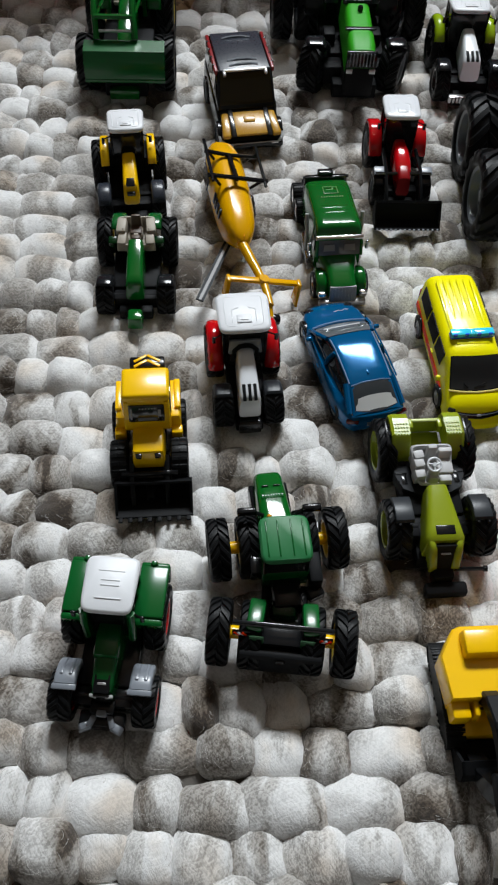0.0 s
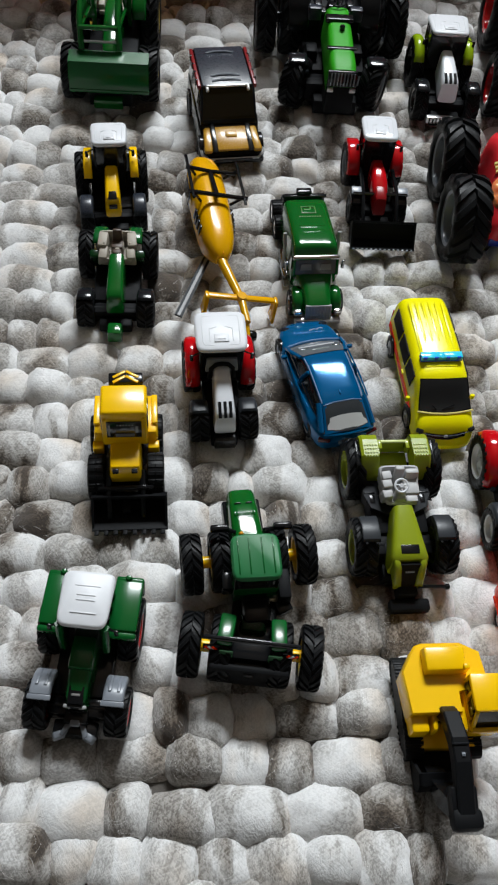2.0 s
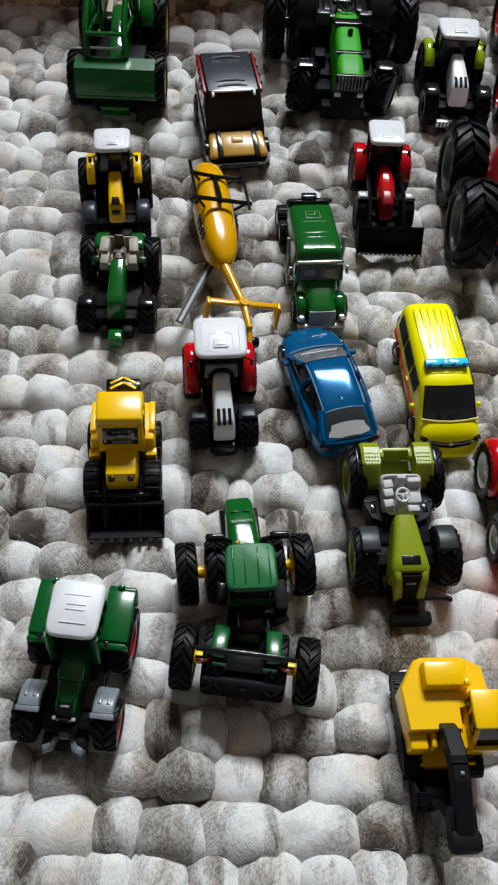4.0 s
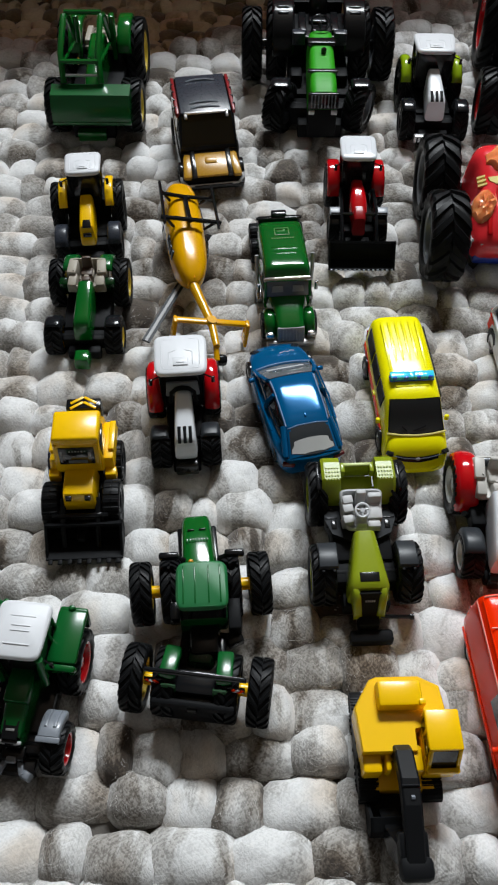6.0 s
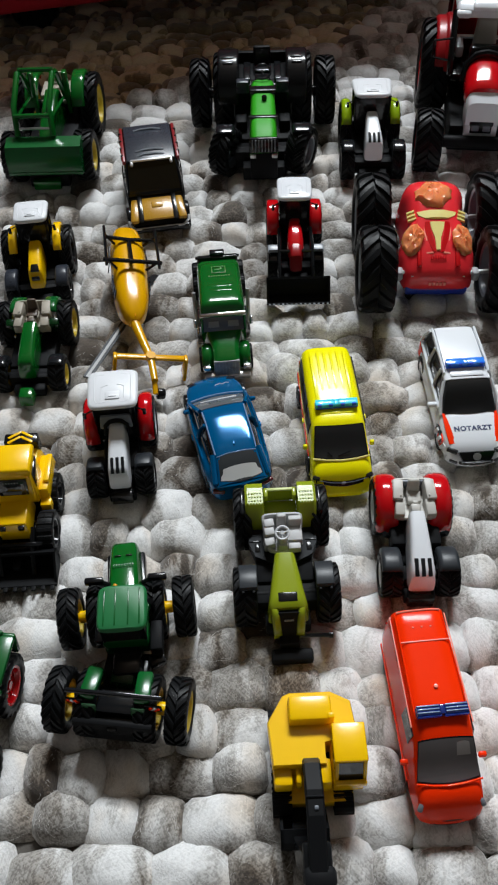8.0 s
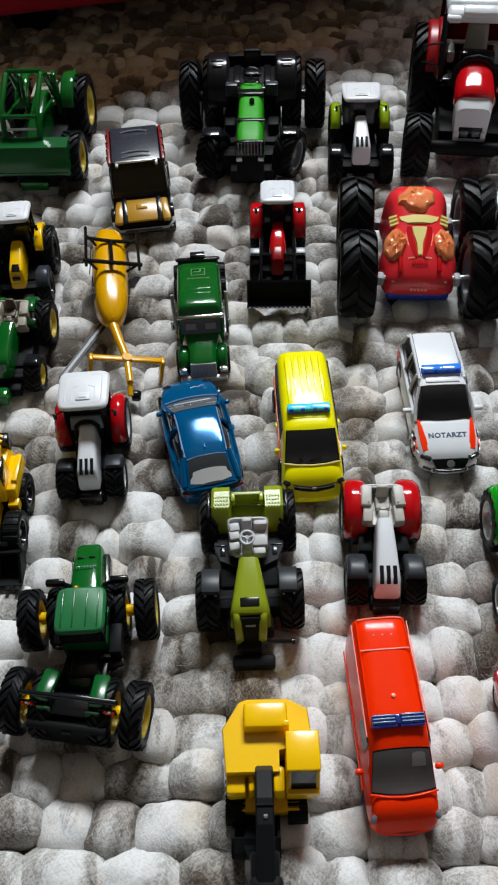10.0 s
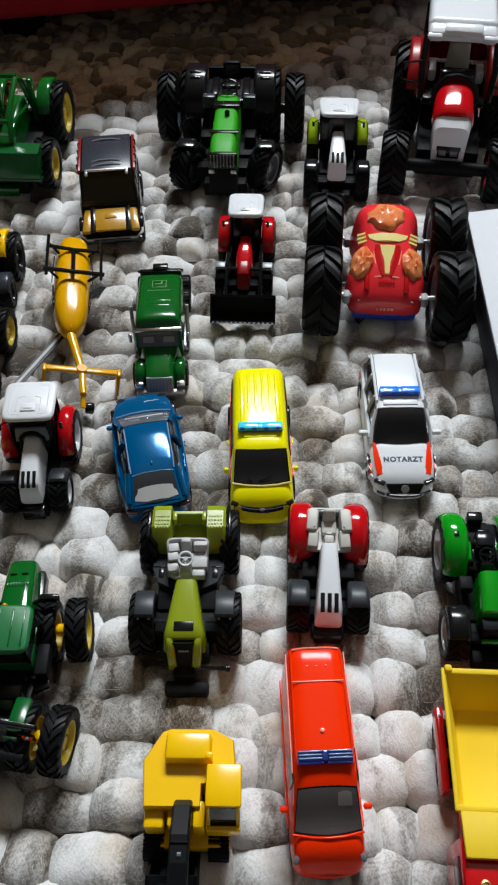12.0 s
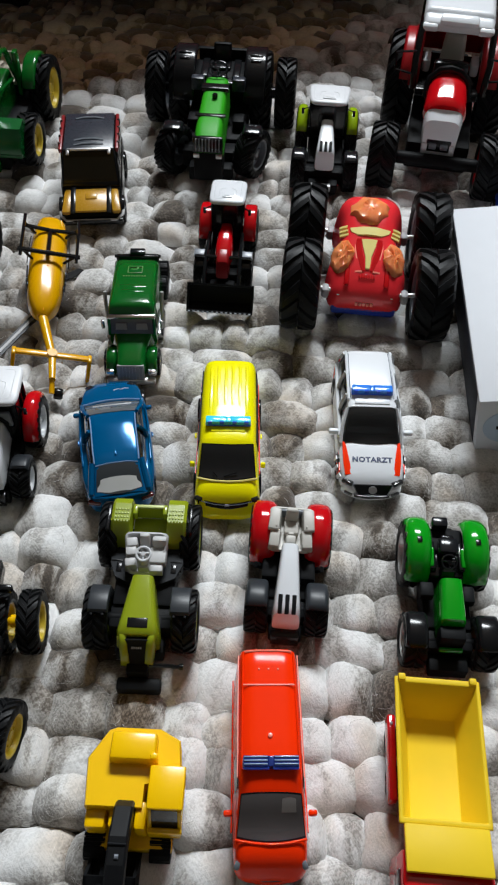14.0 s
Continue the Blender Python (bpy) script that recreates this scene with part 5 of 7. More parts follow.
    part("grille_rim", tube([(-8.8, -38.2, 12.7), (-6.5, -41.2, 8.5), (0, -41.5, 8.1), (6.5, -41.2, 8.5), (8.8, -38.2, 12.7)], 0.28, 6), STONEGREY, t)
    part("emblem", lathe([(0.01, -0.6), (1.9, -0.6), (1.9, 0.6), (0.01, 0.6)], 18, (0, 0, 0), "z"), GREY, t, at=mm(0, -39.9, 10.9, 52, 0, 0))
    front_band(t, "bumper", WHITE, 13.6, 4.0, 7.6, -41.2, 5.0, 2.6, 3.5, 0.2)
    front_band(t, "lower_grille", BLACK, 8.0, 6.0, 7.4, -41.7, 0.9, 2.2, 1.0, 0.2)
    for s in (-1, 1):
        part("fog_lamp_slot", box((s * 10.6, -39.2, 6.6), (4.0, 1.4, 1.2), 0.4, rot=(0, 0, s * 30)), SLATE, t)
    part("roof_hatch", box((0, -1.8, 30.6), (16, 3.4, 0.7), 0.3, rot=(3, 0, 0)), WHITE, rp)
    light_bar(t, 3.6, 31.4, 19, SKYLAMP, BLUELAMP, None, None, BLUELAMP)
    road_wheels(t, 15.0, 23, -24, 6.6)
    # the word on the bonnet
    cu = bpy.data.curves.new("lettering", "FONT")
    cu.body, cu.size, cu.extrude, cu.align_x = "NOTARZT", 3.5, 0.10, "CENTER"
    cu.offset = 0.17
    cu.space_character = 1.15
    tmp = bpy.data.objects.new("tmp", cu)
    scene.collection.objects.link(tmp)
    me = bpy.data.meshes.new_from_object(tmp.evaluated_get(bpy.context.evaluated_depsgraph_get()))
    bpy.data.objects.remove(tmp)
    me.transform(Matrix.Scale(MM, 4))
    me.materials.clear()
    me.materials.append(NAVY)
    ob = new("lettering", me)
    ob.parent = t
    ob.matrix_local = mm(0, -27.6, 16.35, 9.0, 0, 0)
    tagged(ob, "navy word on the bonnet")


def blue_car():
    t = thing("toy_car", "metallic blue toy saloon car seen from its rear", "toy car", 52.2, 284.6, 198.2, 0, "toy cars")
    t.scale = (1.2, 1.04, 1)
    st = ((39.6, 10.0, 6.5, 12.0, 0.95), (38.6, 11.8, 4.5, 15.4, 0.94), (34, 14.0, 3.6, 17.0, 0.93), (20, 15.7, 3.4, 17.2, 0.95), (0, 15.6, 3.4, 16.6, 0.96), (-16, 15.4, 3.4, 16.2, 0.95), (-26, 14.8, 3.5, 15.2, 0.92), (-33, 13.4, 3.8, 13.4, 0.90), (-37.5, 11.0, 4.4, 11.2, 0.90), (-40, 8.2, 5.0, 9.4, 0.92), (-41.4, 4.8, 5.8, 8.0, 0.95))
    part("body", hull(st, 4.8), BLUE, t)
    cb = ((37.6, 11.0, 15.0, 16.9, 0.95), (26, 12.2, 15, 23.4, 0.75), (19, 13.2, 15, 25.2, 0.71), (4, 13.7, 15, 26.0, 0.69), (-6, 13.6, 15, 24.6, 0.72), (-19.5, 13.0, 15, 16.2, 0.96))
    part("cabin_glass", hull(cb, 5), SMOKED, t)
    rows = []
    for k in range(23):
        y = 38.0 - 43.6 * k / 22
        hw = lerp(cb, y, 1) * lerp(cb, y, 4) + 0.6
        zt = lerp(cb, y, 3)
        rows.append(ring(y, hw, zt - 2.4, zt + 0.7, 2.8, 24, top=0.92))
    rp = part("roof", loft(rows), BLUE, t)
    part("aerial", box((0, 20.0, 25.4), (0.9, 2.8, 1.6), 0.3), BLUE, rp)
    part("roof_seam", tube([(-8.6, 25.4, 23.9), (-4, 24.8, 24.55), (4, 24.8, 24.55), (8.6, 25.4, 23.9)], 0.25, 5), STEELBLUE, rp, "bright edge above the rear window")
    top_pane(t, "rear_window", cb, 25.8, 36.4, 8.2, 9.4, REARGLASS, 0.85, label="dark grey rear window", bow=(-0.6, 1.8), drop=0.8)
    top_pane(t, "rear_shelf", cb, 31.8, 36.0, 8.2, 9.0, SEATGREY, 0.98, label="pale shelf behind the rear window", bow=(-0.8, 1.6), drop=0.8)
    top_pane(t, "windscreen", cb, -6.2, -18.6, 10.0, 12.0, PALEGLASS, 0.3, bow=(-0.4, -1.6), drop=0.6)
    part("dashboard", box((0, -14.4, 18.4), (17, 4, 1.2), 0.4, rot=(-12, 0, 0)), GREY, t)
    for s in (-1, 1):
        for yb, yt in ((-20.0, -5.6), (4, 5)):
            a = Vector((s * 13.2, yb, 16.2))
            b = Vector((s * (lerp(cb, yt, 1) * lerp(cb, yt, 4) + 0.5), yt, lerp(cb, yt, 3) - 0.4))
            part("door_pillar", tube([a, (a + b) / 2 + Vector((s * 0.8, 0, 0.3)), b], 1.0, 6), BLUE, t)
        part("rear_pillar", tube([(s * 11.6, 36, 16.4), (s * 11.0, 31, 19.2), (s * 10.0, 23, 23.2)], 1.4, 8), BLUE, t)
        part("window_trim", tube([(s * 14.2, -16, 16.6), (s * 14.6, 4, 17.2), (s * 14.0, 20, 17.7)], 0.4, 6), BLUE, t)
        # thin paler line along each roof edge
        part("roof_edge", tube([(s * (lerp(cb, y, 1) * lerp(cb, y, 4) - 0.2), y, lerp(cb, y, 3) + 0.1) for y in (24, 18, 10, 2, -4)], 0.28, 6), STEELBLUE, rp, "bright roof edge line")
        part("mirror", box((s * 15.6, -13.5, 16.6), (3.0, 2.2, 2.4), 0.9), BLUE, t)
        part("tail_lamp", box((s * 10.6, 38.2, 12.8), (5.5, 2.4, 2.4), 0.8, rot=(0, 0, -s * 20)), DEEPRED, t)
        part("head_lamp", box((s * 9.4, -35.4, 11.6), (3.6, 4.2, 1.6), 0.7, rot=(24, 0, s * 30)), GLASS, t)
        part("door_handle", box((s * 15.7, 2, 13.6), (0.8, 3.2, 0.8), 0.3), BLUE, t)
    part("windscreen_cowl", tube([(-12.6, -19.6, 16.6), (-6, -21.0, 16.7), (0, -21.4, 16.7), (6, -21.0, 16.7), (12.6, -19.6, 16.6)], 0.4, 6), STEELBLUE, t, "bright edge below the windscreen")
    part("paint_scratch", tube([on_top(st, x, y, 0.0) for x, y in ((-1.0, -30.0), (-3.4, -30.8), (-4.6, -29.9), (-6.2, -31.0), (-7.8, -30.2))], 0.24, 5), WHITE, t, "white scratch in the bonnet paint")
    part("boot_lip", tube([(-11.0, 37.6, 16.0), (-6, 38.9, 16.4), (0, 39.3, 16.5), (6, 38.9, 16.4), (11.0, 37.6, 16.0)], 0.6, 6), BLUE, t)
    part("rear_bumper", box((0, 38.0, 7.4), (21, 3.0, 5.0), 1.4), BLUE, t)
    part("plate_recess", box((0, 40.0, 10.6), (9, 0.8, 2.6), 0.3), SLATE, t)
    road_wheels(t, 14.3, 24, -25, 6.4)


def jeep():
    t = thing("toy_jeep", "black and yellow toy off-roader with roof rack ribs", "toy car", -17, 501, 13, 0, "toy cars")
    t.scale = (1.26, 1, 1)
    st = ((39, 15.0, 8, 23.5, 0.98), (37, 16, 6, 25, 0.98), (0, 16.4, 6, 25, 0.98), (-14, 16.4, 6, 24, 0.98), (-20, 16.0, 6, 20, 0.97), (-36, 15.6, 6, 16.5, 0.95), (-40, 14.2, 7, 13, 0.95))
    part("body", hull(st, 8), BLACK, t)
    cb = ((38, 15.0, 22, 39.5, 0.90), (36, 15.6, 22, 41.2, 0.90), (-6, 15.8, 22, 41.8, 0.89), (-8, 15.8, 22, 40.8, 0.89), (-19, 15.2, 21, 22.5, 0.97))
    part("cabin", hull(cb, 9), BLACK, t)
    r = part("roof_panel", box((0, 14, 41.6), (26.0, 43, 1.4), 0.6), ROOFGREY, t)
    for y in (29, 3, -2.5):
        part("roof_rib", tube([(-7.5, y - 0.8, 42.2), (-3, y + 0.3, 42.7), (3, y + 0.3, 42.7), (7.5, y - 0.8, 42.2)], 0.85, 6), STONEGREY, r)
    for s in (-1, 1):
        part("red_side_rail", box((s * 14.5, 14, 40.4), (1.8, 42, 3.2), 0.6), RAILRED, t)
        for k in range(4):
            part("rail_gap", box((s * 15.2, 0 + 9 * k, 40.4), (1.4, 1.4, 4.0), 0.3), BLACK, t)
    part("roof_bar", box((0, -7.4, 41.8), (22, 1.8, 1.6), 0.5), SILVER, t)
    for s in (-1, 1):
        part("roof_bar_end", box((s * 10.6, -8.8, 40.8), (1.6, 4.4, 1.8), 0.5, rot=(20, 0, 0)), SILVER, t)
    top_pane(t, "windscreen", cb, -8.6, -18, 12.6, 13.8, JEEPGLASS, 0.25)
    side_panes(t, cb, ((34, 20), (18, 6), (4, -5)), 28, 38)
    part("bonnet_panel", box((0, -30.5, 18.7), (17, 19, 2), 0.7, rot=(12.5, 0, 0)), OCHRE, t, "yellow bonnet panel")
    part("bonnet_scoop", box((0, -28, 20.2), (6, 5, 1.4), 0.5, rot=(12.5, 0, 0)), OCHRE, t)
    for s in (-1, 1):
        part("wing", box((s * 12.3, -30.5, 17.8), (4.6, 20, 3.4), 1.4, rot=(11, 0, s * 4)), OCHRE, t, "yellow front wing")
        part("bonnet_strap", box((s * 9.2, -30.2, 19.2), (2.6, 22, 2.4), 0.5, rot=(12.5, 0, 0)), BLACK, t)
    part("bumper", box((0, -40.5, 10), (32, 4, 4), 1.2), BLACK, t)
    part("bumper_trim", tube([(-16.5, -30, 14), (-16, -38, 13), (-13, -42.2, 12), (13, -42.2, 12), (16, -38, 13), (16.5, -30, 14)], 0.8, 6), SILVER, t)
    part("bumper_pad", box((0, -42.4, 11), (20, 1.6, 3), 0.6), BLACK, t)
    road_wheels(t, 16.6, 24, -27, 8.5, 6, SLATE)


def truck():
    t = thing("toy_truck", "green toy tractor unit with chrome grille and pale roof emblem", "toy truck", 42, 376, 9, 0, "toy trucks")
    # sleeper cab: front towards -y
    st = ((27, 13.2, 9, 30.4, 0.94), (26, 13.8, 8, 32, 0.93), (10, 14, 8, 34.4, 0.92), (-15.0, 14, 8, 36.7, 0.92), (-17.4, 13.8, 8, 36.0, 0.92), (-19.6, 13.6, 8, 32.5, 0.93), (-20.6, 13.4, 8, 29, 0.93))
    part("sleeper_cab", hull(st, 7), GREEN, t)
    part("roof_recess", box((0, -1, 35.4), (15, 2.4, 0.8), 0.3, rot=(-6, 0, 0)), GREEN, t)
    part("roof_recess", box((0, -5.5, 35.9), (13, 2.4, 0.8), 0.3, rot=(-6, 0, 0)), GREEN, t)
    e = part("roof_emblem", box((0, 15, 33.8), (8.4, 7, 0.5), 0.2, rot=(-7, 0, 0)), GREEN, t)
    for a, b in (((-4, 0), (0.5, 7)), ((4, 0), (0.5, 7)), ((0, -3.4), (8.2, 0.5)), ((0, 3.4), (8.2, 0.5)), ((-0.6, 0.3), (4.0, 0.7)), ((1.4, 1.5), (1.0, 1.8))):
        part("emblem_line", box((a[0], 15 + a[1], 34.05 - 0.125 * a[1]), (b[0], b[1], 0.3), 0.1, rot=(-7, 0, 0)), DULLGOLD, e, "pale yellow line")
    for k in range(9):
        part("lettering_bar", box((-6 + 1.5 * k, 8.5, 34.75), (0.9, 1.0, 0.3), 0.1, rot=(-7, 0, 0)), DULLGOLD, e, "pale yellow bar")
    part("visor", box((0, -21.0, 30.6), (27, 2.6, 2.2), 0.8, rot=(20, 0, 0)), CHROME, t)
    part("windscreen", slab(((-12.4, -24.0, 20.6), (12.4, -24.0, 20.6), (12.0, -21.4, 29.6), (-12.0, -21.4, 29.6)), 0.6), GREYGLASS, t)
    part("seat_back", slab(((-9, -23.2, 23.6), (-2.5, -23.2, 23.6), (-2.8, -22.1, 27.2), (-8.6, -22.1, 27.2)), 0.3), SEATBEIGE, t, at=mm(0, -0.7, 0))
    part("seat_back", slab(((2.5, -23.2, 23.6), (9, -23.2, 23.6), (8.6, -22.1, 27.2), (2.8, -22.1, 27.2)), 0.3), SEATBEIGE, t, at=mm(0, -0.7, 0))
    part("cab_interior", box((0, -18.4, 21.8), (21, 2.6, 4), 0.8), SEATGREY, t)
    for s in (-1, 1):
        part("cab_post", tube([(s * 12.6, -24.2, 20.4), (s * 12.3, -21.2, 30.0)], 0.9, 6), GREEN, t)
    hd = ((-17, 13.2, 9, 20.8, 0.84), (-23, 12.4, 9, 20.6, 0.80), (-34, 9.8, 8, 19.2, 0.78), (-42, 8.8, 8, 17.0, 0.82), (-44, 8.5, 8, 16.0, 0.84))
    part("bonnet", hull(hd, 5), GREEN, t)
    g = part("grille", box((0, -44.8, 11.2), (15, 1.8, 9.6), 0.6, rot=(-14, 0, 0)), GRILLE, t, "chrome radiator grille")
    for k in range(8):
        part("grille_bar", box((-6.3 + 1.8 * k, -45.6, 11.2), (0.5, 0.7, 8.4), 0.15, rot=(-14, 0, 0)), GREY, g)
    part("bumper", box((0, -45.6, 5.2), (27, 4.0, 4.0), 1.4), SILVER, t, "silver bumper")
    for s in (-1, 1):
        part("front_wing", arch(s * 11.2, -33, 7.0, 7.8, 6.4, 0, 165, 2.0, soft=0.35), GREEN, t)
        part("head_lamp", box((s * 11.6, -43.5, 10), (4.6, 3.4, 3.6), 1), CHROME, t)
        part("fuel_tank", lathe([(0.01, -11), (2.8, -11), (3.1, -10), (3.1, 10), (2.8, 11), (0.01, 11)], 16, (s * 13.4, -3, 8), "y"), DARKCHROME, t)
        part("exhaust_stack", tube([(s * 15.6, -6, 9), (s * 15.8, -6, 26), (s * 16.0, -3, 33)], 1.1, 10), GRILLE, t)
        part("side_window", slab([(s * 13.9, -20, 21), (s * 13.9, -12, 21), (s * 13.5, -12, 28), (s * 13.5, -18.5, 28)][::s], 0.6), SMOKED, t)
        part("mirror", box((s * 16.4, -20, 24), (2, 1.6, 6), 0.6), DARKCHROME, t)
        wheel(t, s * 12.6, -33, 7.5, 6, CHROME, 20, "road", 0.1)
        for y in (30, 44):
            wheel(t, s * 12.0, y, 7.5, 9, CHROME, 20, "road", 0.1)
    part("frame_rail", box((0, 28, 9), (12, 46, 5), 0.8), BLACK, t)
    part("fifth_wheel", box((0, 37, 13.5), (16, 14, 3), 1.2), BLACK, t)
    part("air_tank", tube([(-10, 27, 16), (10, 27, 16)], 2.6, 10), BLACK, t)
    rack = part("rear_rack", box((0, 30.6, 22), (25, 3.0, 20), 0.8), BLACK, t, "black rack behind the cab")
    part("rack_box", box((0, 32.6, 31.5), (9, 4.2, 5), 0.7), ANTHRACITE, rack)
    for s in (-1, 1):
        part("rack_bar", tube([(s * 4.5, 31, 31.6), (s * 13.5, 30.4, 31.2)], 0.9, 8), ANTHRACITE, rack)
    part("rear_bar", box((0, 50, 11), (20, 4, 5), 1), BLACK, t)
    part("side_step", box((14.4, -6, 5.0), (3, 22, 2), 0.5), GRILLE, t)
    part("side_step", box((-14.4, -6, 5.0), (3, 22, 2), 0.5), GRILLE, t)


def helicopter():
    """It lies on its rotor, skids up, tail towards the near side."""
    t = thing("toy_helicopter", "yellow toy helicopter lying upside down with black skids up", "toy helicopter", -22, 396, 13.2, 0, tilt=(0, 14))
    rows = []
    for y, hw, z0, z1 in ((48, 2.5, 16, 21), (46.5, 7, 12, 25), (42, 9.4, 9, 28), (32, 11.2, 6.5, 30.2), (18, 11.7, 5.5, 31.0), (4, 11.7, 5.5, 31.0), (-8, 11.5, 6, 30.4), (-18, 11.0, 6.8, 29.4), (-26, 9.9, 8.0, 28.2), (-31, 8.5, 10, 26.8), (-35, 6.7, 12.4, 25.0), (-37.6, 5.0, 14.2, 23.4), (-39, 3.4, 15.4, 21.8)):
        rows.append(ring(y, hw * 0.93, z0, z1, 2.7, 28))
    b = part("fuselage", loft(rows), HELIYELLOW, t)
    part("belly_seam", tube([(0, 43, 27.4), (0, 30, 29.9), (0, 10, 30.3), (0, -15, 28.4), (0, -38, 23.6)], 0.3, 5), AMBER, b)
    part("cross_seam", tube([(-9.6, -6, 23), (-7.5, -6.5, 27.4), (0, -7, 30.5), (7.5, -6.5, 27.4), (9.6, -6, 23)], 0.3, 5), AMBER, b)
    part("tail_boom", loft([ring(y, r, z - r, z + r, 2.2, 16, cx=cx) for y, r, z, cx in ((-36, 3.0, 18.5, -0.4), (-52, 2.6, 18, 3.6), (-68, 2.2, 17.8, 7.4), (-84, 1.9, 16.5, 8.4))]), HELIYELLOW, t)
    part("tail_hub", lathe([(1.5, -1.6), (2.9, -1.6), (2.9, 1.9), (1.5, 1.9)], 18, (7.2, -67, 18.6), "z"), HELIYELLOW, t)
    part("tailplane", box((7.2, -67, 18.2), (42, 3.8, 2.2), 0.8), HELIYELLOW, t)
    for s in (-1, 1):
        part("tail_fin", box((7.2 + s * 20.6, -71, 14), (2.2, 9, 12.5), 0.7, top=(1, 0.6), lean=(0, 3)), HELIYELLOW, t)
    part("tail_tip", tube([(8.4, -82, 16), (8.8, -90, 12)], 1.6, 10), HELIYELLOW, t)
    part("tail_rotor_cap", lathe([(0.01, -1), (2.6, -1), (3.2, 0), (3.2, 3), (2.6, 4), (0.01, 4)], 16, (11.0, -87, 9), "x"), BLACK, t)
    # skids
    for s in (-1, 1):
        part("skid", tube([(s * 16, 31, 35.5), (s * 16, 28, 35.8), (s * 16, -4, 35.2), (s * 16, -6, 35)], 1.0, 8), BLACK, t)
        part("skid_post", tube([(s * 9, 24, 28), (s * 16, 24, 35.2)], 0.9, 8), BLACK, t)
        part("skid_post", tube([(s * 9, 0, 28), (s * 16, 0, 34.8)], 0.9, 8), BLACK, t)
        for k in range(4):
            part("lettering_bar", box((s * (11.4 - 0.12 * k * k), -4 - 4.2 * k, 21.5 - 0.2 * k), (0.9, 2.8, 6.5), 0.2, rot=(0, 0, -s * 3)), BLACK, t, "dark bar of lettering")
        part("side_window", slab([(s * 11.3, 30, 14), (s * 12.0, 12, 14), (s * 12.0, 12, 21), (s * 11.3, 30, 21)][::s], 0.6), SMOKED, t)
    part("skid_cross_bar", tube([(-18, -1, 35), (18, -1, 35)], 1.3, 8), BLACK, t)
    part("skid_cross_bar", tube([(-16, 24, 33), (0, 24, 32), (16, 24, 33)], 1.2, 8), BLACK, t)
    part("belly_bar", tube([(-0.5, 24, 31.5), (-0.5, -1, 34)], 1.4, 8), BLACK, t)
    # rotor beneath, one blade reaching out
    part("rotor_hub", lathe([(0.01, 0), (3, 0), (3, 6), (0.01, 6)], 14, (0, 6, 1.5), "z"), BLACK, t)
    a, c = Vector((10, 2, 6)), Vector((-29, -77, 10.5))
    d = (c - a).normalized()
    q = Vector((d.y, -d.x, 0)).normalized() * 2.2
    bl = part("rotor_blade", slab((a - q, a + q, c + q, c - q), 1.0), DECKGREY, t, "slate grey rotor blade")
    part("blade_stripe", slab((a + d * 30 - q * 0.35 + Vector((0, 0, 0.4)), a + d * 30 + q * 0.35 + Vector((0, 0, 0.4)), c - q * -0.35 + Vector((0, 0, 0.4)), c - q * 0.35 + Vector((0, 0, 0.4))), 0.3), GREY, bl)
    a, c = Vector((3, 8, 4)), Vector((22, 26, 4))
    d = (c - a).normalized()
    q = Vector((d.y, -d.x, 0)).normalized() * 2.2
    part("rotor_blade", slab((a - q, a + q, c + q, c - q), 1.0), BLACK, t, "black rotor blade stub")


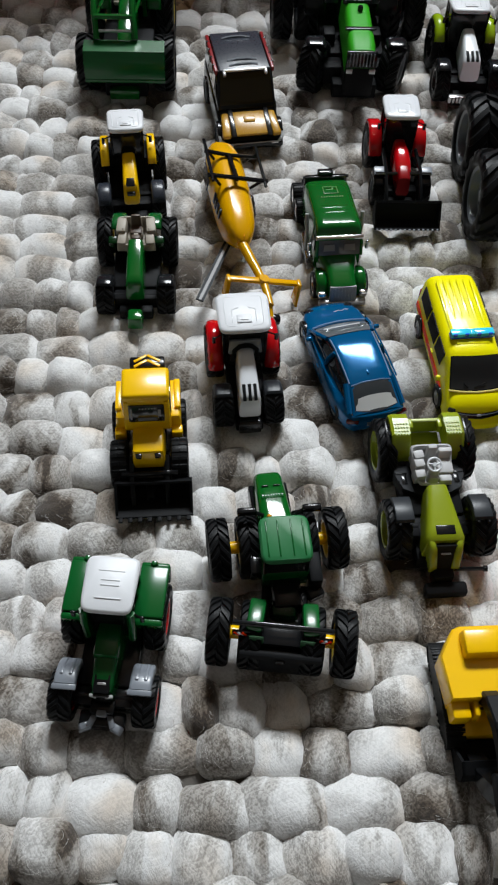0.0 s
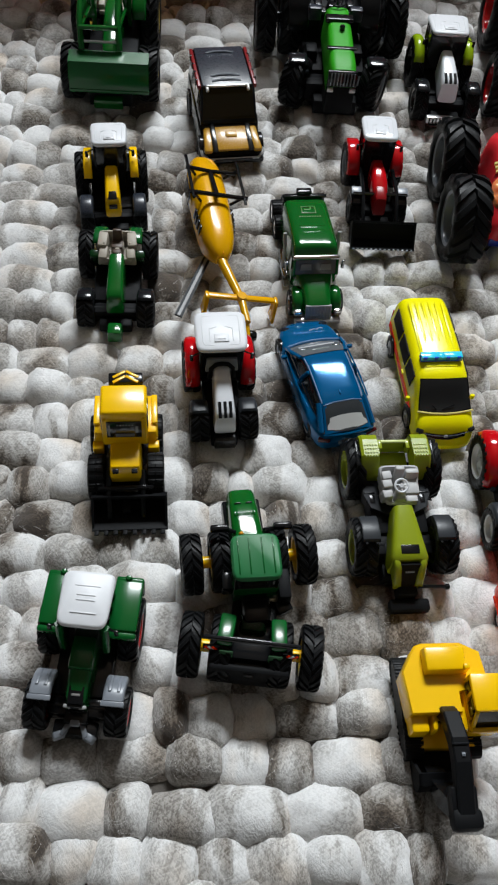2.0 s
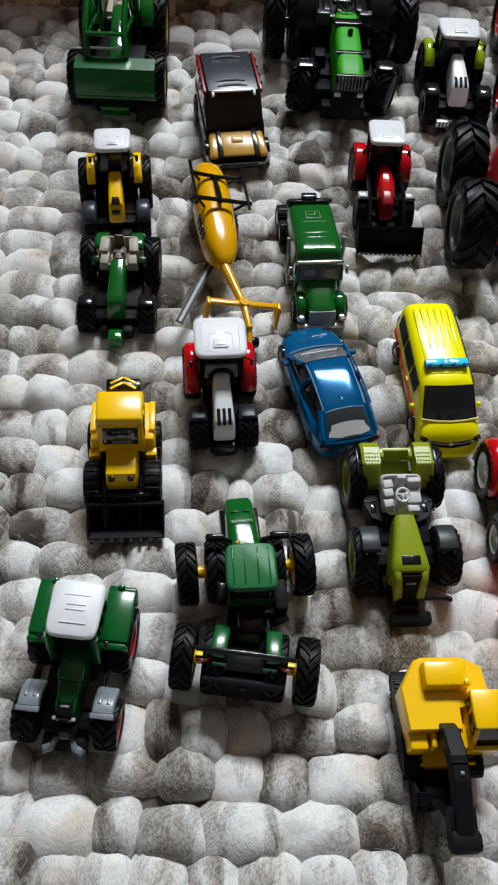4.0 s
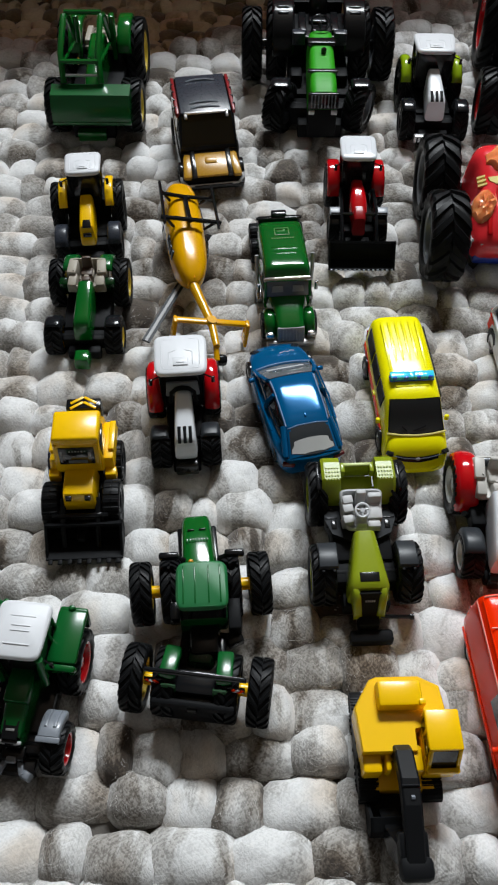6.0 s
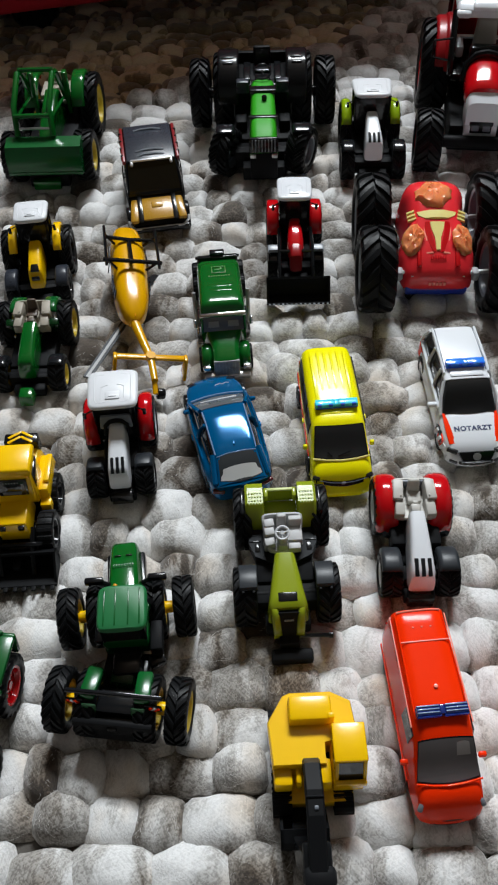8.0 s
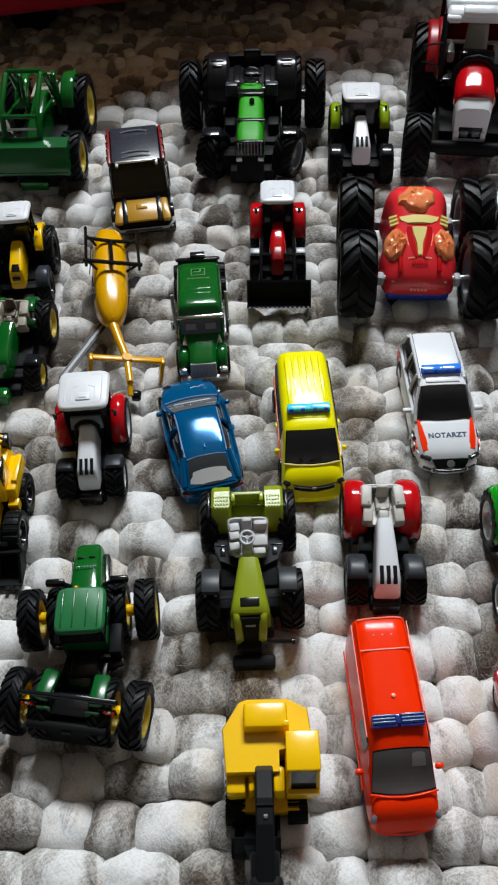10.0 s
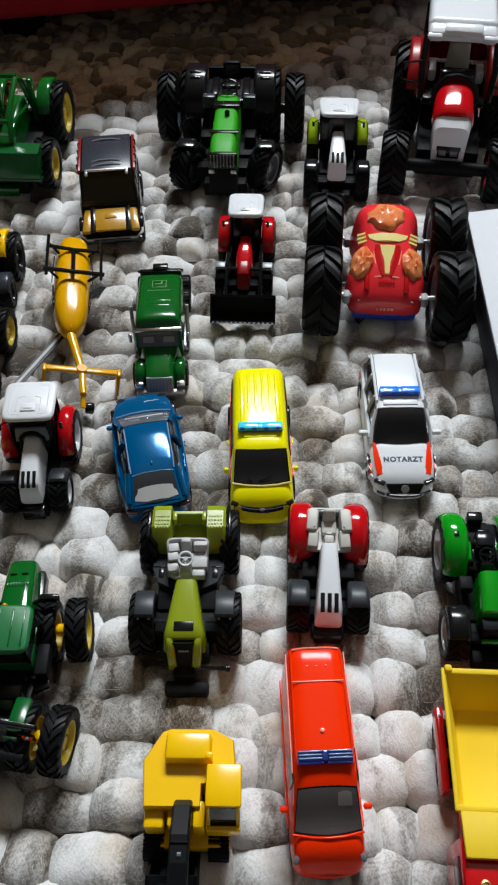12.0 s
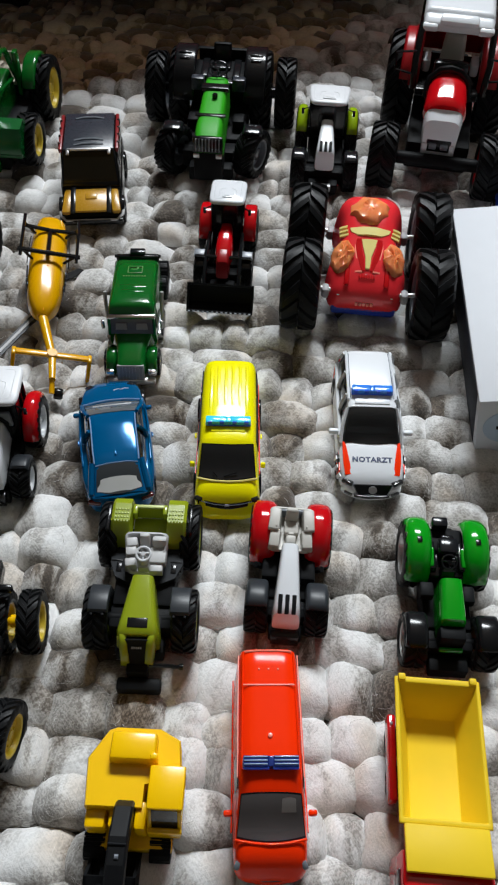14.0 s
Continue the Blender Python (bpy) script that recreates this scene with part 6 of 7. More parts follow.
# ---- building machines ----
def wheel_loader():
    t = thing("toy_wheel_loader", "yellow toy wheel loader with lowered black bucket", "toy loader", -46, 226, 7, 0)
    for s in (-1, 1):
        wheel(t, s * 14.2, 12, 10.5, 7.5, ANTHRACITE, 18, "road")
        wheel(t, s * 14.2, -13, 11.4, 8.2, ANTHRACITE, 18, "road", spin=9)
    part("frame", box((0, -2, 9), (16, 46, 8), 1), BLACK, t)
    en = part("engine_cover", box((0, 20, 21), (19, 25, 13), 1.6, top=(0.86, 0.92)), YELLOW, t)
    rear = part("engine_rear", box((0, 31.5, 28.0), (17, 6.4, 10), 0.8), BLACK, en)
    for k in range(2):
        for s in (-1, 1):
            part("warning_stripe", box((s * 3.2, 31 - 0.2 * k + (2.4 if k else -0.9), 33.2), (7.2, 1.4, 0.5), 0.15, rot=(0, 0, -s * 32)), YELLOW, rear, "yellow warning stripe")
    for s in (-1, 1):
        w = part("rear_wing", box((s * 12.0, 14, 22.5), (7.4, 26, 7), 1.2, top=(0.85, 0.9), rot=(-4, 0, 0)), YELLOW, t)
        part("wing_ledge", box((s * 14.0, 16, 26.4), (3.0, 18, 2.4), 0.6, rot=(-4, 0, 0)), YELLOW, w)
        part("step", box((s * 13.4, -0.5, 18), (5.4, 5, 6), 0.8), YELLOW, t)
    cab = part("cab", box((0, 7, 33), (22, 17, 23), 1.0, top=(0.96, 0.9)), YELLOW, t)
    part("cab_roof", box((0, 8.2, 45.0), (22.6, 18, 3.2), 1.2, top=(0.93, 0.92)), YELLOW, cab)
    part("cab_front", box((0, -1.6, 35.2), (21, 2.0, 17), 0.6, rot=(-14, 0, 0)), YELLOW, cab)
    part("windscreen", box((0, -2.5, 36.6), (16.5, 1.0, 9.6), 0.4, rot=(-14, 0, 0)), SMOKED, t)
    for k in range(6):
        part("dash_knob", box((-3 + 1.4 * k, -2.3, 39.6), (0.8, 0.5, 0.8), 0.2), GREY, t)
    part("seat_side", box((-7.0, -3.0, 36.6), (0.9, 0.5, 6.4), 0.2, rot=(-14, 0, 0)), GREY, t)
    part("seat_side", box((6.0, -2.9, 37.0), (1.4, 0.5, 4.0), 0.3, rot=(-14, 0, 0)), GREY, t)
    part("seat_base", box((0.4, -3.7, 33.6), (9, 0.5, 1.8), 0.3, rot=(-14, 0, 0)), SLATE, t)
    for s in (-1, 1):
        part("side_window", box((s * 10.9, 7, 36), (0.8, 11, 11), 0.3), SMOKED, t)
        part("cab_light", box((s * 9.2, -1.2, 42.6), (1.4, 1.2, 1.2), 0.4), YELLOW, t)
    part("front_frame", box((0, -9.5, 22), (15.6, 20, 12), 1.2, top=(0.9, 0.85)), YELLOW, t)
    for s in (-1, 1):
        part("lamp_hole", box((s * 4.4, -18.6, 25.6), (2.8, 2.4, 2.4), 0.4), BLACK, t)
        part("lift_arm", tube([(s * 8.2, -15, 20), (s * 8.2, -25, 15), (s * 8, -33, 6)], 1.5, 8), BLACK, t)
    part("arm_bar", tube([(-13, -23, 17), (13, -23, 17)], 1.3, 8), BLACK, t)
    part("bucket_link", box((0, -28, 9), (4, 8, 3.4), 0.8), MATTBLACK, t)
    part("bucket", bucket(36, 16, 13, 1.2, teeth=8), MATTBLACK, t, "black toothed bucket", at=mm(1.5, -32.0, 4.2, -8, 0, 0))


def excavator():
    t = thing("toy_excavator", "yellow toy crawler excavator with a black digging arm", "toy excavator", 103.5, 114.5, 6, 0)
    for s in (-1, 1):
        n = 26
        pts = []
        for k in range(n):
            a = 2 * math.pi * k / n
            c, si = math.cos(a), math.sin(a)
            pts.append((math.copysign(abs(c) ** 0.55, c) * 21.5 - 1.5, 5.5 + math.copysign(abs(si) ** 0.9, si) * 5.2))
        rings = [[Vector((s * 12.4 - 1.7 + x, y, z)) for y, z in pts] for x in (-3.6, -3.4, 3.4, 3.6)]
        tr = part("track", loft(rings), RUBBER, t)
        shoe = mesh_of("track_shoe", box((0, 0, 0), (8, 1.3, 1.0), 0.2), RUBBER)
        for k in range(n):
            (y0, z0), (y1, z1) = pts[k], pts[(k + 1) % n]
            for f in (0.0, 0.5):
                part("track_shoe", shoe, RUBBER, tr, at=mm(s * 12.4 - 1.7, y0 + (y1 - y0) * f, z0 + (z1 - z0) * f, math.degrees(math.atan2(z1 - z0, y1 - y0)), 0, 0))
    part("undercarriage", box((0, -2, 7), (24, 36, 6), 1), YELLOW, t)
    part("axle_block", box((2, -17.5, 6.5), (26, 5, 3.6), 0.8), YELLOW, t)
    part("turntable", lathe([(0.01, 9), (10, 9), (10, 12), (0.01, 12)], 24, (0, 0, 0), "z"), BLACK, t)
    # upper house: bevelled rear corners
    plan = [(-17.4, -9.5), (-18.8, 8), (-12, 19), (-9, 20.2), (8, 20.2), (16, 16), (17.5, 2), (4, -1), (4, -9.5)]
    house = part("house", loft([[Vector((x * k, y * k, z)) for x, y in plan] for z, k in ((12, 0.98), (13, 1.0), (24.5, 1.0), (25.5, 0.97))]), YELLOW, t)
    part("engine_hood", box((-1.2, 11.4, 28.2), (18, 11.4, 6.4), 1.2, top=(0.95, 0.9)), YELLOW, house)
    part("counter_ledge", box((-13.4, -11.5, 17), (7.6, 9, 9), 1.2), YELLOW, house)
    part("boom_mount", box((-7.2, -11, 17.5), (2.4, 9, 9), 1.1), YELLOW, house)
    part("boom_mount", box((3.6, -11.5, 18.5), (4.6, 10, 11), 1.3), YELLOW, house)
    part("exhaust", box((7.0, 7.4, 29.0), (2.6, 2.2, 7), 0.4), YELLOW, house)
    cab = part("cab_base", box((12.4, -5.0, 18), (12.4, 23, 10), 0.9), YELLOW, t)
    part("cab_roof", box((13.0, -4.2, 33.4), (13.2, 15.5, 2.4), 0.8), YELLOW, cab)
    for x in (7.4, 18.4):
        for y in (-12.0, -3.5, 2.8):
            lean = y < -10
            part("cab_post", box((x, -13.8 if lean else y, 27.4), (1.5, 1.8, 13.0 if lean else 12.5), 0.4, rot=((-20 if lean else 0), 0, 0)), YELLOW, cab)
    part("cab_front_bar", box((12.9, -16.6, 23.0), (12.6, 2.0, 3.4), 0.6), YELLOW, cab)
    part("cab_front_pane", slab(((8, -15.4, 23.4), (17.8, -15.4, 23.4), (17.8, -12.0, 32.6), (8, -12.0, 32.6)), 0.6), SMOKED, cab)
    part("cab_rear_wall", box((12.8, 2.8, 28), (11.6, 1.4, 12), 0.4), YELLOW, cab)
    part("cab_glass", box((12.9, -5.0, 28), (10.4, 14.5, 10.4), 0.5, top=(1, 0.9)), SMOKED, cab)
    part("inner_sill", box((7.2, -3.6, 23.6), (1.4, 18, 3.0), 0.4), YELLOW, cab)
    for y, d in ((-8.6, 6.0), (-0.6, 4.6)):
        part("cab_side_window", box((6.9, y, 28.0), (0.6, d, 7.4), 0.3), CABGLASS, cab)
    # arm
    boom = [Vector((-2.2, -6, 19)), Vector((-2.2, -12, 27)), Vector((-2.2, -22, 31)), Vector((-2.2, -30, 30.5)), Vector((-2.4, -48, 25.5))]
    rows = []
    for i, p in enumerate(boom):
        d = (boom[min(i + 1, 4)] - boom[max(i - 1, 0)]).normalized()
        side = d.cross(Vector((0, 0, 1))).normalized()
        up = side.cross(d)
        hw, hh = (3.5, 3.2) if i < 4 else (3.5, 2.6)
        rows.append([p + side * a * hw + up * b * hh for a, b in ((-1, -0.8), (-0.8, -1), (0.8, -1), (1, -0.8), (1, 0.8), (0.8, 1), (-0.8, 1), (-1, 0.8))])
    part("boom", loft(rows), CHARCOAL, t, angle=12)
    part("arm_plate", box((-2.6, -45, 24.2), (10.8, 15, 6.2), 1.2, rot=(14, 0, 0)), CHARCOAL, t)
    part("boom_pin", tube([(-5.4, -24, 34.2), (1.0, -24, 34.2)], 0.5, 8), ANTHRACITE, t)
    part("boom_pin", tube([(-2.6, -28, 33.8), (-1.2, -28, 33.8)], 0.9, 8), SLATE, t)
    # stick made wider so its black also fills the arm's shadow on the rug
    rows = []
    stick = [Vector((-3.0, -48, 25)), Vector((-6.0, -39, 16)), Vector((-7.4, -29, 6.5))]
    for i, p in enumerate(stick):
        w = (3.6, 4.4, 3.4)[i]
        rows.append([p + Vector((a * w, b * w, 0)) for a, b in ((-1, -1), (1, -1), (1, 1), (-1, 1))])
    part("stick", loft(rows), BLACK, t)
    part("knuckle", box((-2.2, -50, 24.0), (12.2, 8, 8), 2.2), MATTBLACK, t)
    part("stick_ram", tube([(-3.4, -30, 28), (-2.9, -46, 20)], 1.2, 8), BLACK, t)
    # bucket sized up to cover the same shadow
    part("bucket", bucket(19, 17, 13, 1.2, teeth=4), MATTBLACK, t, at=mm(-6.0, -28, 2.5, 0, 0, 180))


def articulated_tractor():
    """Four-wheel-drive tractor, steered, on eight wheels; its bonnet points to the far side."""
    t = thing("toy_tractor", "green articulated toy tractor on eight yellow-rimmed wheels", "toy tractor", 19, 146, 0, 0, "toy tractors")
    F = Matrix.Translation((-2, 26.0, 0)) @ Euler((0, 0, radians(10.5))).to_matrix().to_4x4()
    B = Matrix.Translation((1.5, -17.5, 0)) @ Euler((0, 0, radians(-2.5))).to_matrix().to_4x4()

    def fit_on(m, bm):
        bm.transform(m)
        return bm

    for m, ang in ((F, 10.5), (B, -2.5)):
        for x in (-26, -12.8, 12.8, 26):
            o = m @ Vector((x, 0, 0))
            wheel(t, o.x, o.y, 14.2, 9.6, RIMYELLOW, 18, steer=ang, spin=11 + x)
        part("axle", fit_on(m, tube([(-25, 0, 15), (25, 0, 15)], 2.0, 10)), YELLOW, t, "yellow axle")
        for s in (-1, 1):
            part("hub_sleeve", fit_on(m, lathe([(0.01, 0), (2.8, 0), (2.8, 5), (0.01, 5)], 14, (s * 19.4 - 2.5, 0, 15), "x")), YELLOW, t, "yellow hub sleeve")
    rows = [[F @ p for p in ring(y, hw, 12, z, 5, 24, top=0.82)] for y, hw, z in ((-4, 8.8, 30), (6, 8.6, 30), (18, 8.1, 28.2), (28.5, 7.7, 25.8), (31.5, 7.0, 24))]
    h = part("bonnet", loft(rows), GREEN, t)
    for x in (-2.6, 2.6):
        part("bonnet_slot", fit_on(F, box((x, 22.5, 27.6), (3.0, 0.7, 0.5), 0.2)), BLACK, h)
    for k in range(8):
        part("lettering_bar", fit_on(F, box((-4.4 + 1.25 * k, 16.5, 28.8), (0.8, 2.0, 0.3), 0.1)), DEEP_GREEN, h, "raised green bar")
    part("beacon", fit_on(F, lathe([(0.01, 29), (1.1, 29), (1.1, 32), (0.6, 32.8), (0.01, 33)], 12, (-3.4, 4.5, 0), "z")), AMBER, t, "amber beacon")
    part("front_frame", fit_on(F, box((0, 6, 13), (18, 48, 9), 1)), BLACK, t)
    part("rear_frame", fit_on(B, box((0, 6, 13), (20, 34, 9), 1)), BLACK, t)
    part("rear_deck", fit_on(B, box((0, 12, 18), (13, 14, 8), 2, top=(0.8, 0.8))), BOTTLE, t)
    part("rear_hitch_block", fit_on(B, box((0, -2, 19), (17, 10, 8), 1.2)), BLACK, t)
    for s in (-1, 1):
        part("rear_mudguard", fit_on(B, box((s * 11.2, 3.4, 27), (7.0, 15, 3.8), 1.4, rot=(-12, 0, s * 4))), DEEP_GREEN, t)
        part("lamp_plate", fit_on(B, box((s * 10.4, -6.4, 25.2), (6.0, 1.0, 4.8), 0.4, rot=(-14, 0, 0))), RUST, t)
        for k in range(3):
            part("warning_stripe", fit_on(B, box((s * 16.6 + 1.6 * (k - 1), -5.2, 26.6), (1.2, 0.8, 4.2), 0.2, rot=(0, 38 * s, 0))), SIGNAL if k % 2 == 0 else WHITE, t)
        part("tail_piece", fit_on(B, box((s * 16.6, -4.6, 26.6), (7.4, 1.0, 4.4), 0.4)), BLACK, t)
    part("rear_bar", fit_on(B, tube([(-20.5, -2.0, 30.5), (20.5, -2.0, 30.5)], 1.0, 8)), BLACK, t)
    part("rear_bar_cap", fit_on(B, box((0, -1.8, 31.4), (40, 1.2, 0.4), 0.15)), ANTHRACITE, t)
    # black plate added to keep the space between the rear tyres dark
    part("rear_shield", fit_on(B, box((0, -11, 14.5), (34, 3.0, 18), 1)), MATTBLACK, t)
    part("hitch_eye", fit_on(B, box((0, -12.8, 20), (4, 1.2, 2.6), 0.4)), ANTHRACITE, t)
    # cab
    C = F @ Matrix.Translation((0.6, -11.5, 0.5)) @ Euler((0, 0, radians(-2.5))).to_matrix().to_4x4()
    part("cab_base", fit_on(C, box((0, 0, 22), (20, 20, 12), 1.2)), DEEP_GREEN, t)
    part("cab_rear_cover", fit_on(C, box((0, -16, 17), (15, 16, 12), 2.0, top=(0.8, 0.8))), BLACK, t)
    for s in (-1, 1):
        for y in (-9, 9):
            part("cab_pillar", fit_on(C, tube([(s * 8.8, y, 24), (s * 9.0, y * 0.95, 38)], 0.8, 6)), BLACK, t)
        part("side_window", fit_on(C, slab([(s * 8.9, -9, 26), (s * 8.9, 9, 26), (s * 9.1, 8.6, 38), (s * 9.1, -8.6, 38)][::-s], 0.5)), SMOKED, t)
    for e in (-1, 1):
        part("cab_window", fit_on(C, slab([(-8.8, e * 9.3, 26), (8.8, e * 9.3, 26), (8.8, e * 9.0, 38), (-8.8, e * 9.0, 38)][::-e], 0.5)), SMOKED, t)
    rows = []
    for f, k in ((0, 0.94), (0.4, 1.0), (0.8, 0.97), (1, 0.9)):
        row = []
        for i in range(28):
            a = 2 * math.pi * (i + 0.5) / 28
            row.append(C @ Vector((10.8 * k * math.copysign(abs(math.cos(a)) ** 0.34, math.cos(a)), 11.0 * k * math.copysign(abs(math.sin(a)) ** 0.34, math.sin(a)), 38 + 3.2 * f)))
        rows.append(row)
    r = part("roof", loft(rows), ROOFGREEN, t, "dull green ribbed roof")
    for x in (-7.6, -2.8, 2.8, 7.6):
        part("roof_rib", fit_on(C, box((x, 0, 41.3), (0.6, 17, 0.7), 0.25)), DEEP_GREEN, r)
    for s in (-1, 1):
        bm = tube([(s * 7.0, 17.5, 29.5), (s * 11, 18.5, 31)], 0.9, 6)
        box((s * 14.2, 18.8, 31.4), (8.6, 3.0, 3.6), 1.0, bm=bm)
        part("mirror", fit_on(C, bm), BLACK, t)
    part("exhaust", fit_on(C, tube([(11.5, 6, 18), (11.5, 6, 33), (11.5, 5, 35)], 1.4, 8)), BLACK, t)
    part("air_cleaner", fit_on(C, box((13, -6, 21), (5.5, 14, 8), 1.0)), MATTBLACK, t)
    part("tool_box", fit_on(C, box((-12, -2, 20), (5, 10, 7), 1)), BLACK, t)
    part("ladder", fit_on(C, box((12.5, -14, 16), (7, 6, 5), 0.8, rot=(0, 0, 20))), BLACK, t)


# ---- other toys ----
def monster_truck():
    t = thing("toy_monster_truck", "red toy buggy with flame parts on four huge black tyres", "toy car", 171, 442, 2, 0)
    for s in (-1, 1):
        for y in (-37.5, 17):
            wheel(t, s * 37.5, y, 26.5, 22, SLATE, 15, spin=y * 2 + 5)
        for y in (-37.5, 17):
            part("axle", tube([(s * 18, y, 24), (s * 36, y, 26)], 1.3, 10), SILVER, t)
            part("suspension_arm", box((s * 23, y, 23), (4.6, 7, 7), 1.8), GREY, t)
    st = ((28, 15.2, 18, 40, 0.9), (25, 19.9, 15, 46, 0.8), (15, 23.4, 13, 49.0, 0.76), (4, 22.0, 12, 48, 0.70), (-6, 21.6, 12, 45, 0.70), (-17, 24.0, 12, 40.5, 0.80), (-28, 25.0, 12, 36, 0.86), (-35, 23.6, 12, 32, 0.85), (-41, 21.6, 13, 27, 0.86), (-43, 17.5, 15, 24, 0.88))
    b = part("body", hull(st, 4.2, 36), FIRE, t)
    part("underbody", box((0, -8, 13), (38, 68, 7), 2), BLUEPLASTIC, t, "blue underbody")
    part("front_skirt", box((0, -39, 14.5), (38, 8, 6), 1.6), BLUEPLASTIC, t, "blue front skirt")

    def flame(name, x, y, rx, ry, dz, seed, tall=1.0):
        bm = bmesh.new()
        rnd = random.Random(seed)
        rings = []
        n = 22
        lob = [1 + 0.09 * rnd.uniform(-1, 1) for _ in range(n)]
        for f, h in ((1.0, -1.2), (0.98, 0.6), (0.82, 2.0), (0.6, 2.3), (0.38, 3.4), (0.15, 2.9)):
            rings.append([Vector((x + rx * f * lob[i] * math.cos(2 * math.pi * i / n), y + ry * f * lob[i] * math.sin(2 * math.pi * i / n), lerp(st, y + ry * f * math.sin(2 * math.pi * i / n), 3) + dz + h * tall + 1.0 * rnd.uniform(-1, 1) * (f < 0.97) - 0.016 * (x + rx * f * math.cos(2 * math.pi * i / n)) ** 2)) for i in range(n)])
        part(name, loft(rings, bm), ORANGE, b, "translucent orange flame piece", angle=36)

    flame("engine_flame", -1.0, 8.0, 11.5, 10.5, 1.2, 1, 0.9)
    flame("side_flame", -15.2, -23.0, 6.6, 9.0, 3.4, 2, 0.75)
    flame("side_flame", 15.2, -23.0, 6.6, 9.0, 3.4, 3, 0.75)

    def decal(name, pts, material, lift=0.5):
        """A raised print on the upper face: pairs of (half width, y)."""
        rows = []
        for (x0, x1, y) in pts:
            row = [Vector((x, y, lerp(st, y, 3) + lift - 0.014 * x * x)) for x in (x0, x0 + (x1 - x0) / 3, x0 + 2 * (x1 - x0) / 3, x1)]
            rows.append(row + [p - Vector((0, 0, 1.2)) for p in row][::-1])
        part(name, loft(rows), material, b)

    decal("crest", ((-4.5, 4.5, -12.5), (-3.6, 3.6, -17), (-1.8, 1.8, -22.5), (-1.2, 1.2, -30)), CREAM, 0.9)
    decal("crest_band", ((-12.0, 12.0, -5.0), (-11, 11, -7.5), (-7, 7, -10)), CREAM, 1.2)
    for s in (-1, 1):
        decal("crest_side", ((s * 4.8, s * 7.4, -12), (s * 4.2, s * 8.2, -18), (s * 2.4, s * 5.6, -25), (s * 1.6, s * 3.2, -31))[::1], RED, 0.7)
        for k in range(3):
            decal("claw_mark", ((s * (12.5 + 0.5 * k), s * (17.5 + 0.3 * k), -8.0 + 2.6 * k), (s * (12.5 + 0.5 * k), s * (17.5 + 0.3 * k), -9.2 + 2.6 * k)), CREAM, 1.0)
        for k in range(3):
            decal("scuff", ((s * (8.6 + 1.5 * k), s * (9.2 + 1.5 * k), -13 - 2.0 * k), (s * (6.4 + 1.7 * k), s * (7.1 + 1.7 * k), -24 - 2.2 * k)), SALMON, 0.75)
        decal("scuff", ((s * 3.4, s * 11.0, -31.0), (s * 3.0, s * 10.4, -31.8)), SALMON, 0.7)
        part("tail_fin", box((s * 13.2, 20, 44), (2.2, 9, 3.6), 0.9, top=(0.5, 0.5), rot=(0, s * 12, 0)), RED, b)
        part("bonnet_ridge", box((s * 11.5, -33, 33.0), (3.0, 14, 2.2), 0.9, rot=(24, 0, 0)), RED, b)
        part("head_mark", box((s * 12.2, -41.6, 24.5), (8, 0.8, 1.0), 0.3), WHITE, b)
    for k in range(7):
        part("vent_slot", box((-4.2 + 1.4 * k, -34.0, 33.2 - 0.03 * (k - 3) ** 2), (0.9, 2.6, 0.6), 0.2, rot=(24, 0, 0)), RED, b)
    for k in range(5):
        part("name_bar", box((-4.4 + 2.2 * k, -43.3, 20.0), (1.5, 1.2, 2.2), 0.3), SALMON, b, "pale worn bar of lettering")


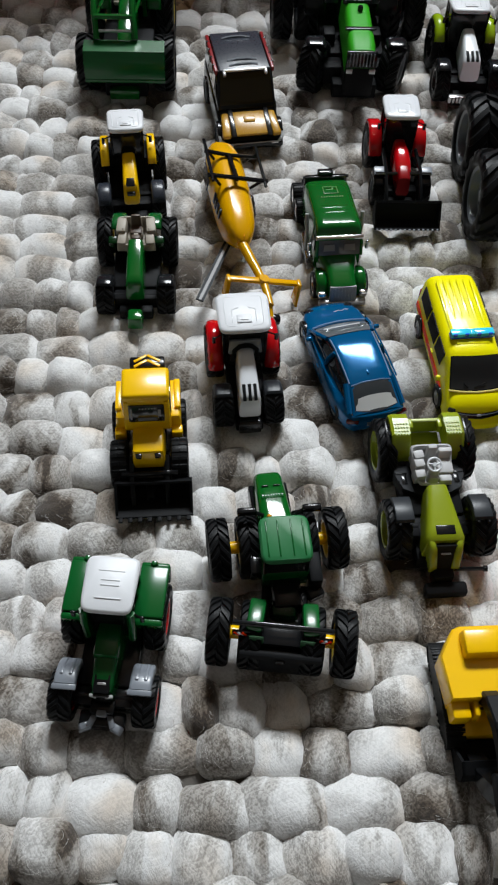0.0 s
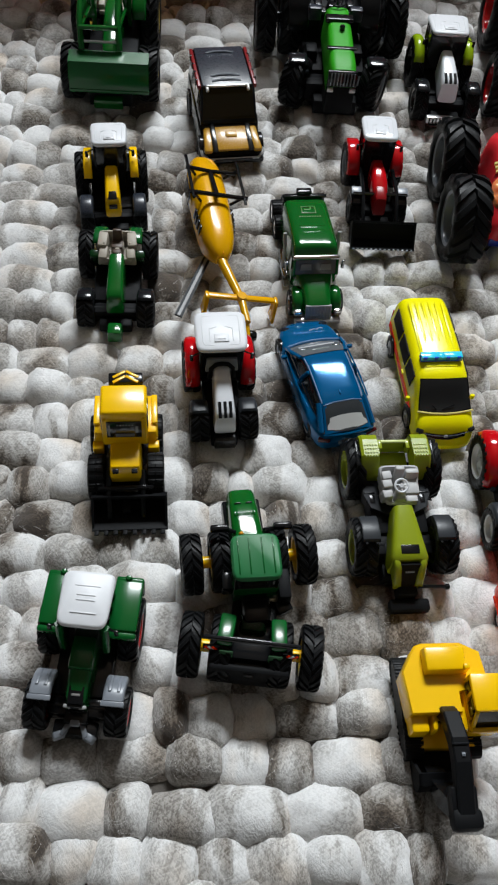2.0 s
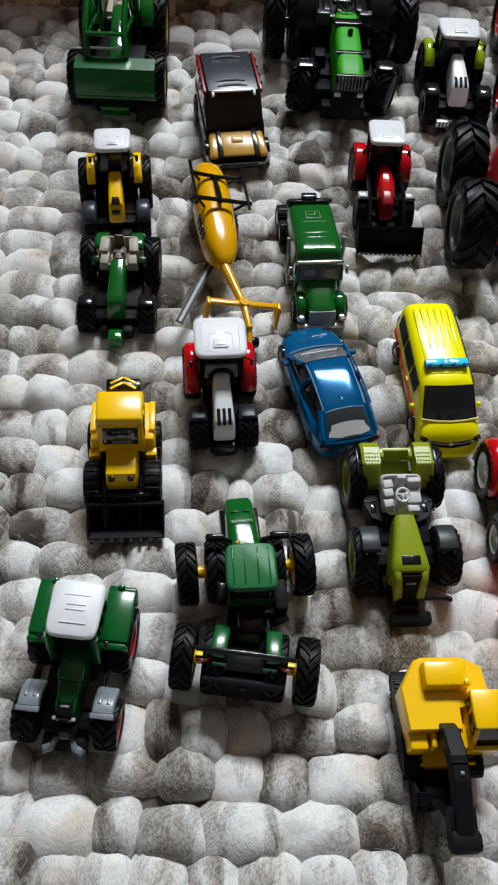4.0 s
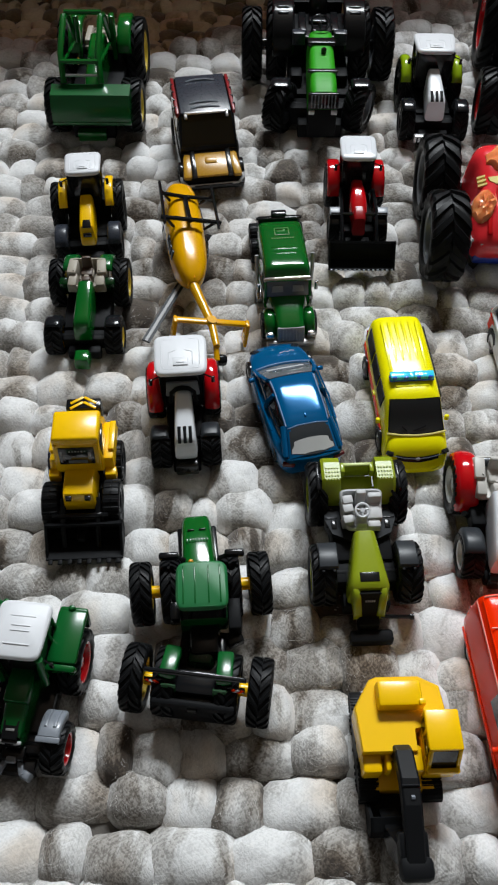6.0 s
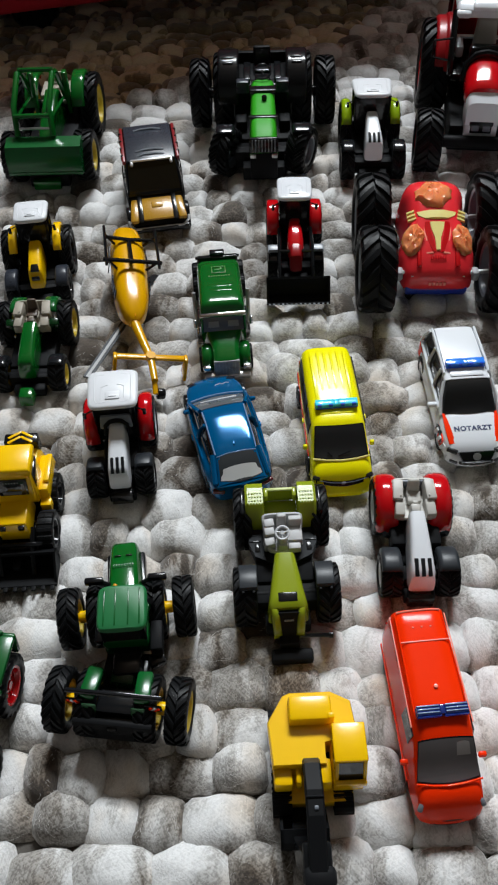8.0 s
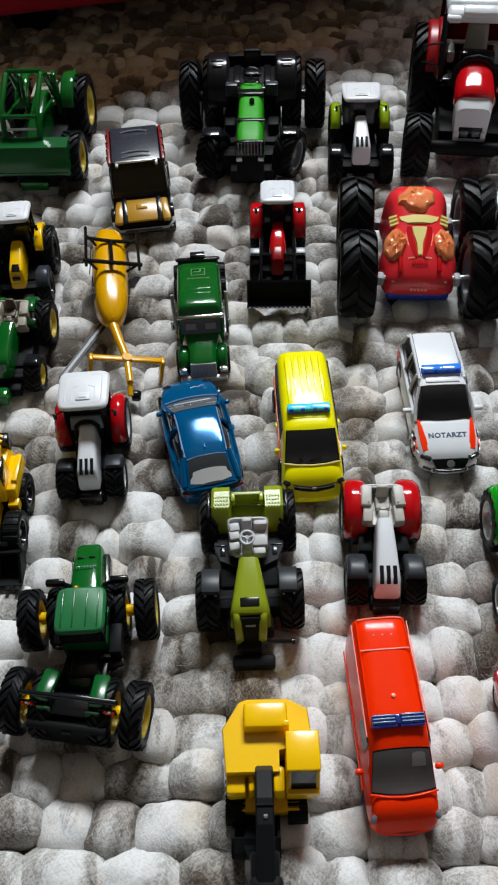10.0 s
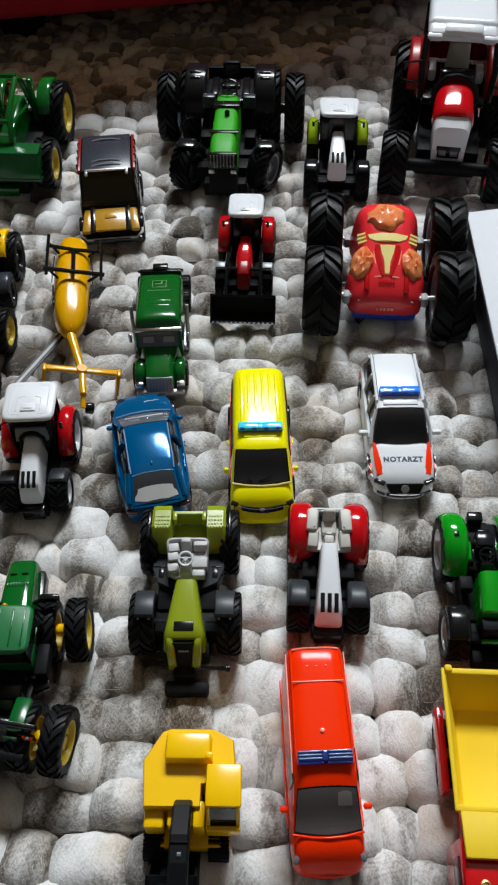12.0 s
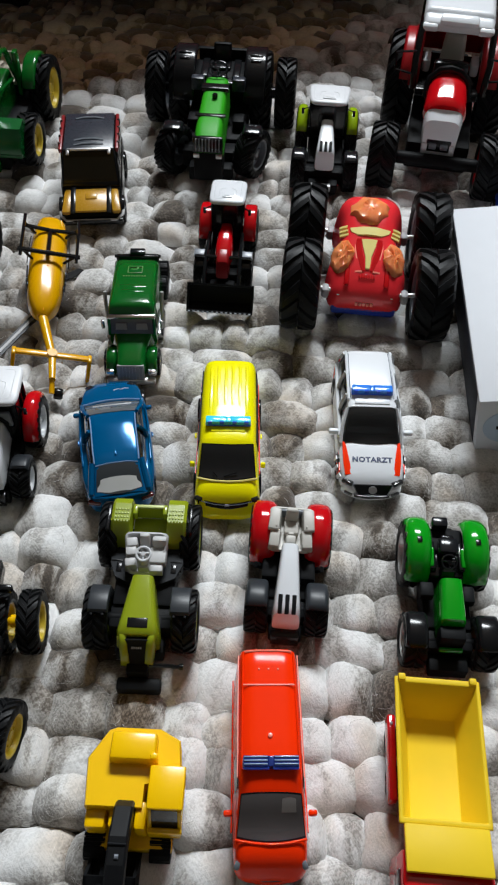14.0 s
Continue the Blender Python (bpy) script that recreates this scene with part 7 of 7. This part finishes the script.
def tipper():
    t = thing("toy_tipper_truck", "yellow toy tipper body on a red truck chassis", "toy truck", 217, 130.5, 4, 0)
    L, F, zt, zf = 38, -15.5, 31, 14.5
    bm = bmesh.new()

    def rect(x, y0, y1, z):
        return [Vector((-x, y0, z)), Vector((x, y0, z)), Vector((x, y1, z)), Vector((-x, y1, z))]

    # a flared open tub: outer skin, rim, inner skin, floor
    rings = [rect(11.5, F + 3, L - 8, zf - 2), rect(15.6, F, L, zt), rect(16.8, F - 1, L + 1, zt), rect(16.8, F - 1, L + 1, zt + 1.4), rect(15.2, F + 1.2, L - 1.4, zt + 1.4), rect(9.8, F + 3.0, L - 9, zf)]
    for k in range(len(rings) - 1):
        loft(rings[k:k + 2], bm, cap=False)
    bm.faces.new([bm.verts.new(p) for p in rings[-1]])
    bm.faces.new([bm.verts.new(p) for p in rings[0]][::-1])
    bmesh.ops.remove_doubles(bm, verts=bm.verts, dist=0.01)
    bmesh.ops.bevel(bm, geom=[e for e in bm.edges], offset=0.5, segments=2, affect="EDGES", profile=0.5)
    body = part("tipper_tub", bm, TIPPER, t)
    part("cab_shield", box((0, F - 9.2, zt + 2.5), (30.5, 16.4, 2.0), 0.7, rot=(-6, 0, 0)), TIPPER, body, "yellow cab shield")
    for s in (-1, 1):
        part("tub_lug", box((s * 14.0, L + 0.3, zt + 1.8), (3.0, 3.0, 2.4), 0.8), TIPPER, body)
    part("chassis", box((0, 4, 7.5), (22, 82, 6), 1.2), RED, t, "red chassis")
    for s in (-1, 1):
        part("chassis_side", box((s * 15.8, 13, 11), (3.4, 34, 8), 1), RED, t)
        part("rivet", lathe([(0.01, 0), (0.6, 0), (0.6, 0.6), (0.01, 0.7)], 8, (s * 15.8, 26, 15), "z"), GREY, t)
        for y in (22, 6):
            wheel(t, s * 14.0, y, 5.8, 6, SILVER, 20, "road")
        wheel(t, s * 12.4, -36, 8.5, 7, SILVER, 20, "road")
    cab = part("cab", box((0, -36, 20), (35, 26, 24), 2.0, top=(0.92, 0.9)), RED, t, "red driver cab")
    part("windscreen", box((0, -48.4, 23), (26, 1.2, 10), 0.5, rot=(4, 0, 0)), SMOKED, cab)
    for s in (-1, 1):
        part("side_window", box((s * 16.7, -37, 24), (0.8, 13, 9), 0.3), GLASS, cab)
    for s in (-1, 1):
        part("roof_rivet", lathe([(0.01, 31.6), (1.9, 31.6), (1.7, 32.8), (1.0, 33), (0.9, 32.4), (0.01, 32.4)], 14, (s * 9, -40.5, 0), "z"), BRASS, cab, "dull brass rivet")
    part("bumper", box((0, -50, 8), (32, 4, 7), 1.2), RED, t)


def carton():
    """A long white card box with dark printed sides, tipped a little by the lumpy rug."""
    t = thing("cardboard_box", "white glossy cardboard box with dark printed sides", "box", 239, 314.5, 4.6, 0.5)
    t.matrix_world = mm(239, 314.5, 0.5, 0, -9, 4.6)
    w, d, h = 70, 158.6, 40
    part("carton_body", box((w / 2, d / 2, h / 2), (w, d, h), 0.7), CARD, t)
    part("printed_side", box((-0.1, d / 2 + 3, h / 2 - 0.5), (0.5, d - 8, h - 2.5), 0.1), CARD_DARK, t, "dark printed side panel")
    part("printed_side", box((w + 0.1, d / 2 + 3, h / 2 - 0.5), (0.5, d - 8, h - 2.5), 0.1), CARD_DARK, t, "dark printed side panel")
    e = part("round_emblem", lathe([(7.5, -0.4), (12.0, -0.4), (12.0, 0.4), (7.5, 0.4)], 36, (15, 0, 20), "y"), mat("pale_blue_print", (0.45, 0.55, 0.66), 0.4), t, "pale blue ring emblem")
    for k in range(4):
        part("lettering_bar", box((10.6 + 2.9 * k, -0.4, 20), (2.0, 0.5, 2.4), 0.1), BLACK, e, "dark bar of lettering")


def blue_toy():
    t = thing("toy_car", "dark blue glossy toy car behind the card box", "toy car", 268.5, 512, 4, 0, "toy cars")
    t.scale = (0.95, 0.8, 0.9)
    st = ((30, 12, 6, 16, 0.95), (26, 14, 4, 20, 0.9), (5, 15, 4, 22, 0.88), (-15, 15, 4, 20, 0.9), (-28, 13.5, 4, 14, 0.92), (-31, 11, 6, 11, 0.94))
    part("body", hull(st, 5), BLUEPLASTIC, t)
    cb = ((20, 11, 18, 22, 0.9), (12, 12, 18, 30, 0.8), (-6, 12, 18, 30, 0.8), (-15, 11.5, 18, 20, 0.92))
    part("cabin", hull(cb, 6), SMOKED, t)
    road_wheels(t, 14.6, 18, -18, 7, 5, SILVER)


yellow_van()
red_van()
estate()
blue_car()
jeep()
truck()
helicopter()
wheel_loader()
excavator()
articulated_tractor()
monster_truck()
tipper()
carton()
blue_toy()


# ---- the rug ----
def knot_points(a, b, c, seed, n=18, rows=8):
    """One felted lump of the weave: a cushion of half sizes a, b, c with soft ends and an uneven skin."""
    rnd = random.Random(seed)
    px, py = rnd.uniform(2.7, 3.8), rnd.uniform(2.1, 2.6)
    off = Vector((rnd.uniform(0, 50), rnd.uniform(0, 50), rnd.uniform(0, 50)))
    pts = []
    for k in range(rows):
        v = -0.55 + (math.pi / 2 + 0.55) * k / (rows - 1) * 0.985
        for i in range(n):
            u = 2 * math.pi * i / n
            cu, su, cv, sv = math.cos(u), math.sin(u), math.cos(v), math.sin(v)
            p = Vector((math.copysign(abs(cu) ** (2 / px), cu) * abs(cv) ** 0.86 * a, math.copysign(abs(su) ** (2 / py), su) * abs(cv) ** 0.95 * b, math.copysign(abs(sv) ** 0.95, sv) * c))
            d = 1 + 0.13 * noise.noise(p * 95 + off) + 0.05 * noise.noise(p * 330 + off)
            pts.append(p * d)
    faces = []
    for k in range(rows - 1):
        for i in range(n):
            j = (i + 1) % n
            faces.append((k * n + i, k * n + j, (k + 1) * n + j, (k + 1) * n + i))
    faces.append(tuple((rows - 1) * n + i for i in range(n)))
    return pts, faces


rug = thing("rug", "thick hand-woven rug of felted grey, white and brown wool", "rug", 0, 0, 0, 0)
bm = box((55, 407, -14), (858, 978, 10), 3)
part("backing", bm, mat("dark_wool_backing", (0.10, 0.09, 0.08), 0.95, scale=200, bump=0.5), rug)

LUMPS = [(knot_points(0.0140 + 0.0022 * (k % 4), 0.0119 + 0.0007 * (k % 3), 0.0128 + 0.001 * (k % 2), 100 + k)) for k in range(12)]
LUMP_MESHES = []
for k, (pts, faces) in enumerate(LUMPS):
    me = bpy.data.meshes.new("wool_lump")
    me.from_pydata([p[:] for p in pts], [], faces)
    me.materials.append(WOOL)
    me.shade_smooth()
    LUMP_MESHES.append(me)

rnd = random.Random(11)
SLOPE = math.tan(radians(3.0))
near, far_pale, far_brown, placed = 0, ([], []), ([], []), []


def brown_edge(x):
    """The brown field begins beyond a line that runs away to the right."""
    return 0.652 + 0.012 * math.sin(x * 17 + 0.6) + (2.2 * (x - 0.085) if x > 0.085 else 0)


def weave(y, y_end, row, size, browns):
    global near
    while y < y_end:
        x = -0.36 + rnd.uniform(0, 0.02)
        wob = rnd.uniform(0, 9)
        while x < 0.47:
            k = rnd.randrange(12)
            half = (0.0140 + 0.0022 * (k % 4)) * size
            sx = rnd.choice((rnd.uniform(0.58, 0.8), rnd.uniform(0.7, 0.95), rnd.uniform(0.85, 1.12)))
            x += half * sx * 0.775
            yy = y + x * SLOPE + 0.0022 * math.sin(x * 31 + wob) + rnd.uniform(-0.0022, 0.0022) * size
            z = -0.0106 + rnd.uniform(-0.0026, 0.0016) - (0.001 if browns else 0)
            sy, sz = rnd.uniform(0.92, 1.08), rnd.uniform(0.9, 1.1)
            flat = 0.62 if browns else 1.0
            m = pose(x, yy, z, rnd.uniform(-6, 6), rnd.uniform(-6, 6), rnd.uniform(-7, 7) + 3) @ Matrix.Diagonal((sx * size, sy * size * (1.12 if browns else 1.07), sz * flat, 1))
            x += half * sx * 0.775
            past = yy - brown_edge(x) + rnd.uniform(-0.01, 0.01)
            if (past < -0.004) if browns else (past > 0.008):
                continue
            if not browns:
                placed.append((k, m, yy))
            if -0.085 < x < 0.25 and 0.02 < yy < 0.262 and near < 300:
                ob = new("wool_lump", LUMP_MESHES[k])
                ob.parent = rug
                ob.matrix_local = m
                near += 1
            else:
                verts, polys = far_brown if browns else far_pale
                base = len(verts)
                verts.extend((m @ p)[:] for p in LUMPS[k][0])
                polys.extend(tuple(base + i for i in f) for f in LUMPS[k][1])
        y += row * rnd.uniform(0.96, 1.04)


weave(-0.07, 0.885, 0.0194, 1.0, False)
weave(0.56, 0.885, 0.0150, 0.80, True)


def fuzz(seed, n, rows, per_lump):
    """Loose fibres that lie on the lumps: thin bent ribbons."""
    r = random.Random(seed)
    verts, polys = [], []
    for k, m, yy in placed:
        pts = LUMPS[k][0]
        for _ in range(per_lump if yy < 0.32 else per_lump // 3):
            u, v = r.uniform(0, n), r.uniform(1.2, rows - 2.2)
            du, dv = r.uniform(-1.4, 1.4), r.uniform(-1.0, 1.0)
            lift, line = r.uniform(0.00015, 0.0008), []
            for s in range(5):
                f = s / 4
                a, b = u + du * f + 0.5 * math.sin(3 * f + u) * 0.6, min(max(v + dv * f, 0.8), rows - 1.05)
                i0, j0 = int(math.floor(a)) % n, int(b)
                fa, fb = a - math.floor(a), b - int(b)
                p = [pts[(j0 + dj) * n + (i0 + di) % n] for dj in (0, 1) for di in (0, 1)]
                q = (p[0] * (1 - fa) + p[1] * fa) * (1 - fb) + (p[2] * (1 - fa) + p[3] * fa) * fb
                line.append(m @ (q + q.normalized() * (0.00012 + lift * math.sin(math.pi * f))))
            base = len(verts)
            for s, p in enumerate(line):
                d = line[min(s + 1, 4)] - line[max(s - 1, 0)]
                side = d.cross(Vector((0.1, -0.5, 0.85))).normalized() * 0.000042
                verts.append((p - side)[:])
                verts.append((p + side)[:])
            polys.extend((base + 2 * s, base + 2 * s + 1, base + 2 * s + 3, base + 2 * s + 2) for s in range(4))
    return verts, polys


pale_fibre, dark_fibre = mat("pale_wool_fibre", (0.85, 0.84, 0.82), 0.9, spec=0.1), mat("dark_wool_fibre", (0.34, 0.31, 0.28), 0.9, spec=0.1)
for name, (verts, polys), material, label in (("wool_weave", far_pale, WOOL, "grey and white felted wool lumps"), ("brown_wool_weave", far_brown, BROWN_WOOL, "brown and tan felted wool lumps"), ("pale_fuzz", fuzz(5, 18, 8, 42), pale_fibre, "loose pale wool fibres"), ("dark_fuzz", fuzz(6, 18, 8, 15), dark_fibre, "loose dark wool fibres")):
    me = bpy.data.meshes.new(name)
    me.from_pydata(verts, [], polys)
    me.materials.append(material)
    me.shade_smooth()
    ob = new(name, me)
    ob.parent = rug
    tagged(ob, label, "", "", "stuff")
